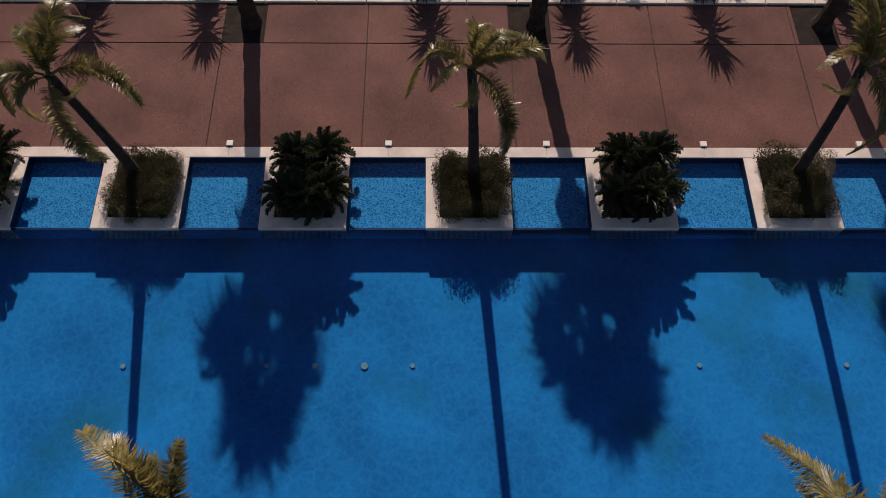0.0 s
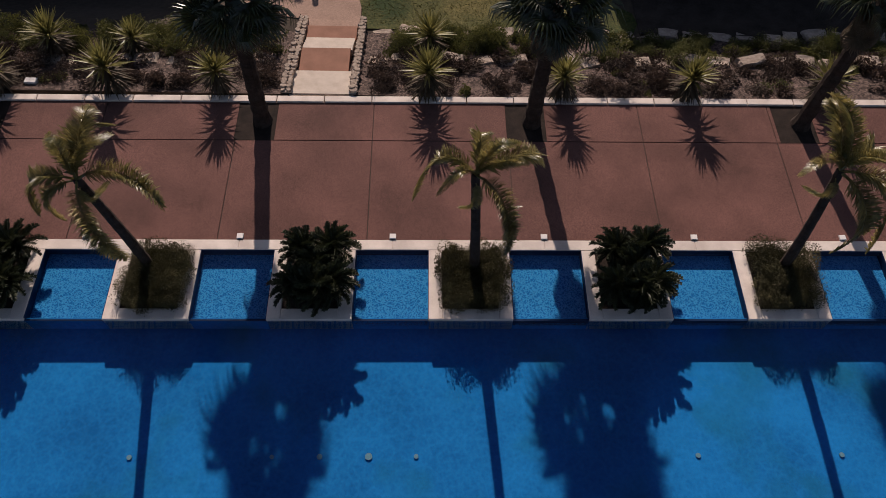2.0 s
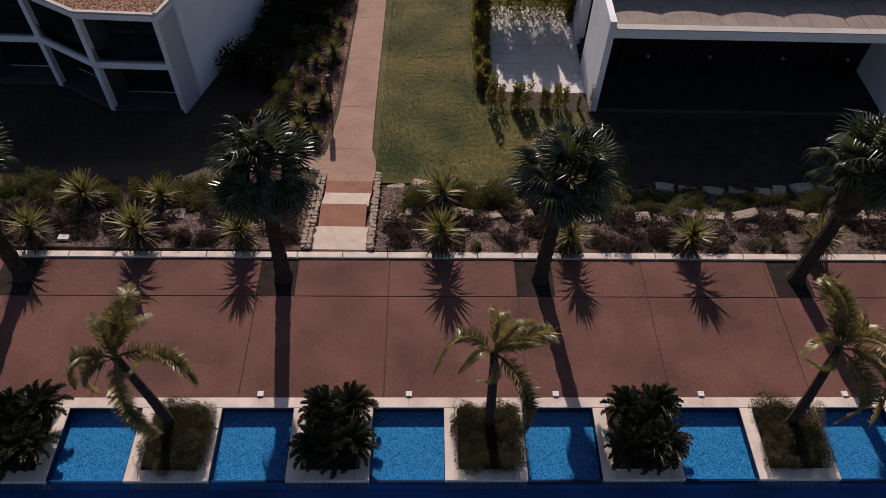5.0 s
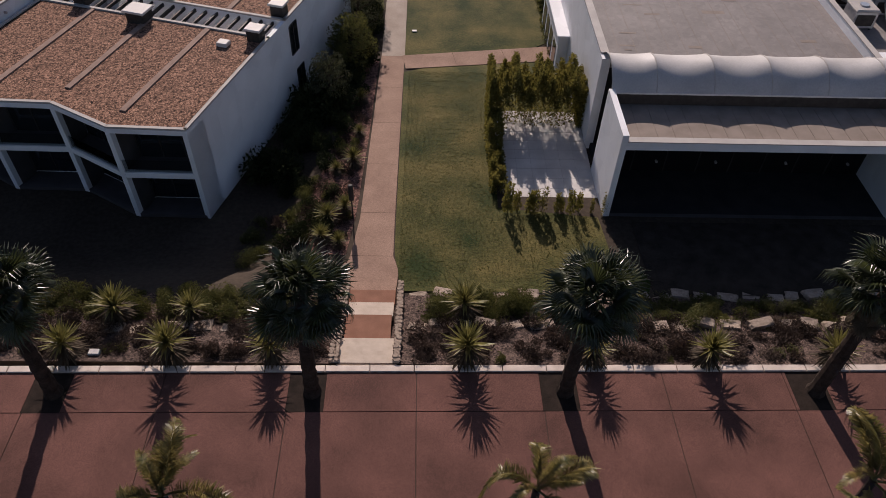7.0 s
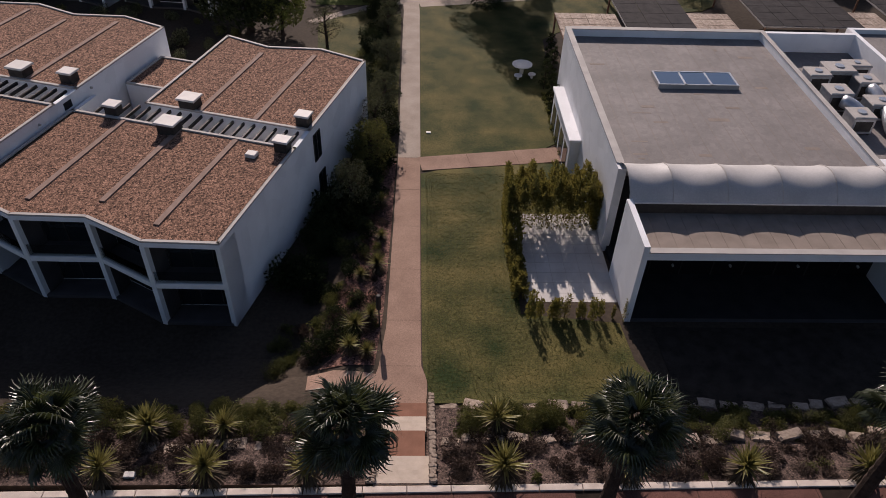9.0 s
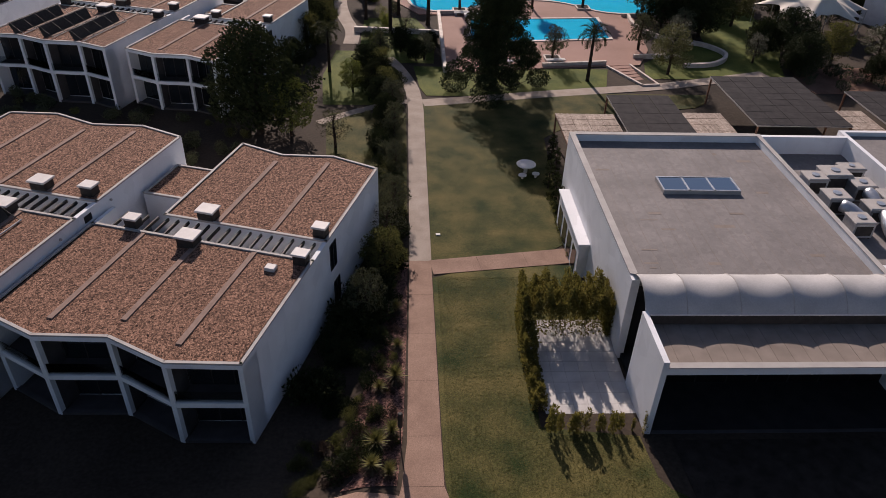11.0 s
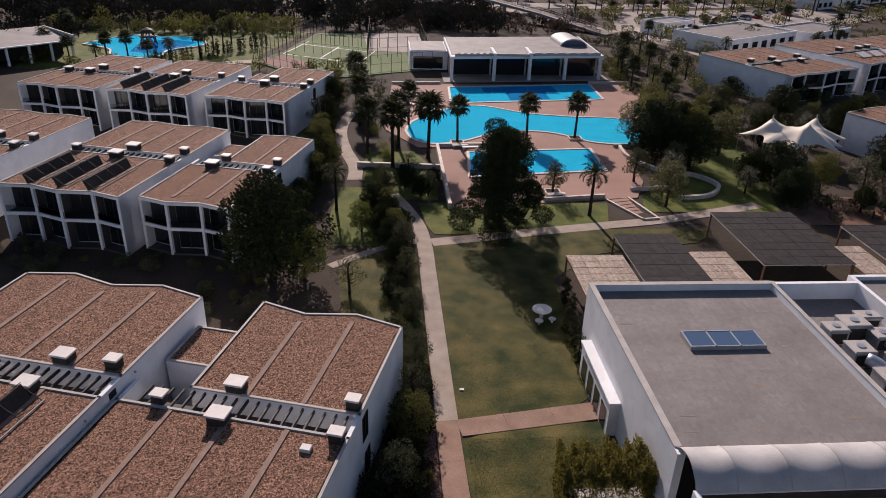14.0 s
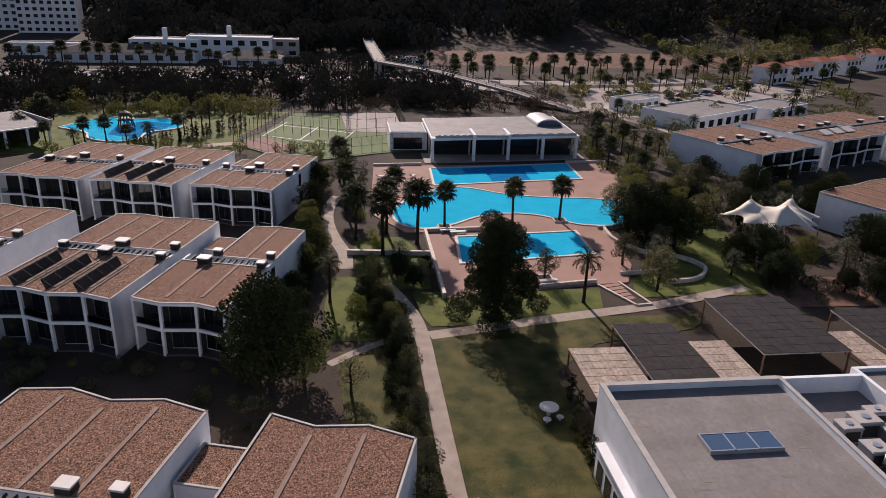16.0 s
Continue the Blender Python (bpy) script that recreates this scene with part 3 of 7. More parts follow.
tuft = M()
rg = random.Random(3)
for k in range(26000):
    x, y = rg.uniform(-3.3, 8.0), rg.uniform(27.8, 51.6)
    if y > 34.0 and y < 46.0 and x > 2.3:
        continue
    z = land(x, y) + 0.05
    a, h = rg.uniform(0, math.pi), rg.uniform(0.02, 0.05)
    c, s = math.cos(a) * 0.035, math.sin(a) * 0.035
    tuft.add([(x - c, y - s, z), (x + c, y + s, z), (x + rg.uniform(-0.04, 0.04), y + rg.uniform(-0.04, 0.04), z + h)], [(0, 1, 2)])
solid("grass", tuft, TURF, "short dry grass blades over the lawn", "grass", "stuff")

# ---- apartment blocks ----


def slotted_block(at, bays, bw, zig, depth, zt, back, label, vents, racks=0, notch=False, window=True, slot=(10.5, 12.8)):
    """A two-storey white block: a zigzag front of deep balconies, a gravel roof in two halves with a beamed slot between."""
    zb = 0.0
    h = thing("apartment_block", at, label, "building", "apartment blocks")
    n = bays
    W = n * bw
    front = [(-i * bw, zig * (i % 2)) for i in range(n + 1)]
    rear = [(-i * bw, depth + back * (i % 2)) for i in range(n + 1)]
    s0, s1 = slot
    rec = 1.7
    fr = [(x, y) for x, y in front]
    inner = [(min(x, -0.18) if i == 0 else max(x, -W + 0.18) if i == n else x, y + rec) for i, (x, y) in enumerate(front)]
    # body behind the balconies, the slot and the rear half
    part("front_body", M().prism(inner + [(-W + 0.18, s0), (-0.18, s0)], zb, zt - 0.3), WHITE, h)
    # the shadow down in the slot is put into the floor colour
    part("slot_body", M().box(-W + 0.2, -0.2, s0, s1, zb, zt - 1.7), BEAM, h, "floor of the roof slot, coloured dark for its shade")
    rl = rear[:-1] if notch else rear
    Wr = W - bw if notch else W
    rp = [(-0.18, s1)] + [(max(min(x, -0.18), -Wr + 0.18), y - 0.18) for x, y in rl] + [(-Wr + 0.18, s1)]
    part("rear_body", M().prism(rp, zb, zt - 0.3), WHITE, h)
    part("side_wall", M().box(-0.3, 0, front[0][1], depth, zb, zt - 0.02), WHITE, h)
    part("side_wall", M().box(-W, -W + 0.3, front[-1][1], s1 if notch else rear[-1][1], zb, zt - 0.02), WHITE, h)
    if notch:
        part("side_wall", M().box(-Wr, -Wr + 0.3, s1, rl[-1][1], zb, zt - 0.02), WHITE, h)
        low = part("low_roof", M().box(-W + 0.1, -Wr, s1 + 3.6, s1 + 8.6, zb, zt - 0.9), WHITE, h)
        part("gravel", M().box(-W + 0.3, -Wr, s1 + 3.8, s1 + 8.4, zt - 0.9, zt - 0.82), ROOF, low)
        for b in ((-W + 0.1, -Wr, s1 + 3.6, s1 + 3.8), (-W + 0.1, -Wr, s1 + 8.4, s1 + 8.6), (-W + 0.1, -W + 0.3, s1 + 3.8, s1 + 8.4)):
            part("rim", M().box(*b, zt - 0.9, zt - 0.74), TRIM, low)
    # roof halves with gravel and a pale rim
    ga = [(x, y + 0.25) for x, y in fr] + [(-W, s0), (0, s0)]
    roof = part("roof", M().prism([(min(x, -0.02), y) for x, y in ga], zt - 0.3, zt - 0.06), WHITE, h)
    part("gravel", M().prism([(max(min(x, -0.2), -W + 0.2), y) for x, y in ga[:n + 1]] + [(-W + 0.2, s0 - 0.25), (-0.2, s0 - 0.25)], zt - 0.06, zt - 0.02), ROOF, roof, "reddish roof gravel")
    gb = [(0, s1)] + [(x, y - 0.2) for x, y in rl] + [(-Wr, s1)]
    roof2 = part("roof", M().prism([(min(x, -0.02), y) for x, y in gb], zt - 0.3, zt - 0.06), WHITE, h)
    part("gravel", M().prism([(-0.2, s1 + 0.25)] + [(max(min(x, -0.2), -Wr + 0.2), y) for x, y in gb[1:-1]] + [(-Wr + 0.2, s1 + 0.25)], zt - 0.06, zt - 0.02), ROOF, roof2, "reddish roof gravel")
    rims = list(zip(fr, fr[1:])) + [((-W, fr[-1][1]), (-W, s0)), ((-W, s0), (0, s0)), ((0, s0), (0, fr[0][1]))]
    for p, q in rims:
        part("rim", M().seg(p, q, -0.2, 0, zt - 0.06, zt + 0.067), TRIM, roof)
    rp2 = [(0, s1)] + rl + [(-Wr, s1)]
    for p, q in zip(rp2, rp2[1:] + rp2[:1]):
        part("rim", M().seg(p, q, 0, 0.2, zt - 0.06, zt + 0.068), TRIM, roof2)
    # slot beams
    k = 0.9
    while k < W - 0.6:
        part("slot_beam", M().box(-k - 0.055, -k + 0.055, s0, s1, zt - 0.42, zt - 0.2), BEAM, h)
        k += 0.82
    # strips on the gravel
    for i in range(1, n):
        part("roof_strip", M().cbox(-i * bw - 0.19, -i * bw + 0.19, front[i][1] + 1.6, s0 - 0.27, zt - 0.02, zt + 0.06, 0.01), STRIP, roof)
        if i * bw < Wr - 1:
            part("roof_strip", M().cbox(-i * bw - 0.19, -i * bw + 0.19, s1 + 0.27, rear[i][1] - 1.3, zt - 0.02, zt + 0.06, 0.01), STRIP, roof2)
    for vx, vy, vs in vents:
        vs *= 1.18
        v = part("roof_vent", M().box(vx - 0.5 * vs, vx + 0.5 * vs, vy - 0.45 * vs, vy + 0.45 * vs, zt - 0.02, zt + 0.7), BEAM, h, "dark louvred vent")
        part("vent_cap", M().cbox(vx - 0.62 * vs, vx + 0.62 * vs, vy - 0.55 * vs, vy + 0.55 * vs, zt + 0.7, zt + 0.84, 0.03), CAP, v, "white metal cap")
    # balconies
    mid = zt * 0.5
    for i, p in enumerate(front):
        a, b = (-0.32, 0) if i == 0 else ((0, 0.32) if i == n else (-0.16, 0.16))
        part("column", M().box(p[0] + a, p[0] + b, p[1] - 0.02, p[1] + (rec if i in (0, n) else 0.34), zb, zt - 0.34), WHITE, h)
    for i in range(n):
        p, q = front[i], front[i + 1]
        g0, g1 = (p[0], p[1] + rec), (q[0], q[1] + rec)
        d0, d1 = (p[0] - 0.17, p[1]), (q[0] + 0.17, q[1])
        part("roof_beam", M().seg(p, q, -0.34, 0.02, zt - 0.36, zt - 0.06), WHITE, h)
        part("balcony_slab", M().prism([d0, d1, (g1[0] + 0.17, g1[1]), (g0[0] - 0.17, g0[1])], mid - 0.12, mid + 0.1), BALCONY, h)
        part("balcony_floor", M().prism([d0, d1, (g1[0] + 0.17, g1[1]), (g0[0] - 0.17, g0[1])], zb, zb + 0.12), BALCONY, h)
        part("floor_beam", M().seg(d0, d1, -0.3, 0.015, mid - 0.2, mid + 0.16), WHITE, h)
        # base beam coloured dark for the shade at the foot of the front
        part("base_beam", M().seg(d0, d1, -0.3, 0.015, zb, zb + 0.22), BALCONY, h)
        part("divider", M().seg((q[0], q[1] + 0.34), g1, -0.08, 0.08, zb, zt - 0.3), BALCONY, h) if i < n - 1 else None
        for z0, z1 in ((zb + 0.24, mid - 0.24), (mid + 0.12, zt - 0.5)):
            u0, u1 = (g0[0] - 0.2, g0[1] - 0.04), (g1[0] + 0.2, g1[1] - 0.04)
            win = part("balcony_window", M().seg(u0, u1, -0.02, 0.02, z0, z1), GLASS, h, "dark glazed balcony doors")
            for k in (0.0, 0.33, 0.66, 1.0):
                x, y = u0[0] + (u1[0] - u0[0]) * k, u0[1] + (u1[1] - u0[1]) * k
                part("mullion", M().box(x - 0.03, x + 0.03, y - 0.06, y - 0.0, z0, z1), BEAM, win)
            if z0 > mid:
                part("railing", M().seg((d0[0], d0[1] + 0.1), (d1[0], d1[1] + 0.1), -0.02, 0.02, mid + 0.12, mid + 1.0), RAILGLASS, h, "clear glass railing")
    if window:
        for y0, y1, z0, z1 in ((13.2, 14.3, mid + 0.5, mid + 2.6), (13.6, 14.7, 0.4, 2.4)):
            win = part("side_window", M().box(0.0, 0.02, y0, y1, z0, z1), GLASS, h)
            for b in ((y0 - 0.06, y0, z0, z1), (y1, y1 + 0.06, z0, z1), (y0, y1, z1, z1 + 0.06), (y0, y1, z0 - 0.06, z0), ((y0 + y1) / 2 - 0.03, (y0 + y1) / 2 + 0.03, z0, z1)):
                part("window_frame", M().box(0.0, 0.05, *b), BEAM, win)
    for k in range(racks):
        x = -4.4 - k * 3.9
        rk = part("collector_rack", M().add([(x, 0.9, zt), (x, 9.2, zt), (x - 0.5, 9.2, zt + 1.15), (x - 0.5, 0.9, zt + 1.15), (x + 0.09, 0.9, zt), (x + 0.09, 9.2, zt), (x - 0.41, 9.2, zt + 1.15), (x - 0.41, 0.9, zt + 1.15)], [(3, 2, 1, 0), (4, 5, 6, 7), (0, 1, 5, 4), (2, 3, 7, 6), (1, 2, 6, 5), (3, 0, 4, 7)]), BEAM, h, "dark leaning collector rack")
        for q in range(5):
            f = q / 4
            part("rail", M().tube([(x - 0.03 - 0.5 * f, 0.8, zt + 0.03 + 1.15 * f), (x - 0.03 - 0.5 * f, 9.3, zt + 0.03 + 1.15 * f)], 0.03, 6), BEAM, rk)
        for q in range(5):
            y = 1.1 + q * 2.0
            part("strut", M().tube([(x - 0.41, y, zt + 1.1), (x + 1.1, y, zt + 0.05)], 0.035, 6), BEAM, rk)
        part("pipe", M().tube([(x + 1.1, 0.9, zt + 0.1), (x + 1.1, 9.2, zt + 0.1)], 0.06, 8), TRIM, rk)
    return h


RAILGLASS = water_material("railing_glass", (0.82, 0.85, 0.86), 1.0, 0.0)
ANG = -16.0
BASE = -3.15
tagged(part("roof_hatch", M().cbox(-0.35, 0.35, -0.3, 0.3, 0, 0.25, 0.03), CAP, at=pose(-14.75, 43.7, 3.37, 0, 0, -16)), "small white hatch lying on the gravel roof", "hatch")
five = ((-0.75, 13.6, 0.75), (-0.75, 10.1, 0.75), (-9.4, 13.4, 1.0), (-9.0, 10.0, 1.05), (-13.9, 10.9, 0.75))
red = "white two-storey apartment block with a reddish gravel roof"
slotted_block(pose(-14.9, 34.6, BASE, 0, 0, ANG), 4, 4.25, -1.05, 24.3, 3.38 - BASE, 1.0, red, five, notch=True)
slotted_block(pose(-31.8, 38.3, BASE, 0, 0, ANG), 4, 4.25, -1.05, 24.3, 4.3 - BASE, 1.0, red, ((-1.2, 13.8, 0.8), (-5.0, 13.5, 1.0), (-5.2, 10.0, 1.0), (-9.5, 10.0, 1.0), (-13.6, 13.6, 0.9)), racks=1, window=False)
slotted_block(pose(-27.0, 82.2, BASE, 0, 0, ANG), 3, 3.85, 0.75, 26.3, 3.5 - BASE, 0.6, red, ((-0.75, 15.2, 0.75), (-0.75, 12.0, 0.75), (-7.7, 14.8, 0.8), (-8.2, 12.0, 1.15)), notch=True, slot=(12.3, 14.4))
slotted_block(pose(-39.3, 84.0, BASE, 0, 0, ANG), 4, 3.9, 0.75, 26.6, 4.2 - BASE, 0.6, "white two-storey apartment block with gravel roof and dark collector racks", ((-0.75, 15.6, 0.8), (-0.75, 12.0, 0.8), (-7.8, 15.2, 1.15), (-8.2, 12.0, 1.15), (-14.6, 13.0, 0.8)), racks=3, window=False, slot=(12.6, 14.6))
slotted_block(pose(-60.5, 89.5, BASE, 0, 0, ANG), 4, 3.9, 0.75, 26.6, 4.2 - BASE, 0.6, red, ((-0.75, 15.6, 0.8), (-5.8, 15.2, 1.0), (-0.75, 12.0, 0.8)), window=False, slot=(12.6, 14.6))
slotted_block(pose(-26.4, 127.0, BASE, 0, 0, ANG), 4, 3.65, 0.7, 24.6, 3.6 - BASE, 0.5, red, ((-0.75, 14.0, 0.8), (-0.75, 10.6, 0.8), (-7.8, 14.0, 1.1), (-8.2, 10.6, 1.1), (-13.4, 12.0, 0.8)), notch=True)
slotted_block(pose(-42.7, 128.6, BASE, 0, 0, ANG), 4, 3.75, 0.7, 24.6, 4.2 - BASE, 0.5, "white two-storey apartment block with gravel roof and dark collector racks", ((-0.75, 14.0, 0.8), (-7.8, 14.0, 1.1), (-8.2, 10.6, 1.1)), racks=3, window=False)
slotted_block(pose(-58.8, 132.2, BASE, 0, 0, ANG), 4, 3.75, 0.7, 24.6, 4.2 - BASE, 0.5, red, ((-0.75, 14.0, 0.8), (-7.8, 14.0, 1.1), (-8.2, 10.6, 1.1), (-12.5, 10.6, 1.0)), window=False)
E1 = 24.0
far = "white apartment block beyond the trees with gravel roof"
slotted_block(pose(97.2, 162.4, BASE, 0, 0, E1), 4, 5.6, 0.8, 26, 3.5 - BASE, 0.5, far, ((-3, 14.0, 1.1), (-7, 10.0, 1.1), (-12, 14, 1.1), (-15, 10, 1.1), (-19, 14, 1.0)), window=False)
slotted_block(pose(121.0, 172.6, BASE, 0, 0, E1), 4, 5.6, 0.8, 26, 4.2 - BASE, 0.5, far, ((-3, 14.0, 1.1), (-7, 13.5, 1.1), (-14, 14, 1.1)), window=False)
slotted_block(pose(145.0, 183.0, BASE, 0, 0, E1), 4, 5.6, 0.8, 26, 3.8 - BASE, 0.5, far, ((-3, 14.0, 1.1), (-14, 14, 1.1)), window=False)
slotted_block(pose(102.6, 110.6, BASE, 0, 0, E1), 4, 5.6, 0.8, 26, 3.5 - BASE, 0.5, "white apartment block behind the tent with gravel roof", ((-3, 14.0, 1.1), (-7, 10.0, 1.1)), window=False)
for k in range(3):
    c = pose(121.0, 172.6, 4.2, 0, 0, E1) @ Vector((-6.0 - 4.8 * k, 6.5, 0))
    sp = thing("solar_collector", pose(c.x, c.y, c.z, 0, 0, E1), "pale slanted solar collector on the gravel roof", "solar collector", "solar collectors")
    part("panel", M().add([(-1.7, -1.2, 0.25), (1.7, -1.2, 0.25), (1.7, 1.2, 1.0), (-1.7, 1.2, 1.0), (-1.7, -1.2, 0.1), (1.7, -1.2, 0.1), (1.7, 1.25, 0.85), (-1.7, 1.25, 0.85)], [(0, 1, 2, 3), (7, 6, 5, 4), (0, 4, 5, 1), (2, 6, 7, 3), (1, 5, 6, 2), (3, 7, 4, 0)]), CAP, sp)
    for q in (-1.5, 1.5):
        part("stand", M().box(q - 0.06, q + 0.06, 1.0, 1.12, -0.1, 0.85), METAL, sp)

nook = thing("wall_opening", pose(-31.8, 38.3, 0, 0, 0, ANG), "dark square opening and lamps in the white side wall", "opening")
part("opening", M().box(0.0, 0.02, 11.2, 12.0, 3.42, 3.95), DARK, nook)
for y in (8.6, 14.2):
    part("wall_lamp", M().tube([(0.0, y, 3.75), (0.14, y, 3.75)], 0.09, 8), TRIM, nook)

# ---- the white clubhouse ----
GB = -3.3
club = thing("clubhouse", (0, 0, GB), "white flat-roofed clubhouse with a deep open front and awning", "building")
z = lambda h: h - GB
xl, xr = 8.8, 26.3
part("wall", M().box(xl, xl + 0.45, 42.0, 63.4, 0, z(4.32)), WHITE, club)
part("wall", M().box(xr - 0.35, xr, 42.0, 63.4, 0, z(4.32)), WHITE, club)
part("wall", M().box(xl + 0.45, xr - 0.35, 63.0, 63.4, 0, z(4.34)), WHITE, club)
part("parapet_cap", M().box(xl - 0.03, xl + 0.48, 41.95, 63.43, z(4.32), z(4.38)), TRIM, club)
part("parapet_cap", M().box(xr - 0.38, xr + 0.03, 41.95, 63.43, z(4.32), z(4.38)), TRIM, club)
part("parapet_cap", M().box(xl + 0.48, xr - 0.38, 62.9, 63.46, z(4.34), z(4.40)), TRIM, club)
roof = part("flat_roof", M().box(xl + 0.45, xr - 0.35, 42.0, 63.0, z(3.3), z(3.68)), MEMBRANE, club)
for k in range(15):
    part("roof_seam", M().box(xl + 1.5 + k * 1.08, xl + 1.525 + k * 1.08, 42.3, 62.9, z(3.68), z(3.685)), TERRACE, roof)
for k in range(16):
    px, py = RND.uniform(xl + 1, xr - 2.5), RND.uniform(43, 61)
    part("roof_patch", M().box(px, px + RND.uniform(0.2, 1.6), py, py + RND.uniform(0.05, 0.5), z(3.68), z(3.684) + 0.0004 * k), TERRACE, roof)
sk = part("skylight", M().box(14.55, 20.85, 53.5, 55.8, z(3.68), z(3.98)), TRIM, club, "skylight of three blue panes")
for k in range(3):
    part("pane", M().box(14.68 + k * 2.05, 16.6 + k * 2.05, 53.65, 55.65, z(3.98), z(4.02)), SKYGLASS, sk)
for k in range(4):
    part("glazing_bar", M().box(14.55 + k * 2.05, 14.68 + k * 2.05, 53.5, 55.8, z(3.98), z(4.05)), METAL, sk)
for y in (53.5, 55.68):
    part("glazing_bar", M().box(14.68, 20.72, y, y + 0.12, z(3.98), z(4.05)), METAL, sk)
# front hall: side fins, roof terrace and dark interior
part("fin_wall", M().prism([(xl - 0.05, 34.05), (xl + 0.3, 34.05), (xl + 0.3, 38.6), (xl - 0.05, 38.6)], 0, z(3.95)), WHITE, club)
part("fin_wall", M().box(xr - 0.3, xr + 0.05, 34.05, 38.6, 0, z(3.95)), WHITE, club)
part("fascia", M().box(xl + 0.3, xr - 0.3, 34.05, 34.45, z(2.98), z(3.5)), WHITE, club)
part("fascia_cap", M().box(xl + 0.3, xr - 0.3, 34.02, 34.48, z(3.5), z(3.56)), TRIM, club)
ter = part("front_roof", M().box(xl + 0.3, xr - 0.3, 34.45, 38.5, z(2.7), z(2.98)), TERRACE, club, "tiled front roof")
for k in range(17):
    part("roof_tile", M().box(xl + 0.35 + k, xl + 1.325 + k, 34.5, 38.4, z(2.98), z(3.0)), TERRACE, ter)
# floor coloured near black to stand for the unlit hall
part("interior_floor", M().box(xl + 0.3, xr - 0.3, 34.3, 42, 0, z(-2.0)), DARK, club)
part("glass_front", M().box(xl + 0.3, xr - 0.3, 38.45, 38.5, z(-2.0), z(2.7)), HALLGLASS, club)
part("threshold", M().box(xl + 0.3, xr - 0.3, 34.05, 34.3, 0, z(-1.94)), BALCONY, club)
for k in range(9):
    part("mullion", M().box(xl + 0.3 + k * 2.1, xl + 0.36 + k * 2.1, 38.38, 38.45, z(-2.0), z(2.7)), BEAM, club)
for x in (12.7, 16.5, 21.0, 25.0):
    part("wall_lamp", M().tube([(x, 38.2, z(-1.1)), (x, 38.38, z(-1.1))], 0.08, 10), TRIM, club)
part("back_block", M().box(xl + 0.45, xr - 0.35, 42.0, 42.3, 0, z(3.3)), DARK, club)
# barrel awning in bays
# this box is a dark sheet standing for the shade under the awning
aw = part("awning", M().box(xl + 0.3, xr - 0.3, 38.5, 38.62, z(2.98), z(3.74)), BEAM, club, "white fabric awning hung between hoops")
part("awning_edge", M().box(xl + 0.3, xr - 0.3, 38.44, 38.5, z(3.7), z(3.79)), CAP, aw)
bays = [(8.95, 11.6), (11.6, 15.0), (15.0, 18.4), (18.4, 21.8), (21.8, 25.2), (25.2, 26.2)]


def hoop(t):
    """Height of an awning hoop, from the roof edge at 0 to the front rail at 1."""
    return 4.3 - 0.53 * t ** 4 + 0.72 * max(0.0, math.sin(math.pi * t)) ** 0.75


for a, b in bays:
    m = M()
    n1, n2 = 10, 14
    for j in range(n2 + 1):
        for i in range(n1 + 1):
            u, t = i / n1, j / n2
            sag = 0.3 * (1 - (2 * u - 1) ** 2) * max(0.0, math.sin(math.pi * t)) ** 0.75 * min(1.0, (b - a) / 3.4)
            m.v.append((a + (b - a) * u, 41.95 - 3.45 * t, z(hoop(t) - sag)))
    m.f += [(j * (n1 + 1) + i, j * (n1 + 1) + i + 1, (j + 1) * (n1 + 1) + i + 1, (j + 1) * (n1 + 1) + i) for j in range(n2) for i in range(n1)]
    part("awning_bay", m, AWNING, aw, smooth=True)
    part("awning_rib", M().tube([(a, 41.95 - 3.45 * k / 14, z(hoop(k / 14) + 0.005)) for k in range(15)], 0.035, 6), TRIM, aw)
# left side: pier, doorway, entrance bay
part("pier", M().prism([(8.75, 41.3), (9.3, 41.3), (9.3, 42.0), (8.75, 42.0)], 0, z(4.3)), WHITE, club)
bay = part("entrance_bay", M().box(8.0, 8.8, 51.6, 60.2, 0, z(0.0)), WHITE, club)
part("bay_roof", M().cbox(7.85, 8.8, 51.4, 60.4, z(0.0), z(0.2), 0.03), WHITE, bay)
for k in range(4):
    part("window", M().box(7.97, 8.0, 52.2 + k * 2.0, 53.6 + k * 2.0, 0.2, 2.3), GLASS, bay)
dr = part("door", M().box(8.77, 8.8, 44.5, 45.9, z(-2.1), z(0.1)), GLASS, club)
part("door_frame", M().box(8.74, 8.8, 44.4, 44.5, z(-2.1), z(0.2)), BEAM, dr)
part("door_frame", M().box(8.74, 8.8, 45.9, 46.0, z(-2.1), z(0.2)), BEAM, dr)
part("wall_lamp", M().tube([(8.6, 43.6, z(0.4)), (8.8, 43.6, z(0.4))], 0.1, 8), CAP, club)

# east yard with plant machines
yard = thing("service_wing", (0, 0, GB), "white walled service yard on the clubhouse roof", "building")
part("yard_floor", M().box(26.3, 40, 44, 63.0, 0, z(2.6)), MEMBRANE, yard)
part("yard_wall", M().box(26.3, 34.4, 63.0, 63.4, 0, z(4.3)), WHITE, yard)
part("yard_wall", M().box(34.4, 34.8, 44, 64.6, 0, z(4.3)), WHITE, yard)
part("yard_roof", M().box(34.8, 48, 44, 64.6, 0, z(3.9)), MEMBRANE, yard)
part("parapet", M().box(34.8, 48, 64.2, 64.6, z(3.9), z(4.3)), WHITE, yard)
part("front_wall", M().box(26.35, 48, 40, 44, 0, z(3.6)), WHITE, yard)


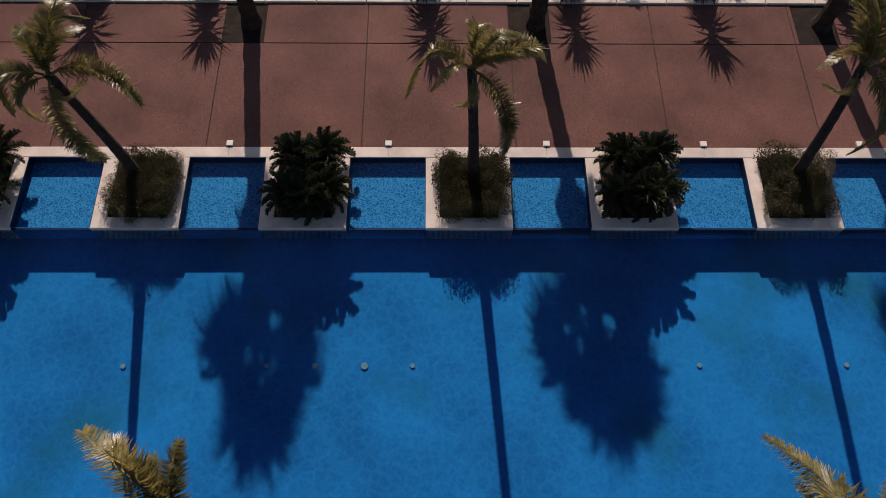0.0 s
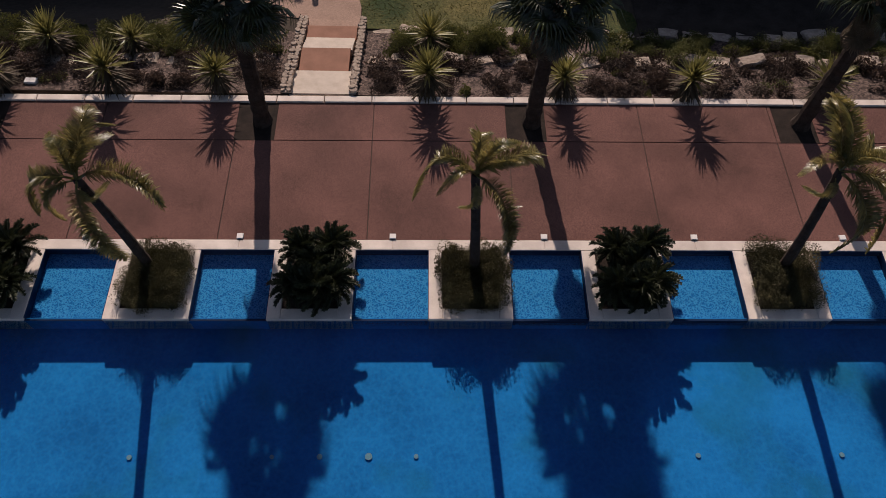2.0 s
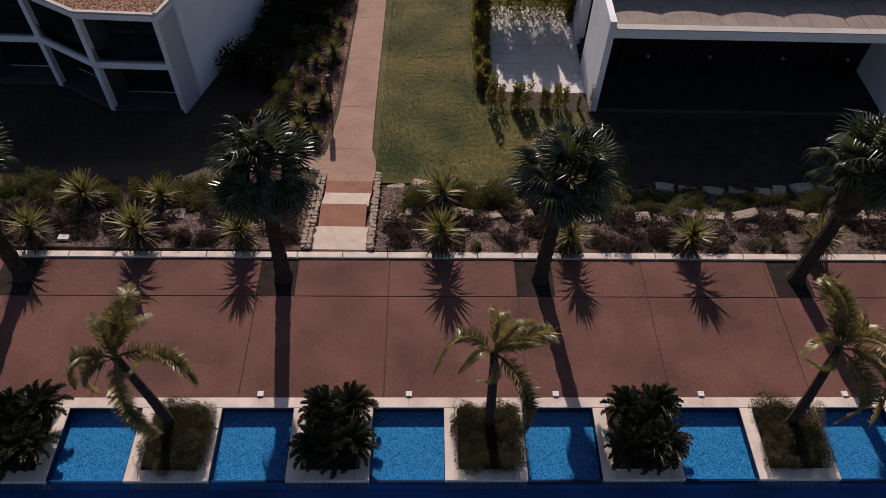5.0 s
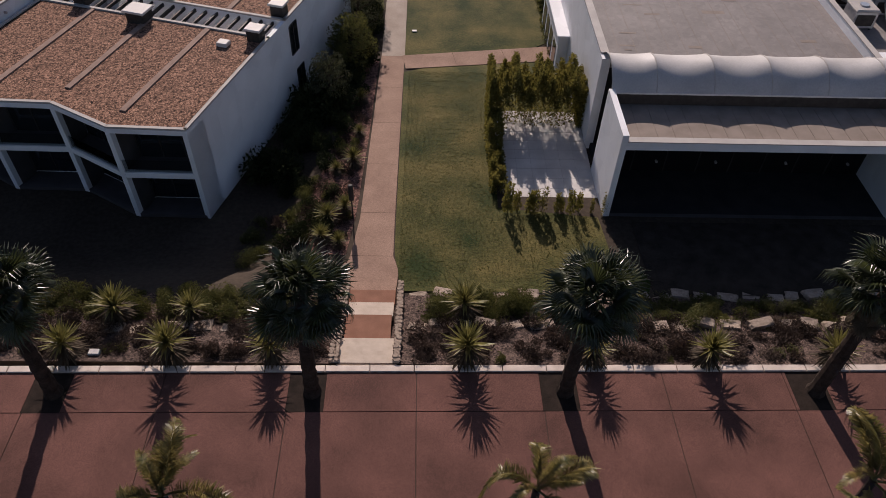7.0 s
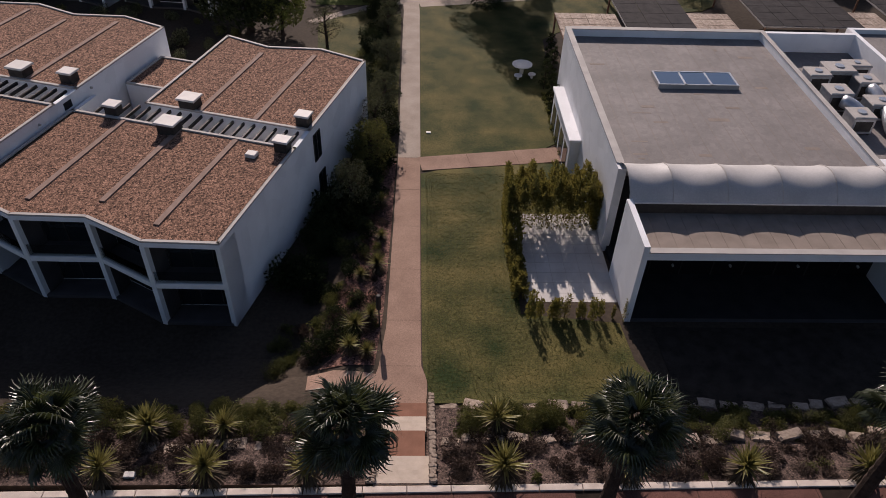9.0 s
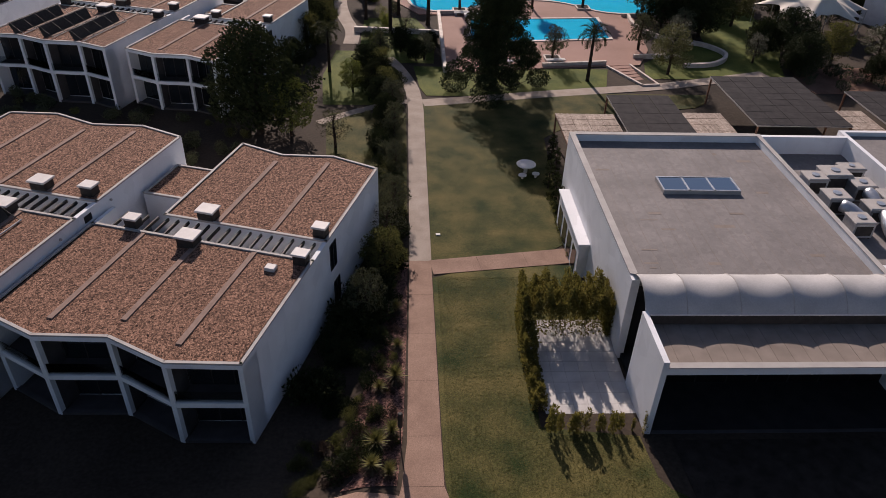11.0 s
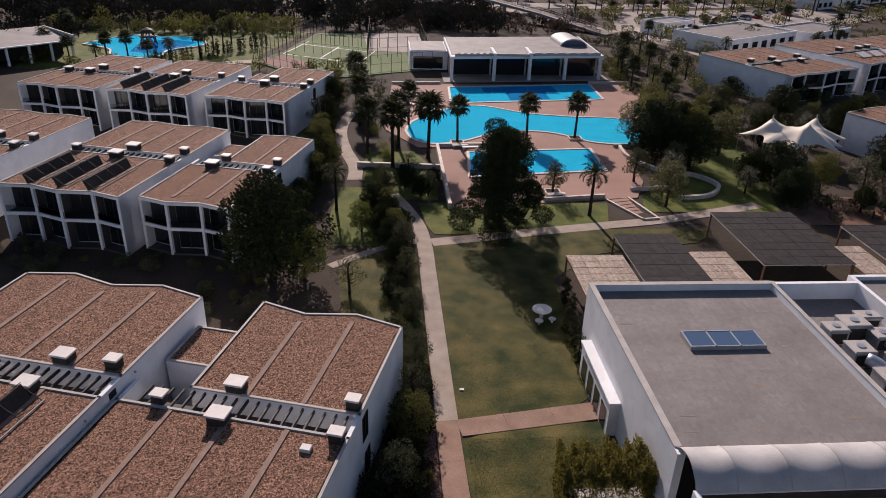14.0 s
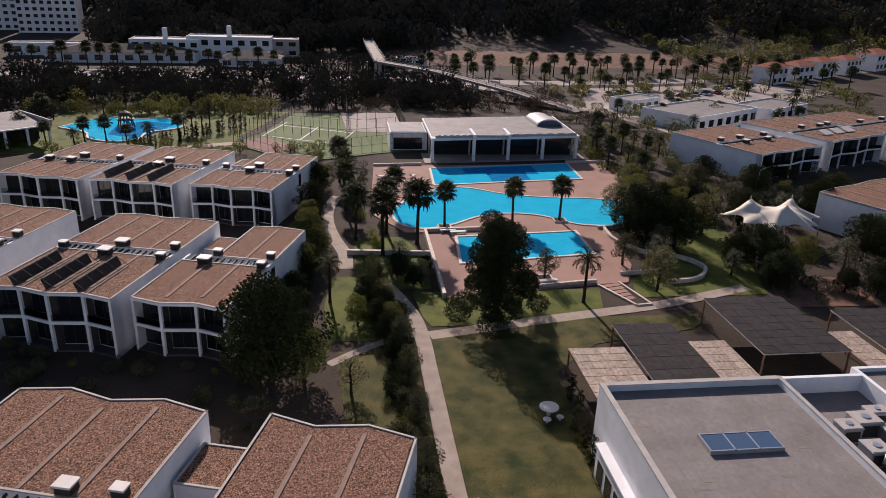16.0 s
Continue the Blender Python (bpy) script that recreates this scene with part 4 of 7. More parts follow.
def machine(x, y, zz, w, d, h, duct):
    a = thing("ventilation_unit", (x, y, zz), "grey metal ventilation unit on the flat roof", "ventilation unit", "roof machines")
    part("casing", M().cbox(-w / 2, w / 2, -d / 2, d / 2, 0.12, h, 0.04), METAL, a)
    for sx in (-1, 1):
        part("foot", M().box(sx * w * 0.4 - 0.05, sx * w * 0.4 + 0.05, -d / 2, d / 2, 0, 0.12), BEAM, a)
    part("lid", M().cbox(-w / 2 - 0.06, w / 2 + 0.06, -d / 2 - 0.06, d / 2 + 0.06, h, h + 0.16, 0.08), TRIM, a)
    part("fan_ring", M().tube([(0, 0, h + 0.16), (0, 0, h + 0.24)], min(w, d) * 0.2, 14), METAL, a)
    part("louvre", M().box(-w * 0.4, w * 0.4, -d / 2 - 0.02, -d / 2, 0.3, h - 0.2), BEAM, a)
    if duct:
        pts = [(duct[0] * math.sin(k * math.pi / 12) * 0.9, -d / 2 - 0.2 - k * 0.28, h * 0.55 + 0.35 * math.cos(k * math.pi / 10)) for k in range(10)]
        part("duct", M().tube(pts, 0.5, 14), METAL, a, "bent round metal duct", smooth=True)


for row in ((28.0, 55.9, 1.7, 1.5, 1.5, None), (30.0, 56.6, 2.2, 1.8, 1.6, None), (28.3, 52.9, 1.8, 1.7, 1.5, (1,)), (31.6, 55.0, 1.7, 1.6, 1.4, (0.2,)), (32.4, 58.2, 2.0, 1.2, 1.2, None), (31.2, 51.6, 2.2, 1.6, 1.3, (-0.4,)), (28.6, 49.6, 1.6, 1.6, 1.3, None), (32.8, 53.0, 1.4, 1.8, 1.4, None)):
    machine(row[0], row[1], 2.6, *row[2:])

# patio west of the clubhouse
patio = thing("patio", (0, 0, 0), "pale paved patio enclosed by hedges", "patio", kind="structure")
for i in range(6):
    for j in range(10):
        part("paving_slab", M().cbox(3.0 + i * 0.96, 3.0 + i * 0.96 + 0.945, 34.7 + j * 0.98, 34.7 + j * 0.98 + 0.965, -3.3, -2.1, 0.006), PATIO, patio)
part("paving_base", M().box(2.9, 8.78, 34.55, 45.0, -3.4, -2.12), TRIM, patio)

# ---- pergolas north of the clubhouse ----


def pergola(x0, x1, y0, y1, h, mat, label, slats):
    g = -3.1
    p = thing("pergola", (0, 0, g), label, "pergola", "pergolas")
    for x in (x0 + 0.15, x1 - 0.15):
        for y in (y0 + 0.15, y1 - 0.15):
            part("post", M().box(x - 0.09, x + 0.09, y - 0.09, y + 0.09, 0, h - 0.1), WOOD, p)
    for x in (x0, x1 - 0.12):
        part("beam", M().box(x, x + 0.12, y0, y1, h - 0.16, h), WOOD if mat is REED else TRIM, p)
    for y in (y0, y1 - 0.12):
        part("beam", M().box(x0 + 0.12, x1 - 0.12, y, y + 0.12, h - 0.14, h), WOOD if mat is REED else TRIM, p)
    nx_, ny_ = slats
    for i in range(nx_):
        for j in range(ny_):
            dx, dy = (x1 - x0) / nx_, (y1 - y0) / ny_
            m = M()
            a, b, c, d = x0 + i * dx + 0.02, x0 + (i + 1) * dx - 0.02, y0 + j * dy + 0.02, y0 + (j + 1) * dy - 0.02
            if mat is REED:
                for k in range(12):
                    u = a + (b - a) * k / 12
                    m.box(u, u + (b - a) / 12 - 0.012, c + RND.uniform(0, 0.05), d - RND.uniform(0, 0.07), h, h + 0.05 + RND.uniform(0, 0.03))
            else:
                m.cbox(a, b, c, d, h, h + 0.04, 0.015)
            part("reed_panel" if mat is REED else "shade_panel", m, mat, p)


pergola(10.4, 16.9, 64.0, 77.4, 3.1, REED, "pergola roofed with bleached reed mats", (4, 9))
pergola(17.2, 24.5, 64.0, 82.3, 3.4, MESHROOF, "pergola with a dark shade-cloth roof", (3, 7))
pergola(24.7, 29.3, 64.0, 78.3, 3.0, REED, "pergola roofed with bleached reed mats", (3, 9))
pergola(31.6, 42.2, 73.9, 88.3, 3.6, MESHROOF, "large pergola with a dark shade-cloth roof", (5, 8))
pergola(42.6, 46.2, 66, 79.5, 3.0, REED, "pergola roofed with bleached reed mats", (3, 8))
pergola(46.6, 57, 70, 84.3, 3.5, MESHROOF, "pergola with a dark shade-cloth roof", (5, 8))
tb = thing("picnic_table", (6.4, 69.3, land(6, 69)), "white round garden table with a ring seat", "table")
part("tabletop", M().tube([(0, 0.4, 0.98), (0, 0.4, 1.06)], 1.0, 24), CAP, tb)
part("pedestal", M().tube([(0, 0.4, 0), (0, 0.4, 0.98)], 0.2, 12), CAP, tb)
part("seat", M().tube([(-0.5, -0.9, 0.42), (-0.5, -0.9, 0.5)], 0.42, 16), CAP, tb)
part("seat_leg", M().tube([(-0.5, -0.9, 0), (-0.5, -0.9, 0.42)], 0.12, 10), CAP, tb)
part("seat", M().tube([(0.9, -0.6, 0.42), (0.9, -0.6, 0.5)], 0.38, 16), CAP, tb)
part("seat_leg", M().tube([(0.9, -0.6, 0), (0.9, -0.6, 0.42)], 0.12, 10), CAP, tb)
tagged(part("valve_box", M().cbox(-3.2, -2.8, 57.9, 58.2, land(0, 58), land(0, 58) + 0.12, 0.02), CAP), "white valve box lid set in the lawn", "valve box")
tagged(part("sign_plate", M().cbox(-17.1, -16.6, 22.2, 22.5, -0.15, 0.05, 0.02), CAP), "small pale plate lying in the bed", "plate")

# ---- resort pools ----
PZ = -2.95


def ring_wall(poly, w):
    """Outline of a plan polygon pushed outwards by w."""
    n = len(poly)
    area = sum(poly[i][0] * poly[(i + 1) % n][1] - poly[(i + 1) % n][0] * poly[i][1] for i in range(n))
    s = 1 if area > 0 else -1
    out = []
    for i in range(n):
        a, b = Vector(poly[i - 1]), Vector(poly[(i + 1) % n])
        c = Vector(poly[i])
        d0, d1 = (c - a).normalized(), (b - c).normalized()
        nn = Vector((d0.y + d1.y, -(d0.x + d1.x)))
        if nn.length < 1e-6:
            nn = Vector((d0.y, -d0.x))
        nn.normalize()
        k = max(0.5, nn.dot(Vector((d0.y, -d0.x))))
        out.append((c.x + nn.x * w * s / k, c.y + nn.y * w * s / k))
    return out


def raised_pool(poly, label, line, depth=0.1, rim=0.5, z0=PZ, dark=()):
    p = thing("resort_pool", (0, 0, 0), label, "pool", kind="structure")
    n = len(poly)
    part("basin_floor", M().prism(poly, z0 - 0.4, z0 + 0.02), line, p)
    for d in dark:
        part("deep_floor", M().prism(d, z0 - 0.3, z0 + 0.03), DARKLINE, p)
    water(poly, z0 + 0.09, CALM, p)
    o = ring_wall(poly, rim)
    m = M()
    for i in range(n):
        j = (i + 1) % n
        m.add([(*poly[i], z0 - 0.3), (*poly[j], z0 - 0.3), (*o[j], z0 - 0.3), (*o[i], z0 - 0.3), (*poly[i], z0 + 0.13), (*poly[j], z0 + 0.13), (*o[j], z0 + 0.13), (*o[i], z0 + 0.13)],
              [(4, 5, 6, 7), (0, 4, 7, 3), (0, 1, 5, 4), (2, 3, 7, 6)])
    part("coping", m, COPING, p, "pale stone coping")
    return p


plaza = solid("pool_terrace", M().prism([(-0.4, 97.6), (22.0, 101.0), (27, 101.5), (30, 108), (32, 124), (44, 128), (47.5, 150), (48, 171), (-8, 168.5), (-9, 150), (-9.5, 134), (-4, 124), (-0.6, 124)], PZ - 0.5, PZ), PINKDECK, "pinkish paved terrace round the resort pools", "terrace")
raised_pool([(4.3, 152.9), (37.3, 157.4), (37.8, 170.6), (4.9, 166.0)], "rectangular turquoise resort pool", FARLINE, dark=[[(17.0, 155.6), (25.8, 156.8), (25.8, 161.0), (29.0, 161.5), (28.6, 168.6), (12.0, 166.2), (12.2, 162.0), (17.0, 162.6)]])
kid = curve([(-5.6, 133.2), (-4.2, 139), (-0.1, 144.3), (4.9, 149.6), (10.8, 150.3), (18.1, 145.6), (26.9, 143.2), (34, 142.6), (40, 140), (40.5, 132), (36, 127.0), (28, 127.1), (22.1, 132.2), (17, 133.8), (10.5, 132.6), (3.7, 127.4), (-1.4, 126.0), (-4.6, 128.6), (-5.6, 133.2)], 5)[:-1]
raised_pool(kid, "curved turquoise resort pool", FARLINE)
raised_pool([(3.6, 110.0), (25.3, 112.9), (25.5, 123.3), (4.5, 121.3)], "square turquoise children's pool", FARLINE)
ftn = curve([(-89.5, 209), (-86, 217), (-80, 223), (-72, 221), (-66, 222), (-60.5, 217), (-59.2, 209.5), (-66, 203), (-66.5, 194.5), (-72, 192.6), (-78, 196), (-81, 203), (-89.5, 209)], 4)[:-1]
raised_pool(ftn, "pale blue splash pool with a play fountain", FARLINE, dark=[[(-75, 200), (-67, 197), (-63, 206), (-61.5, 214), (-70, 218), (-76, 212)]])
fo = thing("play_fountain", (-73, 210, PZ), "dark water-play frame standing in the splash pool", "fountain")
for k in range(6):
    a = k * math.tau / 6
    part("pillar", M().tube([(2.2 * math.cos(a), 2.2 * math.sin(a), 0), (1.4 * math.cos(a), 1.4 * math.sin(a), 3.4)], 0.18, 8), BEAM, fo)
part("platform", M().tube([(0, 0, 2.0), (0, 0, 2.25)], 2.3, 14), BEAM, fo)
part("mushroom_cap", M().tube([(0, 0, 3.3), (0, 0, 3.9), (0, 0, 4.4)], [2.0, 1.3, 0.2], 14), BEAM, fo)
part("slide", M().tube([(0.5, -1.5, 2.2), (1.8, -3.4, 1.4), (3.4, -5.0, 0.3)], 0.45, 8), DARKLINE, fo)
for a, b, w_, h_ in (((-0.5, 97.6), (-0.5, 124), 0.5, 0.75), ((-0.5, 124), (9, 124.6), 0.5, 0.6), ((12.9, 100.2), (22.2, 101.6), 0.4, 0.45), ((-8, 168.6), (3, 169.4), 0.4, 0.5), ((38, 171.4), (48, 171.8), 0.4, 0.5), ((30.2, 124.6), (38, 126), 0.4, 0.5), ((-14, 114.5), (-0.7, 113.4), 0.5, 0.6), ((26.8, 104.2), (34, 105), 0.4, 0.5)):
    solid("low_wall", M().seg(a, b, 0, w_, PZ - 0.4, PZ + h_), COPING, "low pale garden wall at the pool terrace", "wall")
cw = curve([(31.2, 124.5), (31, 119), (34, 113), (39, 110.4), (41, 106), (38, 102), (33, 101)], 5)
solid("curved_wall", M().merge(band(cw, 0.5, lambda x, y: PZ + 0.5, 0.8)), COPING, "low curved pale wall round a planting bed", "wall")
st = thing("terrace_steps", (0, 0, 0), "pale steps and ramp up to the pool terrace", "steps", kind="structure")
for k in range(7):
    part("step", M().seg((22.2 + k * 0.5, 100.6 - k * 1.0), (25.4 + k * 0.12, 101.4 - k * 1.05), -0.9, 0, PZ - 0.6, PZ - 0.02 - k * 0.03), PINKDECK, st)
for a, b in (((22.0, 100.8), (25.2, 93.7)), ((25.4, 101.6), (27.4, 94.0)), ((25.2, 93.7), (27.4, 94.0))):
    part("side_kerb", M().seg(a, b, 0, 0.3, PZ - 0.6, PZ + 0.1), COPING, st)
for x, y in ((14.8, 103.2), (24.45, 129.3), (2.9, 126.2)):
    bx = thing("tree_planter", (x, y, PZ), "square pale stone planter frame", "planter", "tree planters")
    for c in ((-1.2, 1.2, -1.2, -0.95), (-1.2, 1.2, 0.95, 1.2), (-1.2, -0.95, -0.95, 0.95), (0.95, 1.2, -0.95, 0.95)):
        part("frame_side", M().cbox(*c, 0, 0.3, 0.03), COPING, bx)
    part("soil", M().box(-0.95, 0.95, -0.95, 0.95, 0, 0.2), SOIL, bx)


def lounger():
    s = thing("sun_lounger", (0, 0, -50), "white sun lounger on the pool terrace", "sun lounger", "sun loungers")
    part("mattress", M().cbox(-0.35, 0.35, -0.95, 0.4, 0.3, 0.42, 0.03), CAP, s)
    part("backrest", M().add([(-0.35, 0.4, 0.32), (0.35, 0.4, 0.32), (0.35, 0.95, 0.75), (-0.35, 0.95, 0.75), (-0.35, 0.4, 0.42), (0.35, 0.4, 0.42), (0.35, 0.9, 0.84), (-0.35, 0.9, 0.84)], [(3, 2, 1, 0), (4, 5, 6, 7), (0, 1, 5, 4), (2, 3, 7, 6), (1, 2, 6, 5), (3, 0, 4, 7)]), CAP, s)
    for x in (-0.3, 0.3):
        for y in (-0.8, 0.5):
            part("leg", M().box(x - 0.03, x + 0.03, y - 0.03, y + 0.03, 0, 0.3), METAL, s)
    return s


first = lounger()
spots = [(-7 + (k % 4) * 2.3 + RND.uniform(-0.4, 0.4), 146 + (k // 4) * 4.2 + RND.uniform(-0.7, 0.7), RND.uniform(0, 360)) for k in range(16)]
first.matrix_basis = pose(spots[0][0], spots[0][1], PZ, 0, 0, spots[0][2])
for x, y, a in spots[1:]:
    copy_thing(first, pose(x, y, PZ, 0, 0, a))
def sofa(x, y, a):
    s = thing("bench", pose(x, y, PZ, 0, 0, a), "white slab bench at the pool terrace", "bench", "terrace benches")
    part("seat", M().cbox(-1.4, 1.4, -0.4, 0.4, 0.35, 0.5, 0.03), CAP, s)
    for k in (-1, 1):
        part("support", M().box(k * 1.1 - 0.15, k * 1.1 + 0.15, -0.35, 0.35, 0, 0.35), CAP, s)
for x, y, a in ((3.2, 124.0, 5), (4.8, 123.0, 5), (9.5, 101.3, 8), (15, 101.9, 8)):
    sofa(x, y, a)

# ---- restaurant beyond the pools ----
rest = thing("restaurant", (0, 0, PZ), "low white restaurant with tall columns and a barrel skylight", "building")
RH = 5.7
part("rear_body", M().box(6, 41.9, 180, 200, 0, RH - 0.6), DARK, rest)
part("glass_front", M().box(6.2, 41.7, 179.7, 180, 0, RH - 1.0), GLASS, rest)
part("roof_slab", M().prism([(5.4, 171.6), (42.1, 175.6), (42.3, 201), (5.6, 196)], RH - 0.55, RH), WHITE, rest)
part("roof_sheet", M().prism([(5.8, 174.0), (41.7, 178.0), (41.9, 200.6), (6.0, 195.6)], RH, RH + 0.06), MEMBRANE, rest)
for x in (5.8, 15.8, 24.3, 33.0, 41.6):
    y = 172.1 + (x - 5.4) * 0.109
    part("column", M().box(x - 0.35, x + 0.35, y - 0.3, y + 0.5, 0, RH - 0.55), WHITE, rest)
    part("mullion", M().box(x - 0.2, x + 0.2, 179.5, 179.7, 0, RH - 1), TRIM, rest)
arch = [(37.5 + 3.3 * math.cos(math.pi * k / 14), RH + 1.7 * math.sin(math.pi * k / 14)) for k in range(15)]
sky_arch = part("barrel_skylight", M().add([(x, 186.5, h) for x, h in arch] + [(x - 0.6, 197.0, h) for x, h in arch], [(k, k + 1, 16 + k, 15 + k) for k in range(14)]), AWNING, rest, "white barrel skylight", smooth=True)
part("end_pane", M().add([(x, 186.6, h) for x, h in arch], [tuple(range(15))]), SKYGLASS, sky_arch)
for p, q in zip(arch, arch[1:]):
    part("arch_rim", M().tube([(p[0], 186.5, p[1]), (q[0], 186.5, q[1])], 0.16, 6), CAP, sky_arch)
for a0, b0 in ((6.4, 15.4), (24.8, 41.4)):
    roll = M()
    roll.tube([(a0 + (b0 - a0) * k / 24, 172.1 + (a0 + (b0 - a0) * k / 24 - 5.4) * 0.109, RH + 0.18 + 0.12 * abs(math.sin(k * math.pi / 4))) for k in range(25)], [0.3 + 0.14 * abs(math.sin(k * math.pi / 4)) for k in range(25)], 10)
    part("rolled_awning", roll, AWNING, rest, "white rolled fabric awning", smooth=True)
for x in (15.8, 24.3):
    y = 171.6 + (x - 5.4) * 0.109
    part("roof_wall", M().box(x - 0.35, x + 0.35, y - 0.5, y + 7.0, RH - 0.55, RH + 0.75), WHITE, rest)
part("middle_fascia", M().box(16.15, 23.95, 173.0, 173.5, RH, RH + 0.55), TRIM, rest)
part("west_wing", M().box(-3.5, 5.8, 184, 197, 0, RH - 1.2), WHITE, rest)
part("wing_roof", M().box(-3.2, 5.4, 184.3, 196.7, RH - 1.2, RH - 1.1), MEMBRANE, rest)
part("wing_window", M().box(-2.6, 4.6, 183.96, 184.0, 0.3, 3.2), GLASS, rest)
part("plinth", M().prism([(4, 171), (44, 175.5), (44, 181), (4, 181)], -0.5, 0.02), PAVING, rest)

# ---- sports courts ----
court = solid("sports_court", M().prism([(-42, 190), (-25, 172), (-8, 180), (2, 184), (1, 234), (-30, 232), (-36, 205)], PZ - 0.3, PZ + 0.01), COURT, "green hard tennis court with white lines", "court")
solid("sports_court", M().prism([(-14, 206), (1.5, 204), (1, 234), (-16, 233)], PZ, PZ + 0.06), PAVING, "pale hard court beside the green one", "court")
for a, b in (((-36, 200), (-16, 190)), ((-33, 214), (-13, 204)), ((-36, 200), (-31, 218)), ((-16, 190), (-11, 210)), ((-26, 195), (-22, 211))):
    solid("court_line", M().seg(a, b, 0, 0.25, PZ + 0.01, PZ + 0.02), CAP, "white painted court line", "line marking")
fence = thing("court_fence", (0, 0, PZ), "tall thin green metal fence round the courts", "fence")
loop = [(-42, 190), (-25, 172), (-8, 180), (2, 184), (1, 234), (-30, 232), (-42, 190)]
for p, q in zip(loop, loop[1:]):
    n = max(2, int(math.dist(p, q) / 2.5))
    for k in range(n):
        x, y = p[0] + (q[0] - p[0]) * k / n, p[1] + (q[1] - p[1]) * k / n
        part("post", M().tube([(x, y, 0), (x, y, 4.4)], 0.065, 6), FENCE, fence)
    for h in (0.3, 2.3, 4.4):
        part("rail", M().tube([(*p, h), (*q, h)], 0.03, 6), FENCE, fence)
midfence = thing("court_fence", (0, 0, PZ), "dark metal fence dividing the courts", "fence")
for p, q in (((-38, 206), (-14, 196)), ((-14, 196), (-14, 232)), ((-14, 196), (1.6, 202)), ((-26, 214), (-6, 210))):
    n = max(2, int(math.dist(p, q) / 2.5))
    for k in range(n + 1):
        x, y = p[0] + (q[0] - p[0]) * k / n, p[1] + (q[1] - p[1]) * k / n
        part("post", M().tube([(x, y, 0), (x, y, 5)], 0.065, 6), FENCE, midfence)
    for h in (2.5, 5.0):
        part("rail", M().tube([(*p, h), (*q, h)], 0.03, 6), FENCE, midfence)
solid("sports_court", M().prism([(-41, 190.5), (-30, 178.5), (-26, 186), (-36, 199)], PZ, PZ + 0.03), COURTPINK, "faded pink hard court strip", "court")

# ---- tent on the lawn ----
tent = thing("tent", (-1.2, 2.5, PZ), "cream stretched tent on several masts", "tent")
m = M()
peaks = [(57.6, 119.5, 6.6), (65.6, 119.8, 6.6), (61.8, 115.2, 6.2)]
corners = [(52.6, 120.5), (56, 121), (61, 122.3), (66.5, 121.6), (71, 118.5), (67.5, 113.5), (65.6, 110.8), (61, 112.6), (57.4, 110.8), (54.6, 115.5)]
cx, cy = 62, 116.8
NA, NR = 60, 14
for r in range(NR + 1):
    for a in range(NA):
        f = a / NA * len(corners)
        i = int(f)
        t = f - i
        p, q = corners[i], corners[(i + 1) % len(corners)]
        ex, ey = p[0] + (q[0] - p[0]) * t, p[1] + (q[1] - p[1]) * t
        pull = 1 - 0.22 * math.sin(math.pi * t)
        k = r / NR * pull
        x, y = cx + (ex - cx) * k, cy + (ey - cy) * k
        zz = 3.7 + sum((ph - 3.7) * math.exp(-(((x - px) ** 2 + (y - py) ** 2) ** 0.5) / 2.1) for px, py, ph in peaks) - 0.9 * (r / NR) ** 3
        m.v.append((x, y, zz))
m.f += [(r * NA + a, r * NA + (a + 1) % NA, (r + 1) * NA + (a + 1) % NA, (r + 1) * NA + a) for r in range(NR) for a in range(NA)]
part("canopy", m, TENTM, tent, smooth=True)
for px, py, ph in peaks:
    part("mast", M().tube([(px, py, 0), (px, py, ph + 0.2)], 0.1, 8), METAL, tent)
for px, py in corners:
    part("pole", M().tube([(cx + (px - cx) * 0.98, cy + (py - cy) * 0.98, 0), (cx + (px - cx) * 0.98, cy + (py - cy) * 0.98, 2.85)], 0.06, 6), METAL, tent)

# ---- distance: footbridge, road, car park, villas ----
fb = thing("footbridge", (0, 0, 0), "long pale footbridge with railings over the road", "bridge")
way = [(-4, 392, 6), (-2.5, 335, 6), (-1, 300, 5.4), (20, 283, 4.0), (45, 258, 0.6), (62, 238, -2.6)]
m = M()
for (x0, y0, z0), (x1, y1, z1) in zip(way, way[1:]):
    d = Vector((x1 - x0, y1 - y0)).normalized()
    nx2, ny2 = -d.y * 2.2, d.x * 2.2
    part("deck", M().add([(x0 - nx2, y0 - ny2, z0), (x1 - nx2, y1 - ny2, z1), (x1 + nx2, y1 + ny2, z1), (x0 + nx2, y0 + ny2, z0), (x0 - nx2, y0 - ny2, z0 - 0.8), (x1 - nx2, y1 - ny2, z1 - 0.8), (x1 + nx2, y1 + ny2, z1 - 0.8), (x0 + nx2, y0 + ny2, z0 - 0.8)], [(0, 1, 2, 3), (7, 6, 5, 4), (0, 4, 5, 1), (2, 6, 7, 3)]), PAVING, fb)
    for s in (-1, 1):
        for h in (0.5, 1.1):
            part("rail", M().tube([(x0 + s * nx2, y0 + s * ny2, z0 + h), (x1 + s * nx2, y1 + s * ny2, z1 + h)], 0.06, 5), TRIM, fb)
        L_ = math.dist((x0, y0), (x1, y1))
        for k in range(int(L_ / 4)):
            t = k * 4 / L_
            part("rail_post", M().box(x0 + (x1 - x0) * t + s * nx2 - 0.05, x0 + (x1 - x0) * t + s * nx2 + 0.05, y0 + (y1 - y0) * t + s * ny2 - 0.05, y0 + (y1 - y0) * t + s * ny2 + 0.05, z0 + (z1 - z0) * t - 0.1, z0 + (z1 - z0) * t + 1.1), TRIM, fb)
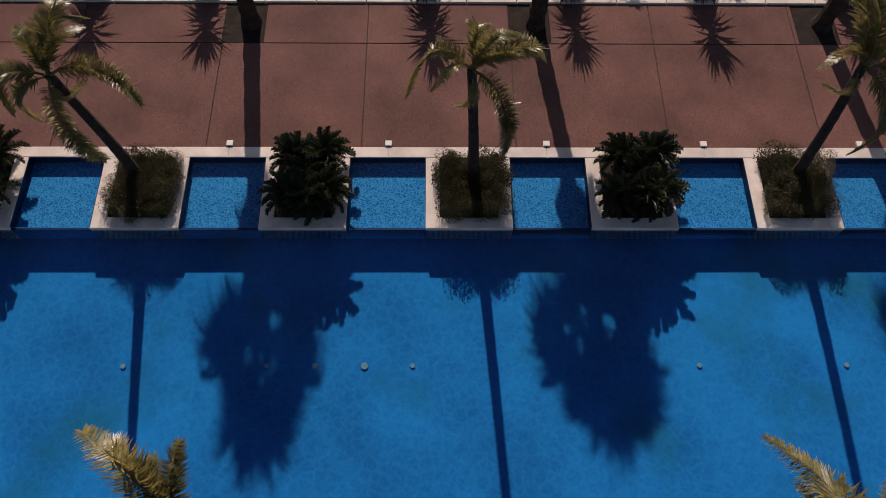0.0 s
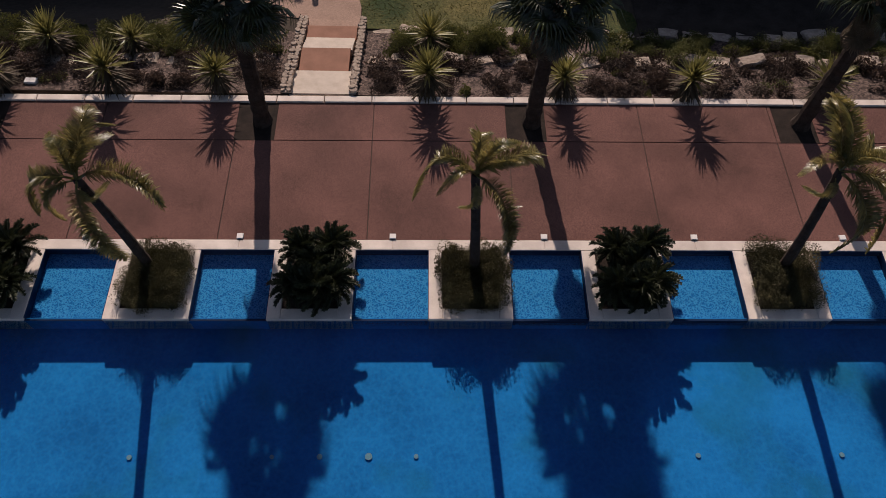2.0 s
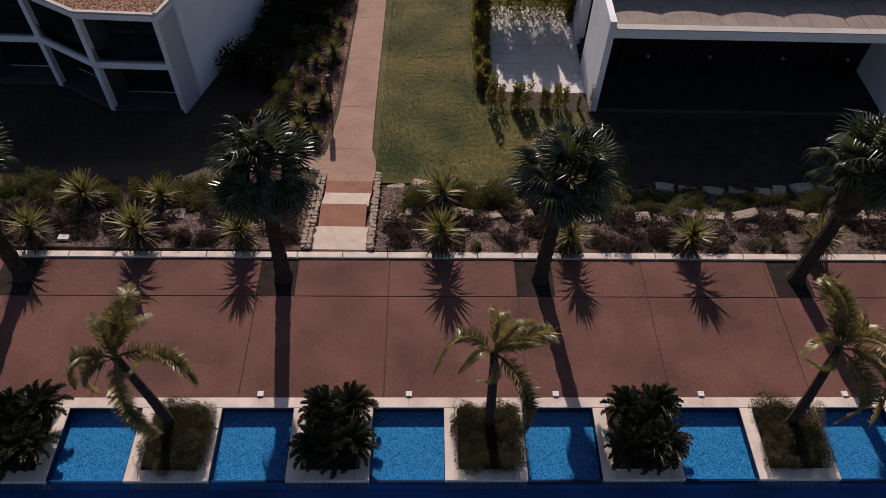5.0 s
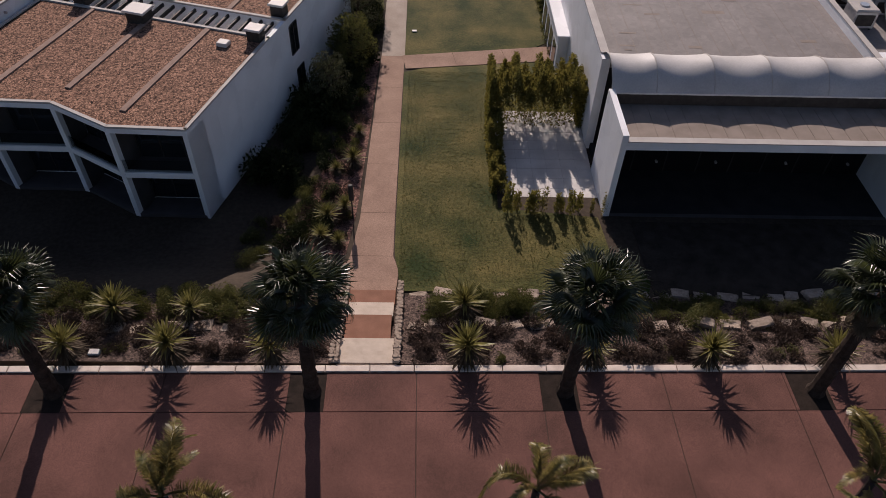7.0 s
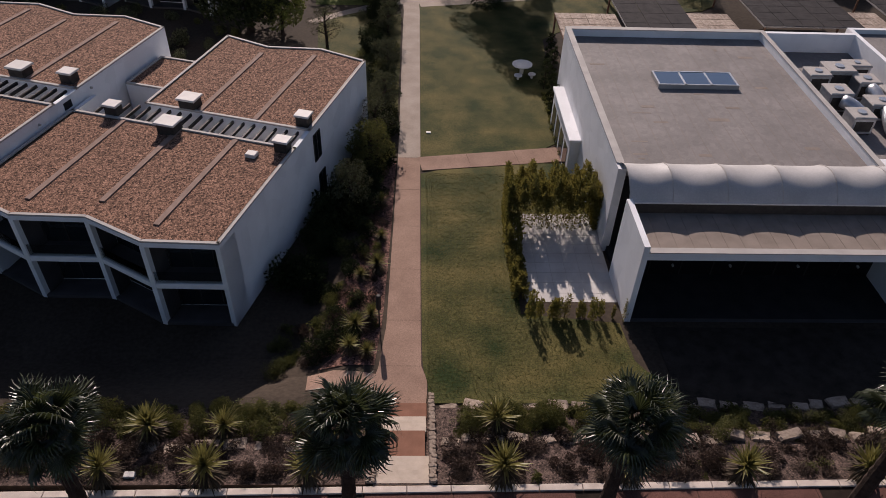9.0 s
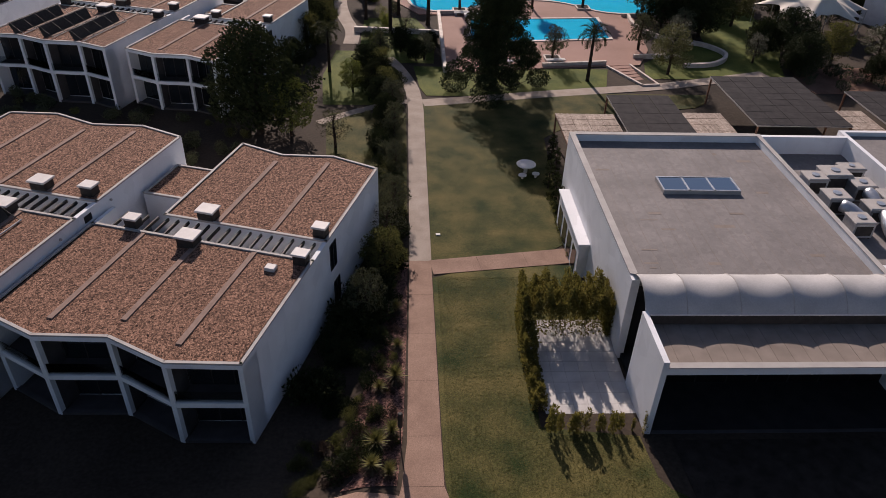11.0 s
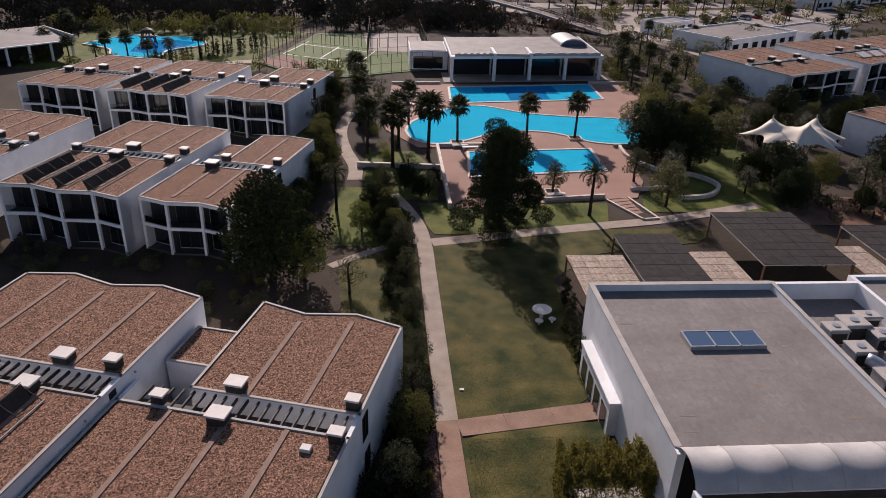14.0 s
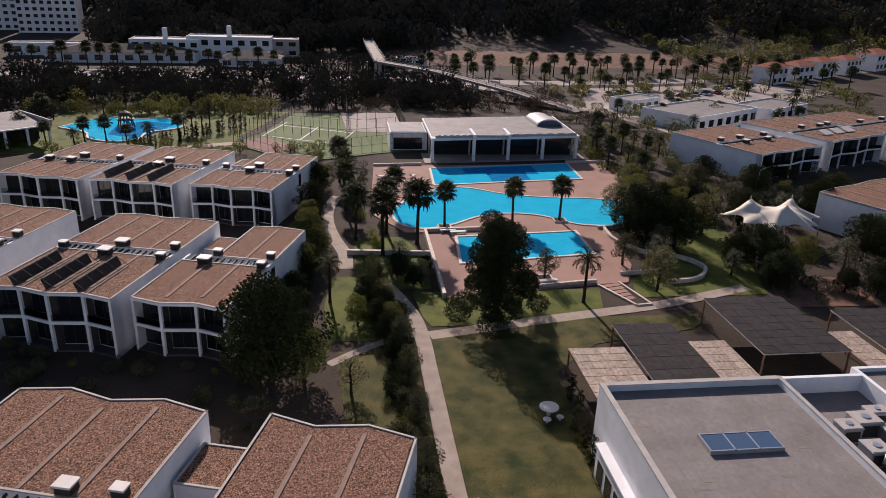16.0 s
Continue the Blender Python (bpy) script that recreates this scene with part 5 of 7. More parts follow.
for x, y, zt in ((-2.0, 318, 5), (-1, 301, 4.6), (20, 283, 3.2), (33, 270, 1.6)):
    part("pier", M().box(x - 0.6, x + 0.6, y - 0.6, y + 0.6, -4, zt), TRIM, fb)
solid("road", band(curve([(-420, 300), (-200, 312), (-85, 312), (0, 310), (76, 306), (160, 326), (300, 372), (480, 440)], 8), 13, lambda x, y: land(x, y) + 0.12, 0.3), PAVING, "pale main road crossing behind the resort", "road")
solid("road", band(curve([(-160, 332), (-100, 326), (-50, 324)], 6), 7, lambda x, y: land(x, y) + 0.16, 0.3), PATHG, "pale forecourt lane in front of the villas", "road")
solid("car_park", M().prism([(66, 238), (84, 226), (150, 262), (190, 290), (170, 312), (76, 290)], PZ - 0.6, PZ + 0.05), PAVING, "pale car park beside the road", "car park")
solid("pavement", band(curve([(30, 300), (45, 280), (62, 250), (76, 226), (84, 200)], 6), 6, lambda x, y: land(x, y) + 0.14, 0.3), PATHG, "pale pavement leading to the entrance", "pavement")
solid("pavement", band(curve([(-40, 192), (-50, 188), (-58, 183), (-66, 178)], 6), 3.5, lambda x, y: land(x, y) + 0.14, 0.3), PATHG, "pale path beside the splash pool", "pavement")
solid("lawn", M().sections(refine([(180, -95, -40), (200, -98, -42), (235, -95, -32)], 10), up(0.05), 0.1, 4), GREENLAWN, "dry green lawn round the splash pool", "lawn")
solid("bare_ground", M().sections(refine([(92, 48, 60), (97, 47, 62), (102, 50, 60)], 2), up(0.06), 0.1, 4), REDSOIL, "bare reddish soil with cut wood and leaves", "ground")
solid("field", M().sections(refine([(345, 10, 330), (380, 16, 340), (425, 30, 300)], 12), lambda x, y: land(x, y) + 0.15, 0.1, 16), REDSOIL, "bare brown field at the foot of the hill", "field")


ROOFDARK = material("dark_roof_tile", (0.05, 0.042, 0.04), (0.10, 0.082, 0.076), 0.6, 0.85, 0.4, 6)


def house(x, y, w, d, h, a, mat, roofmat, label, wins, chim=False):
    g = land(x, y) - 0.2
    b = thing("house", pose(x, y, g, 0, 0, a), label, "house", "distant houses")
    part("wall", M().box(-w / 2, w / 2, -d / 2, d / 2, 0, h), mat, b)
    if roofmat in (TILER, ROOFDARK):
        part("roof", M().add([(-w / 2 - 0.4, -d / 2 - 0.4, h), (w / 2 + 0.4, -d / 2 - 0.4, h), (w / 2 + 0.4, d / 2 + 0.4, h), (-w / 2 - 0.4, d / 2 + 0.4, h), (-w / 4, 0, h + d * 0.2), (w / 4, 0, h + d * 0.2)], [(3, 2, 1, 0), (0, 1, 5, 4), (1, 2, 5), (2, 3, 4, 5), (3, 0, 4)]), roofmat, b)
    else:
        r = part("roof", M().box(-w / 2 + 0.3, w / 2 - 0.3, -d / 2 + 0.3, d / 2 - 0.3, h, h + 0.06), roofmat, b)
        for c in ((-w / 2, w / 2, -d / 2, -d / 2 + 0.3), (-w / 2, w / 2, d / 2 - 0.3, d / 2), (-w / 2, -w / 2 + 0.3, -d / 2 + 0.3, d / 2 - 0.3), (w / 2 - 0.3, w / 2, -d / 2 + 0.3, d / 2 - 0.3)):
            part("parapet", M().box(*c, h, h + 0.5), mat, r)
    floors, cols = wins
    for f in range(floors):
        for c in range(cols):
            wx = -w / 2 + (c + 0.5) * w / cols
            z0 = f * h / floors + h / floors * 0.3
            win = part("window", M().box(wx - w / cols * 0.27, wx + w / cols * 0.27, -d / 2 - 0.03, -d / 2, z0, z0 + h / floors * 0.48), GLASS, b)
            part("window_sill", M().box(wx - w / cols * 0.3, wx + w / cols * 0.3, -d / 2 - 0.12, -d / 2 - 0.03, z0 - 0.12, z0), CAP, win)
    if chim:
        part("chimney", M().cbox(-1.5, 0.5, -1, 1, h, h + 5, 0.3), mat, b)


white_villa = "white villa beyond the road"
house(-112, 352, 62, 16, 4.5, 4, WHITE, ROOFDARK, white_villa, (1, 10))
house(-96, 362, 30, 14, 8.5, 4, WHITE, MEMBRANE, "white two-storey villa with a tall chimney", (2, 6), True)
house(-56, 344, 26, 14, 4.2, -2, WHITE, ROOFDARK, "white villa with a dark hipped roof", (1, 4))
house(-68, 366, 38, 14, 9.5, 2, WHITE, MEMBRANE, "white two-storey villa with terraces", (2, 7), True)
house(-46, 372, 18, 12, 8, 2, TRIM, MEMBRANE, white_villa, (2, 3))
house(-150, 366, 30, 10, 5, 8, WHITE, MEMBRANE, white_villa, (1, 4))
house(-176, 446, 30, 16, 21, 8, WHITE, MEMBRANE, "white apartment building on the hillside", (6, 8))
house(-212, 452, 36, 16, 25, 8, WHITE, MEMBRANE, "white apartment building on the hillside", (7, 9))
house(176, 318, 12, 10, 7.5, 30, WHITE, TILER, "white town house with a red tiled roof", (2, 3))
house(195, 328, 14, 10, 7.5, 30, WHITE, TILER, "white town house with a red tiled roof", (2, 3))
house(214, 340, 14, 10, 8.0, 30, WHITE, TILER, "white town house with a red tiled roof", (2, 3))
house(236, 352, 16, 10, 7.5, 30, WHITE, TILER, "white town house with a red tiled roof", (2, 4))
house(262, 366, 18, 12, 8.5, 30, WHITE, TILER, "white town house with a red tiled roof", (2, 4))
house(500, 690, 60, 25, 40, 30, TRIM, MEMBRANE, "grey apartment tower on the hillside", (9, 8))
house(97, 224, 34, 20, 4.5, 32, WHITE, MEMBRANE, "low white entrance building", (1, 7))
house(84, 246, 16, 9, 4.0, 32, WHITE, MEMBRANE, "low white gatehouse beside the car park", (1, 4))
house(128, 236, 24, 14, 4.0, 32, WHITE, MEMBRANE, "low white entrance wing", (1, 5))
pav = thing("pavilion", pose(-85.5, 191.0, PZ, 0, 0, 44), "low open pavilion with grey roof and white columns", "building")
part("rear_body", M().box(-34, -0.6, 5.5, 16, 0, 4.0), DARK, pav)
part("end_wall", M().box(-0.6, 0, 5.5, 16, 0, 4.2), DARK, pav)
part("eave", M().box(-35, 0.5, -0.4, 0.2, 4.05, 4.32), WHITE, pav)
part("roof", M().add([(-35, 0.2, 4.3), (0.5, 0.2, 4.3), (0.5, 17, 5.4), (-35, 17, 5.4), (-35, 0.2, 4.0), (0.5, 0.2, 4.0), (0.5, 17, 4.0), (-35, 17, 4.0)], [(0, 1, 2, 3), (7, 6, 5, 4), (1, 5, 6, 2), (3, 7, 4, 0), (2, 6, 7, 3), (0, 4, 5, 1)]), MEMBRANE, pav)
for k in range(8):
    part("column", M().box(-34.5 + k * 4.92, -34.0 + k * 4.92, -0.2, 0.3, 0, 4.0), WHITE, pav)
part("roof_edge", M().box(0.5, 0.9, -0.4, 17, 4.0, 5.5), TRIM, pav)
house(16, 352, 14, 6, 3.5, 0, WHITE, MEMBRANE, "small white kiosk beside the long footbridge", (1, 2))


def car(x, y, a, paint):
    g = land(x, y) + 0.16
    c = thing("car", pose(x, y, g, 0, 0, a), "parked car in the distance", "car", "parked cars")
    part("body", M().cbox(-0.9, 0.9, -2.1, 2.1, 0.3, 0.85, 0.12), paint, c)
    part("cabin", M().add([(-0.8, -1.2, 0.85), (0.8, -1.2, 0.85), (0.8, 1.5, 0.85), (-0.8, 1.5, 0.85), (-0.65, -0.6, 1.45), (0.65, -0.6, 1.45), (0.65, 1.1, 1.45), (-0.65, 1.1, 1.45)], [(4, 5, 6, 7), (0, 1, 5, 4), (1, 2, 6, 5), (2, 3, 7, 6), (3, 0, 4, 7)]), GLASS, c)
    for sx in (-0.85, 0.85):
        for sy in (-1.3, 1.3):
            part("wheel", M().tube([(sx - 0.1, sy, 0.32), (sx + 0.1, sy, 0.32)], 0.32, 10), DARK, c)


PAINTS = [CAP, METAL, GLASS, material("red_car_paint", (0.25, 0.02, 0.02), (0.3, 0.03, 0.03), 1, 0.3, 0), material("grey_car_paint", (0.12, 0.12, 0.13), (0.15, 0.15, 0.16), 1, 0.3, 0)]
for k in range(22):
    t = k / 22
    car(86 + t * 78 + RND.uniform(-1, 1), 258 + t * 40 + RND.choice((0, 9, 17)), 32 + RND.choice((0, 90)), PAINTS[k % 5])
for x, y in ((-40, 322), (-32, 321), (-26, 322), (-18, 320), (-60, 316), (30, 312), (110, 316), (182, 306), (192, 310), (-5, 324), (2, 322)):
    car(x, y, RND.choice((80, 95, 20)), PAINTS[RND.randrange(5)])
for k in range(14):
    x, y = -60 + k * 18, 302 + (0.09 * max(0, k - 7) * 18)
    l = thing("street_lamp", (x, y, land(x, y)), "tall thin street lamp beside the road", "street lamp", "street lamps")
    part("pole", M().tube([(0, 0, 0), (0, 0, 8)], 0.1, 6), TRIM, l)
    part("lamp_head", M().cbox(-0.2, 0.2, -0.9, 0.3, 7.95, 8.1, 0.03), CAP, l)

# ---- plants ----


def fan_leaf(seed, size=1.0, blades=27):
    """A pleated fan leaf on its stalk, growing along +x, its split tips hanging."""
    r = random.Random(seed)
    m = M()
    stalk = 0.8 * size
    m.tube([(0, 0, 0), (stalk * 0.5, 0, 0.06), (stalk, 0, 0.02)], [0.03, 0.02, 0.012], 4)
    step = 4.2 / (blades - 1)
    cup = r.uniform(0.05, 0.2)
    for k in range(blades):
        a = (k - (blades - 1) / 2) * step
        L = size * (1.0 - 0.3 * abs(a) / 2.1) * r.uniform(0.92, 1.06)
        d = Vector((math.cos(a), math.sin(a), 0))
        n = Vector((-d.y, d.x, 0)) * L * 0.56 * math.tan(step / 2) * 1.02
        o = Vector((stalk, 0, 0.02))
        rise = Vector((0, 0, cup * L * (0.4 + 0.6 * math.cos(a))))
        c = o + d * L * 0.56 + rise
        q = o + d * L * 0.82 + rise * 0.9 + Vector((r.uniform(-0.02, 0.02), r.uniform(-0.02, 0.02), -0.07 * L))
        e = o + d * L * 0.98 + Vector((r.uniform(-0.06, 0.06), r.uniform(-0.06, 0.06), -L * r.uniform(0.12, 0.38)))
        f = Vector((0, 0, 0.045 * size))
        m.add([o, c - n, c + f, c + n, q - n * 0.45, q + f * 0.6, q + n * 0.45, e], [(0, 1, 2), (0, 2, 3), (1, 4, 5, 2), (2, 5, 6, 3), (4, 7, 5), (5, 7, 6)])
    return m


def feather_leaf(seed, length=2.0, droop=1.0, pairs=24, width=0.42):
    """An arching feather leaf, growing along +x."""
    r = random.Random(seed)
    m = M()
    bow = r.uniform(-0.42, 0.42)
    pt = lambda t: Vector((length * (math.sin(t * 1.45 * droop) / (1.45 * droop)), bow * length * t * t, length * (0.28 * t - droop * 0.62 * t * t)))
    pts = [pt(k / 8) for k in range(9)]
    m.tube(pts, [0.035 * (1 - k / 9) + 0.006 for k in range(9)], 4)
    for k in range(pairs):
        t = 0.12 + 0.88 * k / pairs
        p, d = pt(t), (pt(t + 0.02) - pt(t - 0.02)).normalized()
        L = width * (math.sin(math.pi * (0.15 + 0.8 * t)) ** 0.6) * r.uniform(0.85, 1.15)
        for s in (-1, 1):
            for lift in (1.0, 0.5, 0.0, -0.5):
                out = (Vector((0, s * r.uniform(0.5, 1.0), lift + r.uniform(-0.3, 0.3))) + d * r.uniform(0.5, 1.1)).normalized()
                e = p + out * L - Vector((0, 0, 0.12 * L))
                n = (d + Vector((0, 0, 0.6))).normalized() * 0.019
                c = p + out * L * 0.5
                m.add([p - n * 0.6, p + n * 0.6, c + n * 1.1, e, c - n * 1.1], [(0, 1, 2, 4), (4, 2, 3)])
    return m


FANS = [fan_leaf(k).mesh("frond", FAN) for k in range(4)]
FANS_DRY = [fan_leaf(10 + k, 0.9).mesh("dry_frond", FANDRY) for k in range(3)]
FEATHERS = [feather_leaf(k, 2.95, 0.95 + 0.15 * k, 70, 0.46).mesh("frond", FEATHER) for k in range(6)]


def aim(az, up, at, s=1.0, roll=0.0):
    """A pose whose +x points to the bearing az, raised by up."""
    return Matrix.Translation(at) @ Matrix.Rotation(az, 4, "Z") @ Matrix.Rotation(-up, 4, "Y") @ Matrix.Rotation(roll, 4, "X") @ Matrix.Scale(s, 4)


def ringed_trunk(top, r0, r1, seed, n=10, lumps=0.06):
    r = random.Random(seed)
    steps = 22
    pts = [(top[0] * (k / steps) ** 1.3, top[1] * (k / steps) ** 1.3, top[2] * k / steps) for k in range(steps + 1)]
    rad = [(r0 + (r1 - r0) * k / steps) * (1 + (lumps if k % 2 else -lumps)) * r.uniform(0.96, 1.04) for k in range(steps + 1)]
    rad[0] *= 1.35
    return M().tube(pts, rad, n)


def fan_palm(x, y, h, seed, z=0.0, spread=1.0):
    r = random.Random(seed)
    p = thing("fan_palm", pose(x, y, z - 0.05), "tall fan palm with glossy leaves and a dry skirt", "palm tree", "terrace fan palms")
    part("trunk", ringed_trunk((0.15, 0.1, h), 0.34, 0.24, seed), BARK, p)
    for k in range(50):
        up = 1.45 - 1.95 * (k / 50) ** 0.9 + r.uniform(-0.4, 0.4)
        az = k * 2.39996 + r.uniform(-0.4, 0.4)
        o = (0.15 + math.cos(az) * 0.15, 0.1 + math.sin(az) * 0.15, h - 0.1 + 0.3 * (1 - k / 50))
        part("frond", FANS[k % 4], FAN, p, at=aim(az, up, o, spread * r.uniform(0.85, 1.35), r.uniform(-0.9, 0.9)))
    for k in range(26):
        az = k * 2.39996 + r.uniform(-0.2, 0.2)
        o = (0.15 + math.cos(az) * 0.22, 0.1 + math.sin(az) * 0.22, h - 0.3 - 1.1 * (k / 26))
        part("dry_frond", FANS_DRY[k % 3], FANDRY, p, at=aim(az, -1.1 - 0.4 * r.random(), o, r.uniform(0.6, 0.85)))
    return p


def feather_palm(x, y, top, seed, crown=()):
    """crown: (bearing, rise, size) of each frond, in degrees; a loose crown where none is given."""
    r = random.Random(seed)
    p = thing("feather_palm", pose(x, y, -0.06), "slender feather palm with yellowing arched fronds", "palm tree", "planter palms")
    part("trunk", ringed_trunk(top, 0.2, 0.12, seed, 8, 0.03), BARK, p)
    rows = crown or [(k * 137.5 + r.uniform(-25, 25), r.choice((70, 50, 35, 20, 5)), r.uniform(0.9, 1.1)) for k in range(8)]
    for k, (az, up, size) in enumerate(rows):
        part("frond", FEATHERS[(k * 5 + seed) % 6], FEATHER, p, at=aim(radians(az), radians(up), (top[0], top[1], top[2] - 0.05), size, r.uniform(-0.3, 0.3)))
    part("spear", M().tube([top, (top[0] + 0.1, top[1], top[2] + 0.7)], [0.05, 0.01], 5), FEATHER, p)
    part("dead_frond", FEATHERS[(seed + 2) % 6], FANDRY, p, at=aim(radians(260 + 20 * (seed % 3)), radians(-60), (top[0], top[1], top[2] - 0.25), 0.5))
    return p


def leaf_cloud(m, c, rad, count, size, r, flat=1.0, shell=0.55, spike=0.0):
    """Loose leaves through an ellipsoid, thicker towards its skin."""
    for _ in range(count):
        d = Vector((r.gauss(0, 1), r.gauss(0, 1), r.gauss(0, 1))).normalized()
        k = shell + (1 - shell) * r.random() ** 0.5
        p = Vector((c[0] + d.x * rad[0] * k, c[1] + d.y * rad[1] * k, c[2] + d.z * rad[2] * k))
        a = Vector((r.gauss(0, 1), r.gauss(0, 1), r.gauss(0, 1))).normalized()
        a = (a + d * spike).normalized()
        b = a.orthogonal().normalized()
        s = size * r.uniform(0.6, 1.3)
        m.add([p - b * s * 0.3, p + a * s * 0.5 - b * s * 0.28 + d * 0.05 * s, p + a * s, p + a * s * 0.5 + b * s * 0.28], [(0, 1, 2, 3)])
    return m


def shrub_mesh(seed, rx, ry, rz, count, size, mat, clumps=7, spike=0.6):
    r = random.Random(seed)
    m = M()
    for k in range(clumps):
        a, q = r.uniform(0, math.tau), r.random() ** 0.5 * 0.6
        f = r.uniform(0.38, 0.62)
        leaf_cloud(m, (math.cos(a) * q * rx, math.sin(a) * q * ry, rz * r.uniform(0.35, 0.6)), (rx * f, ry * f, rz * r.uniform(0.35, 0.55)), count // clumps, size, r, spike=spike)
    m.v = [(x, y, max(0.0, zz)) for x, y, zz in m.v]
    m.tube([(0, 0, -0.05), (0, 0, rz * 0.4)], 0.05, 5)
    return (m, m.mesh("foliage", mat), mat)


FARSHRUBS = {}
SHRUBS = {"green": [shrub_mesh(k, 0.85, 0.78, 1.1, 1500, 0.095, BUSH, 10) for k in range(4)], "planter": [shrub_mesh(70 + k, 0.85, 0.78, 1.1, 2600, 0.075, PLANTER, 12) for k in range(3)], "dry": [shrub_mesh(20 + k, 0.8, 0.7, 0.8, 520, 0.14, BUSHB, spike=1.2) for k in range(3)],
          "low": [shrub_mesh(30 + k, 0.7, 0.6, 0.55, 420, 0.13, BUSH) for k in range(3)], "olive": [shrub_mesh(40 + k, 1.3, 1.2, 1.6, 900, 0.2, OLIVE) for k in range(3)],
          "dark": [shrub_mesh(50 + k, 1.5, 1.4, 2.0, 1000, 0.24, PINE) for k in range(3)], "lime": [shrub_mesh(60 + k, 1.6, 1.5, 2.4, 1000, 0.24, LIME) for k in range(2)]}
SHRUB_LABEL = {"planter": "dense dark olive shrub filling a planter", "green": "rounded green shrub in the gravel bed", "dry": "low brownish dry shrub in the gravel bed", "low": "low cushion of green foliage", "olive": "grey-green rounded garden shrub", "dark": "dark evergreen garden shrub", "lime": "tall yellow-green leafy shrub"}


def shrub(kind, x, y, s=1.0, z=None, seed=0):
    z = land(x, y) if z is None else z
    source, me, mat = SHRUBS[kind][seed % len(SHRUBS[kind])]
    if y > 34.8:
        FARSHRUBS.setdefault(kind, M()).merge(source, Matrix.LocRotScale((x, y, z - 0.02), Euler((0, 0, seed * 1.7)), (s, s, s)))
        return None
    o = part("shrub", me, None, at=Matrix.LocRotScale((x, y, z - 0.02), Euler((0, 0, seed * 1.7)), (s, s, s)))
    return tagged(o, SHRUB_LABEL[kind], "shrub", kind + " shrubs")


def blade(seed):
    """One stiff sword leaf along +x, a little folded."""
    d = random.Random(seed).uniform(0.1, 0.28)
    return M().add([(0, -0.03, 0), (0, 0, -0.012), (0, 0.03, 0), (0.6, -0.066, -0.1 * d), (0.6, 0, -0.04), (0.6, 0.066, -0.1 * d), (1.3, 0, -d)], [(0, 1, 4, 3), (1, 2, 5, 4), (3, 4, 6), (4, 5, 6)])


SWORD = blade(9)
BLADES = [blade(k).mesh("leaf", YUCCA) for k in range(4)]


def yucca(x, y, s, k, near=True, rise=0.8):
    r = random.Random(k)
    p = thing("yucca", pose(x, y, land(x, y)), "spiky yellow-green yucca in the gravel bed", "yucca", "yuccas")
    top = rise * s
    part("stem", M().tube([(0, 0, -0.1), (0.03, 0, 0.55 * top), (0, 0, top)], [0.17, 0.14, 0.1], 7), BARK, p)
    for i in range(80 if near else 0):
        az, up = i * 2.39996 + r.uniform(-0.25, 0.25), 1.5 - 1.2 * (i / 80) ** 1.2 + r.uniform(-0.12, 0.12)
        part("leaf", BLADES[i % 4], YUCCA, p, at=aim(az, up, (0, 0, top), s * r.uniform(0.68, 0.95)))
    if not near:
        tuft = M()
        for i in range(70):
            tuft.merge(SWORD, aim(i * 2.39996, 1.5 - 1.2 * (i / 70) ** 1.2 + r.uniform(-0.12, 0.12), (0, 0, top), s * r.uniform(0.65, 0.9)))
        part("leaves", tuft, YUCCA, p)
    skirt = M()
    for i in range(120):
        skirt.merge(SWORD, aim(i * 2.39996, 0.1 - 1.2 * r.random(), (0, 0, top * r.uniform(0.55, 1.0)), s * r.uniform(0.55, 0.85)))
    part("dry_skirt", skirt, FANDRY, p, "dry hanging leaves")


def cycad_mesh(seed):
    r = random.Random(seed)
    m = M()
    m.tube([(0, 0, -0.1), (0, 0, 0.45)], [0.2, 0.16], 8)
    leaf = feather_leaf(seed, 0.95, 0.75, 20, 0.17)
    for k in range(30):
        az, up = k * 2.39996, 1.3 - 1.35 * k / 30
        m.merge(leaf, aim(az, up, (0, 0, 0.45), r.uniform(0.85, 1.1)))
    return m.mesh("cycad", CYCAD)


CYCADS = [cycad_mesh(k) for k in range(2)]
for i, x in enumerate(PITS):
    fan_palm(x, ty(x, 20.4), (6.1, 6.2, 6.4, 6.1, 6.7, 6.2)[i], 11 + i)
TOPS = {-2: (0.35, -0.95, 6.75), 0: (-0.38, -1.0, 7.1), 2: (-1.5, -0.75, 7.0), -4: (0.9, -0.6, 7.0), 4: (0.4, -0.6, 7.0), -6: (0.3, -0.6, 7), 6: (-0.3, -0.6, 7)}
CROWNS = {-2: [(105, 45, 0.95), (60, 50, 1.0), (5, 25, 1.05), (-75, -5, 1.05), (190, 30, 0.9), (215, 5, 0.75), (135, 75, 0.7), (20, 70, 0.65)],
          0: [(150, 30, 0.9), (85, 45, 0.85), (40, 68, 0.7), (8, 28, 1.0), (-48, 15, 1.0), (-25, 55, 0.6), (200, 62, 0.5)],
          2: [(115, 48, 0.95), (70, 55, 0.9), (25, 32, 1.05), (-30, 22, 1.05), (-62, 0, 1.1), (165, 55, 0.6), (0, 70, 0.7)]}
r4 = random.Random(4)
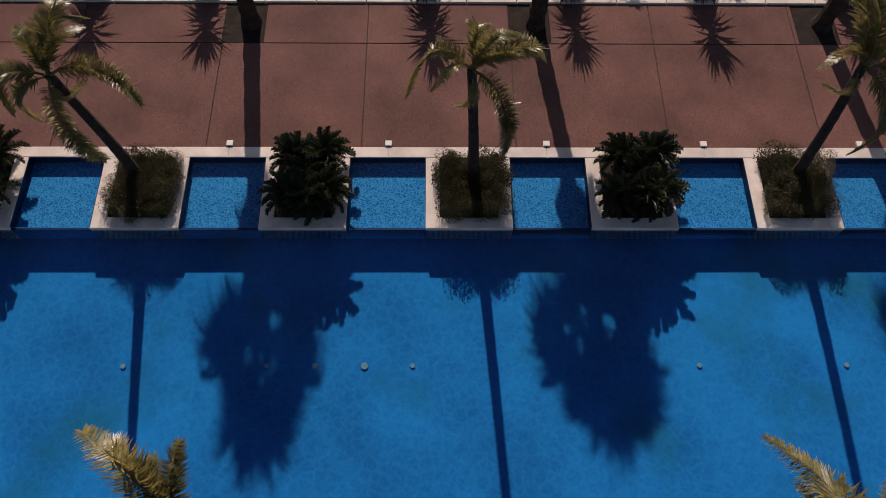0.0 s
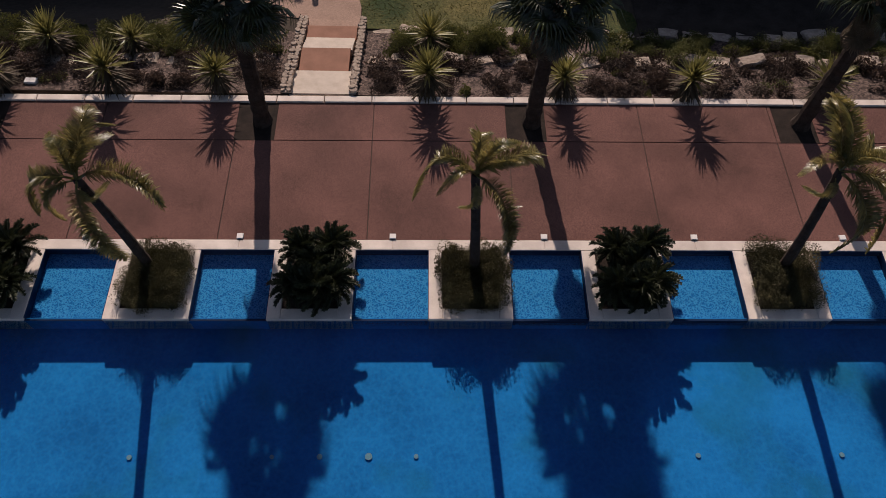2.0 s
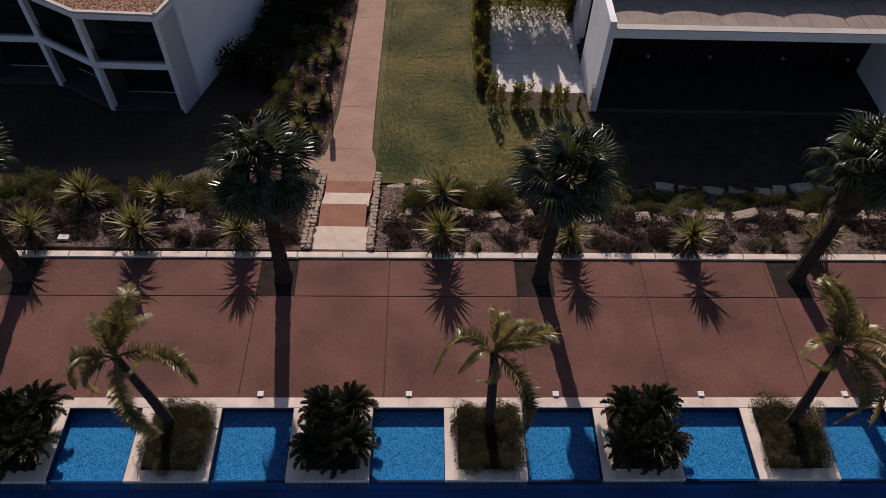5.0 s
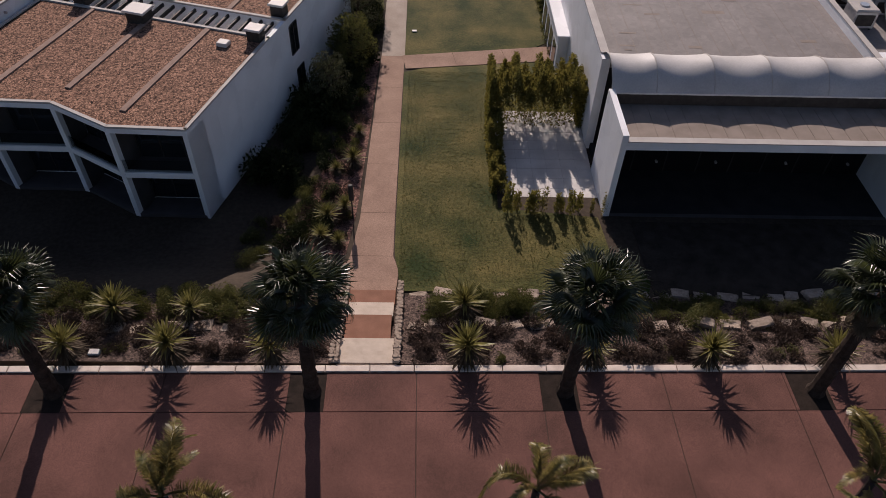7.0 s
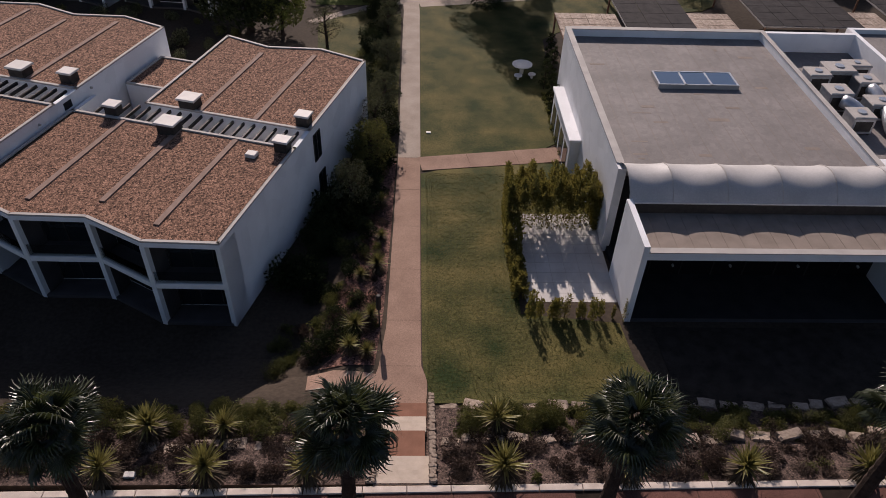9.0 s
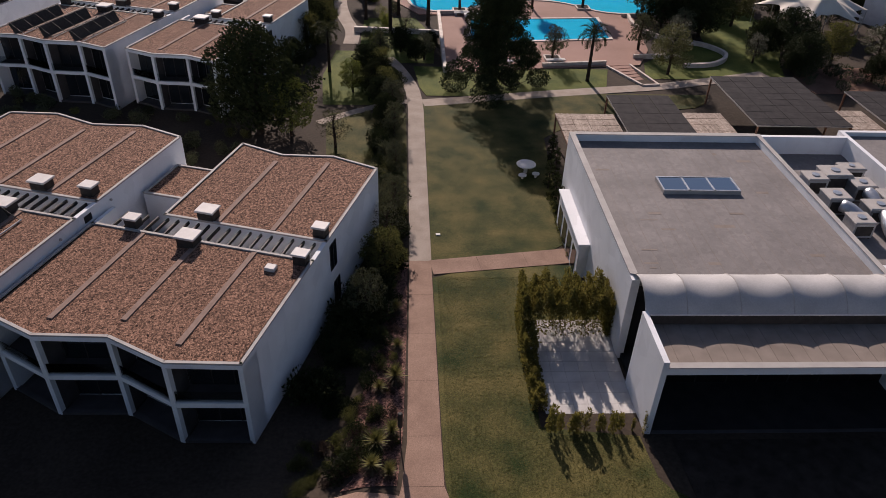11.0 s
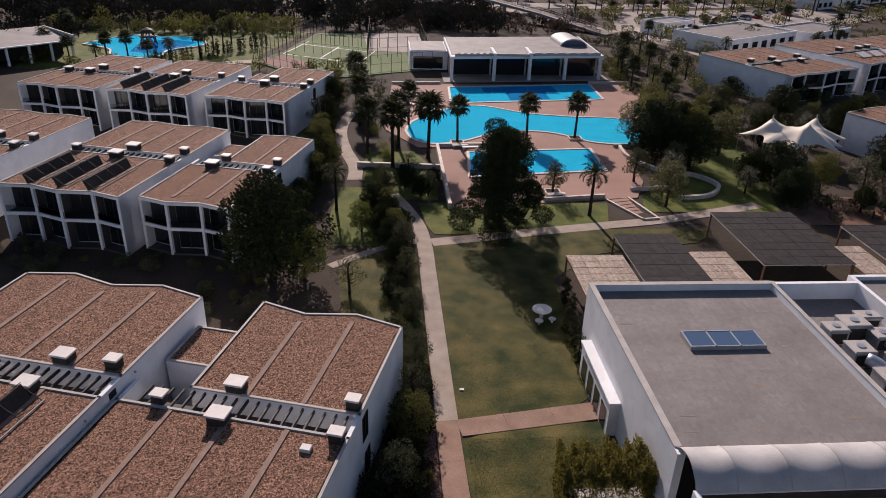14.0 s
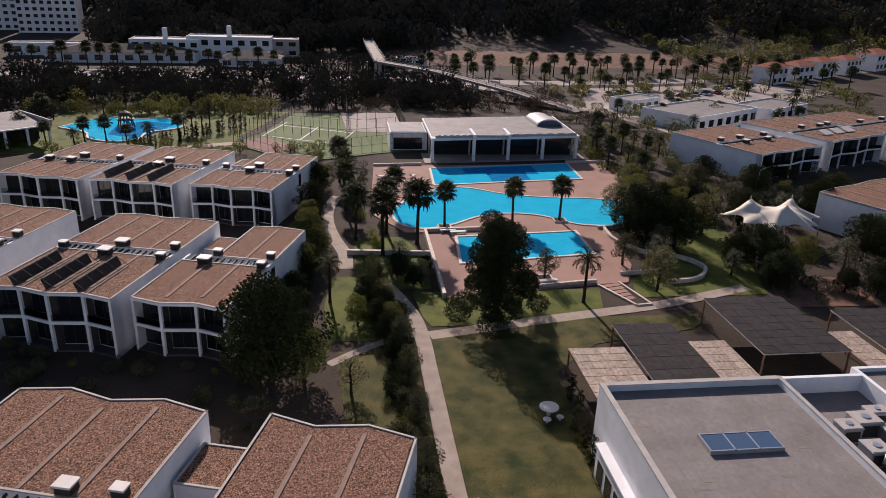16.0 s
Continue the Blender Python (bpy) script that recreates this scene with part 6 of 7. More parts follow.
for i in range(nlow, nhigh + 1):
    c = FIRST + i * PERIOD
    if i % 2 == 0:
        feather_palm(c - (0.35 if i == -2 else 0), ty(c, 13.45), TOPS[i], 23 + i, CROWNS.get(i, ()))
        for k in range(20):
            px, py = c - 0.82 + (k % 4) * 0.55, 12.15 + (k // 4) * 0.46
            shrub("planter", px + r4.uniform(-0.08, 0.08), ty(c, py) + r4.uniform(-0.08, 0.08), r4.uniform(0.6, 0.8), -0.08, k + i)
    else:
        for k, (dx, dy) in enumerate(((-0.55, 13.9), (0.6, 14.0), (-0.65, 12.4), (0.65, 12.5), (0.0, 13.2), (0.1, 12.3))):
            o = part("cycad", CYCADS[k % 2], None, at=Matrix.LocRotScale((c + dx, ty(c, dy), -0.05), Euler((0, 0, k * 1.1 + i)), (1.1 + 0.1 * (k % 2),) * 3))
            tagged(o, "dark cycad with stiff arched leaves in a planter", "cycad", "planter cycads")
for x, y, t, k in ((-3.85, 0.2, (-0.2, 1.0, 7.0), 2), (8.55, -0.5, (0.0, 1.2, 7.0), 5)):
    feather_palm(x, y, t, k, [(96, 60, 1.2), (125, 75, 0.8), (70, 70, 0.9), (250, 20, 0.9), (300, 30, 0.9), (200, 15, 0.8)])
for x, y, s in ((-17.8, 23.0, 0.9), (-13.2, 22.9, 1.35), (-8.7, 22.9, 1.0), (0.08, 23.0, 1.4), (5.75, 22.9, 0.9), (11.1, 23.0, 1.0), (16.8, 23.0, 1.05), (-16.7, 25.3, 1.15), (-13.2, 25.5, 0.9), (0.11, 25.9, 1.1), (22.6, 23.2, 1.0), (-24, 23.1, 1.0), (28, 23.2, 1.0)):
    yucca(x, 22.02 if y < 24 else y - 0.4, (0.8 + 0.25 * s) if y < 24 else s, int(abs(x) * 7), True, 1.1 if y < 24 else 0.9)
for k in range(150):
    x = r4.uniform(-34, 36)
    y = r4.uniform(22.1, 26.9)
    if -6.6 < x < -2.5:
        continue
    upper = y > 25.0
    kind = ("green" if r4.random() < 0.8 else "low") if upper else ("dry" if r4.random() < 0.6 else "low")
    shrub(kind, x, y, r4.uniform(0.55, 1.0) * (1.0 if upper else 0.72), None, k)
for k in range(60):
    shrub("green", r4.uniform(-32, -6.8) if k < 28 else r4.uniform(-2.3, 6), r4.uniform(25.2, 26.9), r4.uniform(0.6, 0.95), None, k)

# ground cover joined over the bed
for mat, kind, count, ya, yb in ((BUSH, "low", 300, 24.9, 27.1), (BUSHB, "dry", 300, 22.2, 25.6)):
    m = M()
    for k in range(count):
        x = r4.uniform(-30, -6.7) if k % 2 else r4.uniform(-2.4, 28)
        y = r4.uniform(ya, yb)
        f = r4.uniform(0.5, 0.9)
        m.merge(SHRUBS[kind][k % 3][0], Matrix.LocRotScale((x, y, land(x, y)), Euler((0, 0, k)), (f, f, f * r4.uniform(0.6, 0.9))))
    solid("ground_cover", m, mat, "dense low ground cover over the planting bed", "plants", "stuff")

# hedge round the patio
hedge = thing("hedge", (0, 0, 0), "clipped yellow-green hedge round the patio", "hedge")
for k, (x0, x1, y0, y1, zt) in enumerate(((2.25, 3.0, 36.0, 40.6, -1.2), (2.2, 3.1, 40.6, 43.0, -0.5), (2.4, 8.6, 43.0, 45.8, 1.25))):
    m = M()
    vol = int((x1 - x0 + 0.4) * (y1 - y0 + 0.4) * (700 if k < 2 else 1400))
    for _ in range(vol):
        side = r4.random()
        px, py, pz = r4.uniform(x0, x1), r4.uniform(y0, y1), r4.uniform(-2.6, zt)
        if side < 0.5:
            pz = zt - r4.random() ** 2 * (0.3 if k < 2 else 1.6)
        elif side < 0.8:
            px = r4.choice((x0, x1)) + r4.uniform(-0.1, 0.1)
        pz += 0.18 * math.sin(px * 5) * math.sin(py * 4.1)
        if k == 2:
            pz += (pz + 2.6) * (0.14 * math.sin(px * 3.3 + 1) + 0.12 * math.sin(px * 8.1))
        a = Vector((r4.gauss(0, 0.5), r4.gauss(0, 0.5), r4.uniform(0.2, 1.2))).normalized()
        b = a.orthogonal().normalized()
        s = r4.uniform(0.12, 0.26)
        p = Vector((px, py, pz))
        m.add([p, p + a * s * 0.5 - b * s * 0.25, p + a * s, p + a * s * 0.5 + b * s * 0.25], [(0, 1, 2, 3)])
    part("foliage", m, HEDGE, hedge)


def upright_mesh(seed):
    r = random.Random(seed)
    m = M()
    m.tube([(0, 0, -0.1), (0, 0, 1.0)], 0.03, 5)
    for k in range(5):
        leaf_cloud(m, (r.uniform(-0.1, 0.1), r.uniform(-0.1, 0.1), 0.35 + k * 0.33), (0.26 - 0.02 * k, 0.26 - 0.02 * k, 0.3), 70, 0.2, r, shell=0.2, spike=0.8)
    return m.mesh("upright_shrub", HEDGE)


UPRIGHT = [upright_mesh(k) for k in range(4)]
for k in range(11):
    x = 3.0 + k * 0.56 + r4.uniform(-0.28, 0.28)
    s = r4.uniform(0.45, 1.05)
    o = part("upright_shrub", UPRIGHT[k % 4], None, at=Matrix.LocRotScale((x, 34.35 + r4.uniform(-0.15, 0.15), land(x, 34.3)), Euler((0, 0, k)), (s * 1.05, s * 1.05, s * 1.15)))
    tagged(o, "slender upright shrub at the patio edge", "shrub", "patio shrubs")

lantern = thing("garden_lamp", (-6.1, 33.4, land(-6.1, 33.4)), "slim dark garden lamp post beside the path", "lamp")
part("post", M().tube([(0, 0, -0.1), (0, 0, 1.6)], 0.04, 8), BEAM, lantern)
part("lamp_head", M().tube([(0, 0, 1.5), (0, 0, 1.58), (0, 0, 2.6), (0, 0, 2.66)], [0.08, 0.15, 0.15, 0.1], 12), BEAM, lantern)

# ---- trees ----


def tree_meshes(seed, h, crown_r, crown_h, mat, count, size, trunk_r=0.2, clumps=26, flat=1.0, base=0.35, puff=1.0, cone=False):
    """Trunk with limbs, and a crown of leaf clumps at their ends."""
    r = random.Random(seed)
    t = M()
    t.tube([(0, 0, -0.3), (0.1, 0.05, h * base), (0.05, -0.1, h * 0.7), (0, 0, h * 0.9)], [trunk_r * 1.25, trunk_r, trunk_r * 0.6, trunk_r * 0.2], 8)
    c = M()
    for k in range(clumps):
        f = (k + 0.5) / clumps
        zz = h - crown_h + crown_h * f
        w = crown_r * (math.sin(math.pi * (0.18 + 0.76 * f)) ** 0.7) * flat
        if cone:
            w = crown_r * (1.1 - 0.78 * f) * r.uniform(0.45, 1.3)
        a = k * 2.39996 + r.uniform(-0.4, 0.4)
        q = w * r.uniform(0.45, 0.95)
        p = (math.cos(a) * q, math.sin(a) * q, zz + r.uniform(-0.3, 0.3))
        t.tube([(0.05, 0, max(h * base * 0.8, zz - crown_h * 0.22)), (p[0] * 0.5, p[1] * 0.5, zz - 0.15 * crown_h * 0.5), p], [trunk_r * 0.35, trunk_r * 0.2, 0.02], 5, False)
        if cone:
            w *= 1 + 0.3 * math.sin(2 * a + seed + 3 * f)
            p = (p[0] * w / max(q, 0.5) * 0.8, p[1] * w / max(q, 0.5) * 0.8, max(1.3, p[2] + r.uniform(-0.7, 0.7)))
        rr = crown_r * (r.uniform(0.2, 0.4) if cone else r.uniform(0.26, 0.42)) * puff
        leaf_cloud(c, p, (rr, rr, rr * 0.72), count // clumps, size, r, shell=0.5, spike=0.5)
    return t.mesh("trunk", BARK), c.mesh("crown", mat)


KINDS = {
    "pine": ("dark stone pine with a broken irregular crown", [tree_meshes(k, 12.2, 4.9, 11.2, PINE, 72000, 0.22, 0.32, 58, base=0.2, puff=1.05, cone=True) for k in range(2)]),
    "round": ("round-headed broadleaf garden tree", [tree_meshes(10 + k, 6, 2.7, 4.4, BUSH, 5200, 0.22, 0.18, 26) for k in range(3)]),
    "olive": ("grey-green olive tree with an open crown", [tree_meshes(20 + k, 4.6, 1.9, 3.2, OLIVE, 2600, 0.18, 0.16, 20) for k in range(3)]),
    "dark": ("dark dense evergreen garden tree", [tree_meshes(30 + k, 8, 3.8, 6.4, PINE, 12000, 0.29, 0.25, 36) for k in range(3)]),
    "cypress": ("slim upright dark conifer", [tree_meshes(40 + k, 7, 1.1, 6.4, PINE, 2400, 0.22, 0.12, 22, base=0.1) for k in range(2)]),
    "lime": ("yellow-green leafy garden tree", [tree_meshes(50 + k, 5.5, 2.4, 4.2, LIME, 3600, 0.26, 0.15, 22) for k in range(2)]),
}


def tree(kind, x, y, s=1.0, seed=0, z=None, label=""):
    lab, ms = KINDS[kind]
    tm, cm = ms[seed % len(ms)]
    o = thing("tree", Matrix.LocRotScale((x, y, land(x, y) if z is None else z), Euler((0, 0, seed * 2.1)), (s, s, s)), label or lab, "tree", kind + " trees")
    part("trunk", tm, BARK, o)
    part("crown", cm, None, o)
    return o


def far_palm_meshes(seed, h, fan):
    r = random.Random(seed)
    t = ringed_trunk((r.uniform(-0.2, 0.2), r.uniform(-0.2, 0.2), h), 0.26, 0.18, seed, 7, 0.03)
    c = M()
    leaf = fan_leaf(seed, 1.3, 11) if fan else feather_leaf(seed, 2.6, 1.1, 12, 0.55)
    for k in range(34 if fan else 22):
        az, up = k * 2.39996, 1.3 - 2.2 * k / (34 if fan else 22)
        c.merge(leaf, aim(az, up, (0, 0, h), r.uniform(1.0, 1.25)))
    return t.mesh("trunk", BARK), c.mesh("crown", FARPALM)


FARPALMS = {True: [far_palm_meshes(k, 7.0, True) for k in range(3)], False: [far_palm_meshes(10 + k, 6.5, False) for k in range(3)]}


def far_palm(x, y, h, fan=True, seed=0, group="garden palms", z=None):
    tm, cm = FARPALMS[fan][seed % 3]
    s = h / (7.0 if fan else 6.5)
    o = thing("palm_tree", Matrix.LocRotScale((x, y, land(x, y) if z is None else z), Euler((0, 0, seed * 1.9)), (max(s, 0.75), max(s, 0.75), s)), "fan palm in the resort garden" if fan else "date palm with arched fronds", "palm tree", group)
    part("trunk", tm, BARK, o)
    part("crown", cm, FAN, o)


CLUMPS = []
for k in range(4):
    m = M()
    leaf_cloud(m, (0, 0, 0.55), (1, 1, 0.6), 230, 0.23, random.Random(90 + k), shell=0.7, spike=0.3)
    CLUMPS.append(m)


def wood(rows, mat, label):
    """A far wood: crowns as clumps of leaves, with short trunks below."""
    m = M()
    for x, y, s in rows:
        m.merge(CLUMPS[r4.randrange(4)], Matrix.LocRotScale((x, y, land(x, y) + s * 0.35), Euler((0, 0, r4.uniform(0, 6))), (s, s, s * r4.uniform(0.9, 1.4))))
        m.tube([(x, y, land(x, y) - 0.3), (x, y, land(x, y) + s)], 0.08 * s, 5, False)
    solid("woodland", m, mat, label, "trees", "stuff")


tree("pine", 5.2, 91.6, 1.06, 0)
tree("dark", -22.0, 78.4, 1.38, 1, None, "tall dark evergreen tree beside the apartment block")
tree("lime", -18.6, 78.0, 1.1, 0)
tree("dark", 35, 119, 1.15, 0, None, "large dark tree beside the resort pool")
tree("dark", 40, 115, 1.0, 1)
tree("round", 34.5, 128, 1.2, 2)
tree("olive", 14.8, 103.1, 1.0, 1)
for x, y, s in ((30, 98.3, 1.3), (28.5, 108, 1.1), (33, 106, 1.2), (47.5, 121, 1.5), (46, 128, 1.3), (36, 112, 1.1), (40, 135, 1.4), (44, 146, 1.3)):
    tree("olive" if s < 1.3 else "round", x, y, s if s < 1.3 else s * 0.8, int(x))
for k, (x, y, s) in enumerate(((50, 106, 1.0), (56, 104, 1.1), (62, 103, 1.0), (69, 108, 1.1), (74, 112, 1.2), (54, 110, 0.8), (49, 99, 0.8), (70, 98, 1.1), (78, 104, 1.2), (62, 95, 0.7), (84, 112, 1.3), (58, 128, 1.0), (50, 134, 1.0), (54, 145, 1.1), (60, 152, 1.2), (66, 158, 1.0), (72, 150, 1.1), (64, 140, 1.0), (70, 134, 1.0), (76, 142, 1.0), (52, 160, 1.0), (80, 156, 0.9), (86, 158, 0.8))):
    tree(("dark", "round", "olive")[k % 3], x, y, s * (1.0 if k % 3 < 2 else 1.5) * (0.62 if y > 120 else 0.85), k)
GROVE = [(-2.6, 118.6, 8.5), (-8.4, 114.1, 8.5), (-7.3, 123.7, 7.5), (-12.5, 121, 7.5), (-14.2, 137, 7.5), (-5.2, 136.5, 6.5), (-15.5, 156, 7.5), (2.9, 126.2, 6.6), (15.5, 128.5, 6.5), (24.4, 129.3, 6.6), (-14.5, 147, 7)]
for k, (x, y, h) in enumerate(GROVE):
    far_palm(x, y, h, True, k)
far_palm(18.2, 95.3, 6.2, False, 1)
far_palm(-16.2, 97.5, 5.5, False, 2)
for k, (x, y) in enumerate(((46, 150), (50, 155), (46, 165), (52, 168), (58, 172), (55, 180), (60, 185), (48, 182), (47, 176), (64, 178), (50, 188), (53, 195))):
    far_palm(x, y, 4.4 + k % 3, k % 3 > 0, k)
for k in range(26):
    x, y = r4.uniform(-20, -8), r4.uniform(100, 172)
    if abs(x + 15.8) < 2.6:
        x += 5 if k % 2 else -4
    if y > 126 and x > -10:
        x -= 4
    shrub(("lime", "olive", "green")[k % 3], x, y, r4.uniform(0.6, 1.1), None, k)
for k in range(26):
    y = r4.uniform(56, 104)
    x = -6.6 - abs(r4.gauss(0, 2.2)) - (0.15 * max(0, y - 86))
    if y < 84 and y > 62 and x < -9.5 and k % 3:
        x = r4.uniform(-9, -6.6)
    shrub(("olive", "green", "dark", "green")[k % 4], x, y, r4.uniform(0.55, 1.1), None, k)
for k in range(34):
    y = r4.uniform(57, 98)
    shrub(("olive", "dark", "green")[k % 3], r4.uniform(-9.2, -6.7) - 0.12 * max(0, y - 86), y, r4.uniform(0.75, 1.2) * (0.6 if k % 3 == 1 else 1), None, k)
for k, (x, y, kd, s) in enumerate(((-8.5, 88.6, "round", 0.6), (-12.6, 90.5, "lime", 0.7), (-9.2, 95.5, "round", 0.65), (-7.6, 84, "olive", 0.9), (-7.2, 78, "olive", 0.8), (-13.5, 75, "olive", 0.9), (-7.0, 70, "olive", 0.7), (-6.9, 61.5, "olive", 0.8), (-20, 105, "round", 0.9), (-18.5, 112, "round", 0.9), (-20, 121, "round", 0.9), (-6, 110, "olive", 0.8), (-3.5, 102.5, "olive", 0.8), (-9.5, 101, "olive", 1.0))):
    tree(kd, x, y, s, k)
for k in range(22):
    shrub(("low", "dry", "green")[k % 3], r4.uniform(-12.5, -6.6), r4.uniform(30.3, 35), r4.uniform(0.6, 1.0), None, k)
wood([(r4.uniform(-62, -18), r4.uniform(158, 186), r4.uniform(0.8, 1.7)) for k in range(60)] + [(r4.uniform(-110, -36), r4.uniform(226, 246), r4.uniform(1.2, 3)) for k in range(70)] + [(r4.uniform(44, 66), r4.uniform(130, 200), r4.uniform(0.8, 2)) for k in range(70)], BUSH, "low shrubs about the courts and lawns")
# dark planting between the first block and the path
for k in range(60):
    y = r4.uniform(37.5, 62)
    wall_x = -14.6 + (y - 34.6) * 0.287
    x = r4.uniform(wall_x + 0.6, min(wall_x + 3.4, -6.6))
    shrub(("dark", "green", "dark")[k % 3], x, y, r4.uniform(0.6, 1.1), None, k)
for k, (x, y, s) in enumerate(((-8.8, 46, 0.9), (-7.6, 51.5, 0.85), (-7.4, 56, 0.9))):
    tree("round" if k % 2 else "olive", x, y, s * (0.85 if k % 2 else 1.0), k)
strip = [(30.3, -9.4, -6.25), (34, -9.2, -5.95), (44, -7.6, -5.75), (53.5, -6.6, -5.7)]
solid("gravel_bed", M().sections(refine(strip, 0.8), up(0.035), 0, 6), BEDRED, "reddish gravel bed beside the garden path", "bed")
for k, (x, y) in enumerate(((-7.5, 37.9), (-6.6, 34.0), (-7.5, 33.0), (-6.7, 31.0), (-7.7, 31.4), (-6.5, 38.8), (-6.4, 42.2), (-6.6, 46.5))):
    yucca(x, y, 0.62 + 0.14 * (k % 3), 300 + k, False)
for k in range(40):
    y = r4.uniform(31.5, 50)
    shrub(("green", "dark")[k % 2], r4.uniform(-10.5, -7.3) + max(0, y - 42) * 0.12, y, r4.uniform(0.4, 0.65), None, k)
for k in range(34):
    y = r4.uniform(30.6, 46)
    x = -6.3 - r4.random() * (2.6 if y < 38 else 1.4)
    shrub(("dry", "low", "dry")[k % 3], x, y, r4.uniform(0.4, 0.8), None, k)
for k, (x, y) in enumerate(((8.2, 66.5), (8.5, 64.0), (8.3, 61.8), (9.3, 69), (9.4, 72.0))):
    tree("cypress", x, y, 0.45, k)
for k in range(14):
    shrub("low", 8.15 + r4.uniform(-0.1, 0.15), 54.8 + k * 0.8, r4.uniform(0.5, 0.8), None, k)
for k, (x, y, f) in enumerate(((-9.0, 86.2, 0.42), (-8.3, 81.6, 0.4), (-10.2, 89.6, 0.48), (-11.2, 96, 0.5), (-7.6, 90.6, 0.36), (-9.2, 93.6, 0.42), (-6.8, 105.5, 0.42), (-4.6, 102, 0.36), (-2.6, 105.8, 0.36), (-20.2, 106.5, 0.6), (-20.8, 98, 0.5), (-19.8, 126, 0.6))):
    tree("dark", x, y, f, k, None, "dark rounded evergreen beside the winding path")
for k, (x, y, f) in enumerate(((44.0, 103.4, 0.6), (46.6, 107.2, 0.62), (51.6, 103.6, 0.55), (48.2, 100.0, 0.5), (68.4, 100.6, 0.55), (58.0, 96.6, 0.45), (76.0, 106.0, 0.75), (44.5, 131.0, 0.75), (34.2, 123.2, 0.8), (52.0, 134.0, 0.7), (38.0, 121.5, 0.9), (57.4, 126.0, 0.8), (66.0, 127.0, 0.85), (74.0, 128.0, 0.9), (81.0, 134.0, 0.9), (70.0, 144.0, 0.8), (61.0, 150.0, 0.7))):
    tree("dark" if k % 4 else "olive", x, y, f if k % 4 else f * 1.5, k, None, "broad dark tree in the garden beyond the lawn")
for k in range(26):
    t = k / 25
    x, y = -62 + t * 21 + r4.uniform(-0.6, 0.6), 181 + t * 28 + r4.uniform(-0.8, 0.8)
    tree("cypress", x - 1.5, y + 1.5, r4.uniform(0.42, 0.62), k)
wood([(r4.uniform(44, 96), r4.uniform(124, 232), r4.uniform(0.7, 1.8)) for k in range(230)] + [(r4.uniform(48, 92), r4.uniform(92, 116), r4.uniform(0.6, 1.5)) for k in range(70)] + [(r4.uniform(-24, -9), r4.uniform(150, 176), r4.uniform(0.6, 1.3)) for k in range(18)], OLIVE, "mixed garden shrubs beyond the resort pools")
wood([(r4.uniform(-8, 60), r4.uniform(238, 280), r4.uniform(1.0, 2.2)) for k in range(150)], BUSHB, "brownish scrub behind the restaurant")
# planting in front of the second and third rows of blocks
for k in range(70):
    t = r4.random()
    x = -60 + t * 38
    y = 79.5 - (x + 27) * 0.287 + r4.uniform(-11, 1.5) if k < 48 else 122 - (x + 27) * 0.287 * 0.6 + r4.uniform(-8, 2)
    shrub(("olive", "olive", "green")[k % 3], x, y, r4.uniform(0.6, 1.0), None, k)
for k, (x, y) in enumerate(((-20.5, 112), (-20.5, 128), (-20.5, 134), (-13.2, 141), (-20, 147), (-19, 153))):
    tree("round" if k % 2 else "dark", x, y, 0.75, k)

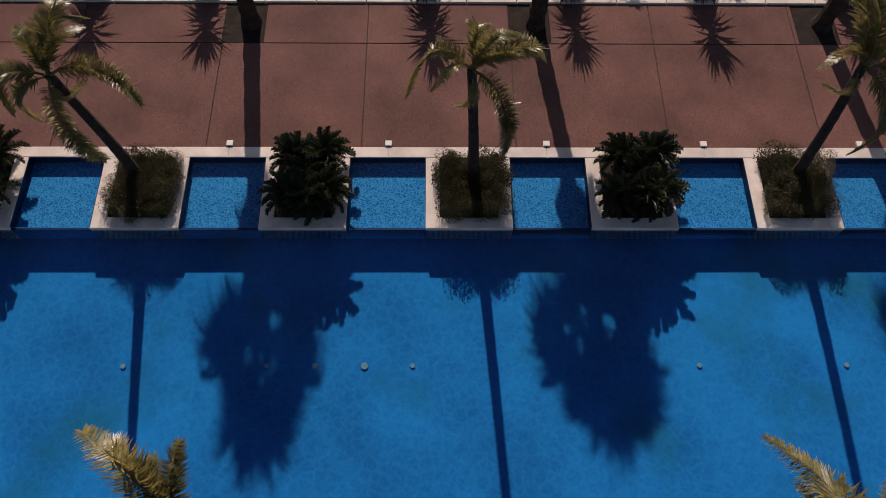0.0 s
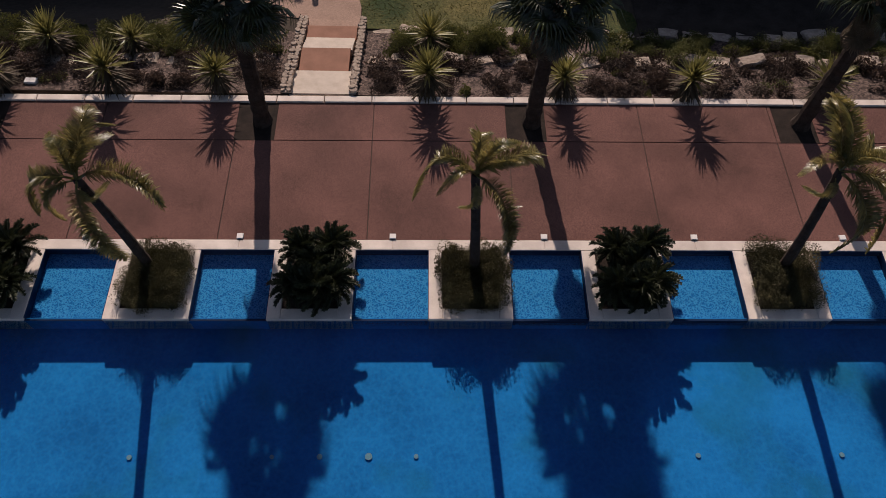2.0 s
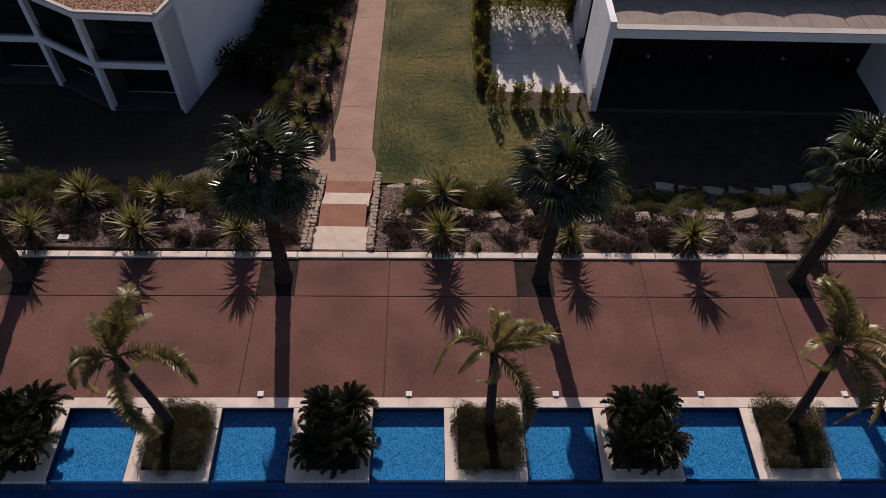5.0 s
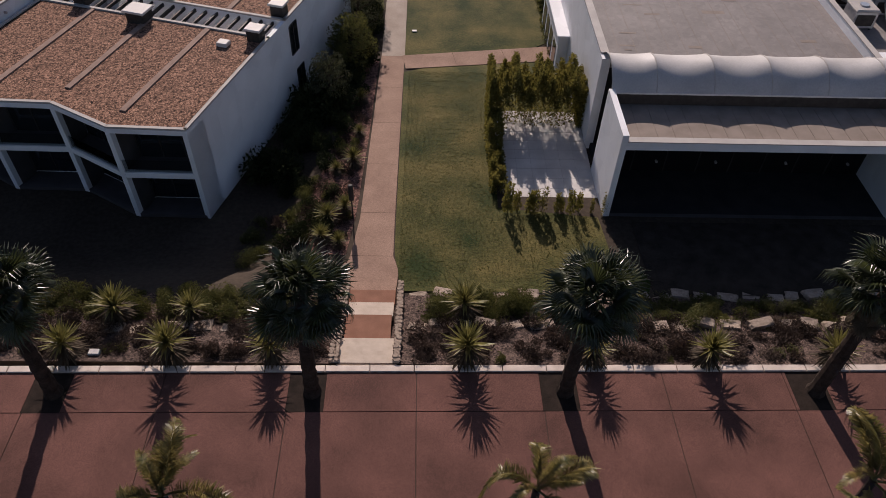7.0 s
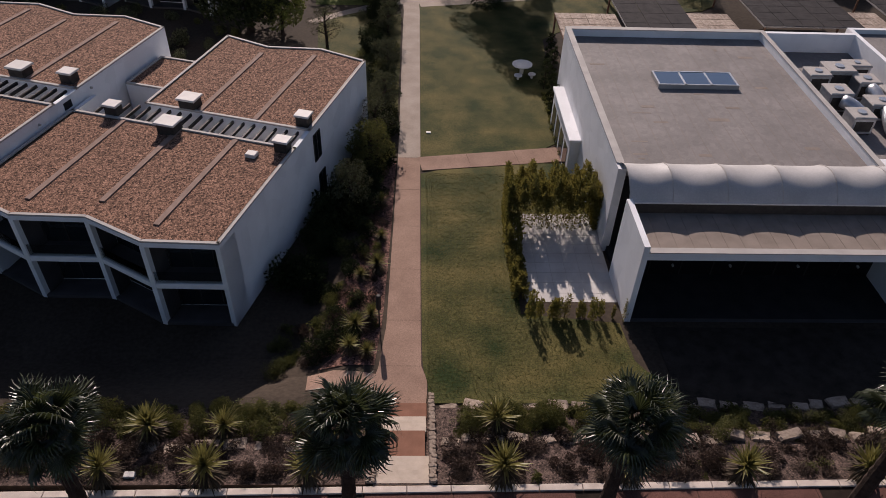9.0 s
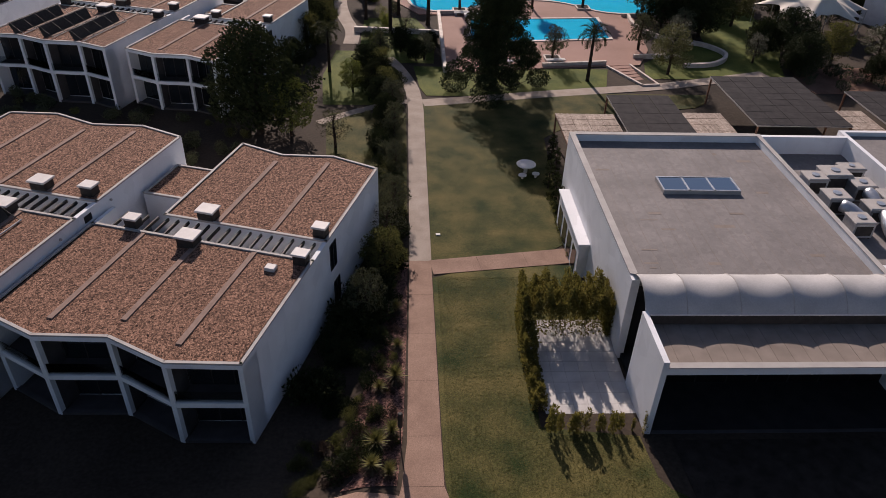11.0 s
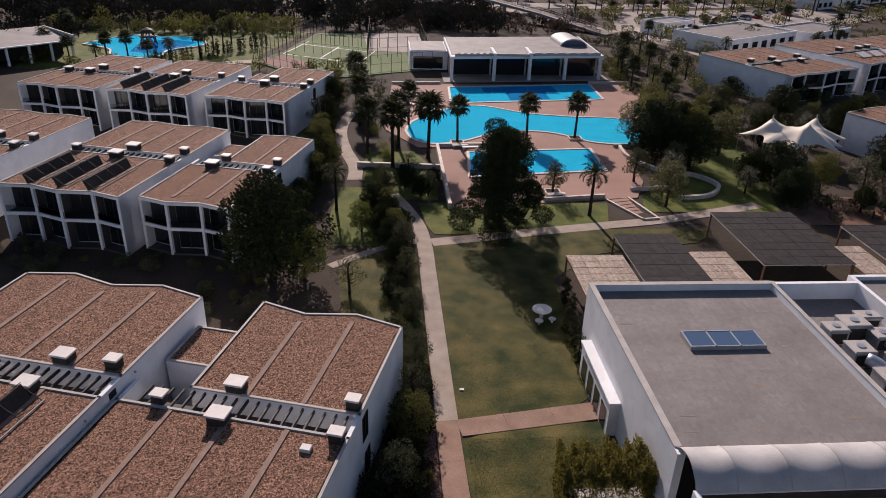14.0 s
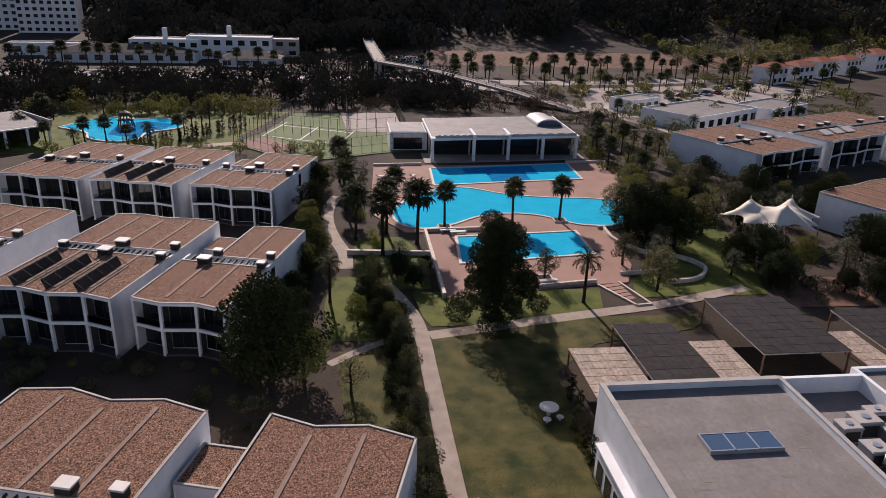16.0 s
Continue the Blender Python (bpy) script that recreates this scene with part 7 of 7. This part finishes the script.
# ---- distant planting ----
for k in range(64):
    t = k / 64
    x = 18 + t * 190 + r4.uniform(-3, 3)
    y = (292, 322, 330)[k % 3] + 0.09 * max(0, x - 70) + r4.uniform(-5, 5)
    far_palm(x, y, r4.uniform(6, 8.5), k % 4 != 0, k, "roadside palms")
for k in range(16):
    far_palm(-150 + k * 7 + r4.uniform(-2, 2), 330 + r4.uniform(-4, 4), r4.uniform(6, 9), True, k, "roadside palms")
for k in range(20):
    a = r4.uniform(0, math.tau)
    far_palm(-75 + 22 * math.cos(a) + r4.uniform(-3, 3), 208 + 24 * math.sin(a) + r4.uniform(-3, 3), r4.uniform(4, 6), k % 2 > 0, k, "splash pool palms")
for k in range(30):
    x, y = r4.uniform(60, 175), r4.uniform(200, 290)
    far_palm(x, y, r4.uniform(4, 6), k % 2 > 0, k, "car park palms")
belt = [(r4.uniform(-190, 30), r4.uniform(238, 300), r4.uniform(2.5, 5)) for k in range(260)] + [(r4.uniform(-40, 12), r4.uniform(326, 345), r4.uniform(3, 5)) for k in range(24)]
wood(belt, WOODS, "dark trees and scrub between resort and road")
wood([(r4.uniform(-140, 30), r4.uniform(384, 460), r4.uniform(5, 9)) for k in range(200)], WOODS, "dark pine wood behind the villas")
hillw = []
for k in range(1900):
    x, y = r4.uniform(-480, 1000), 425 + 435 * r4.random() ** 1.4
    if (25 < x < 300 and y < 440) or (-250 < x < -140 and y < 480):
        continue
    hillw.append((x, y, r4.uniform(8, 15)))
wood(hillw, WOODS, "dark wooded hillside")
wood([(r4.uniform(-95, -45), r4.choice((182, 234)) + r4.uniform(-3, 8), r4.uniform(0.7, 1.6)) for k in range(50)], BUSH, "shrubs round the splash pool lawn")
wood([(r4.uniform(150, 520), r4.uniform(360, 520), r4.uniform(3, 6)) for k in range(220)], BUSH, "trees among the far houses")
wood([(r4.uniform(62, 200), r4.uniform(185, 330), r4.uniform(1.5, 3)) for k in range(130)], BUSH, "shrubs round the car park")
wood([(r4.uniform(-150, -96), r4.uniform(70, 260), r4.uniform(2.5, 5)) for k in range(90)] + [(r4.uniform(85, 160), r4.uniform(60, 150), r4.uniform(2.5, 5)) for k in range(70)], WOODS, "dark trees at the edge of the resort")

for kind, m in FARSHRUBS.items():
    solid("shrubbery", m, SHRUBS[kind][0][2], SHRUB_LABEL[kind].replace("in the gravel bed", "planting") + " in groups", "shrubs", "stuff")
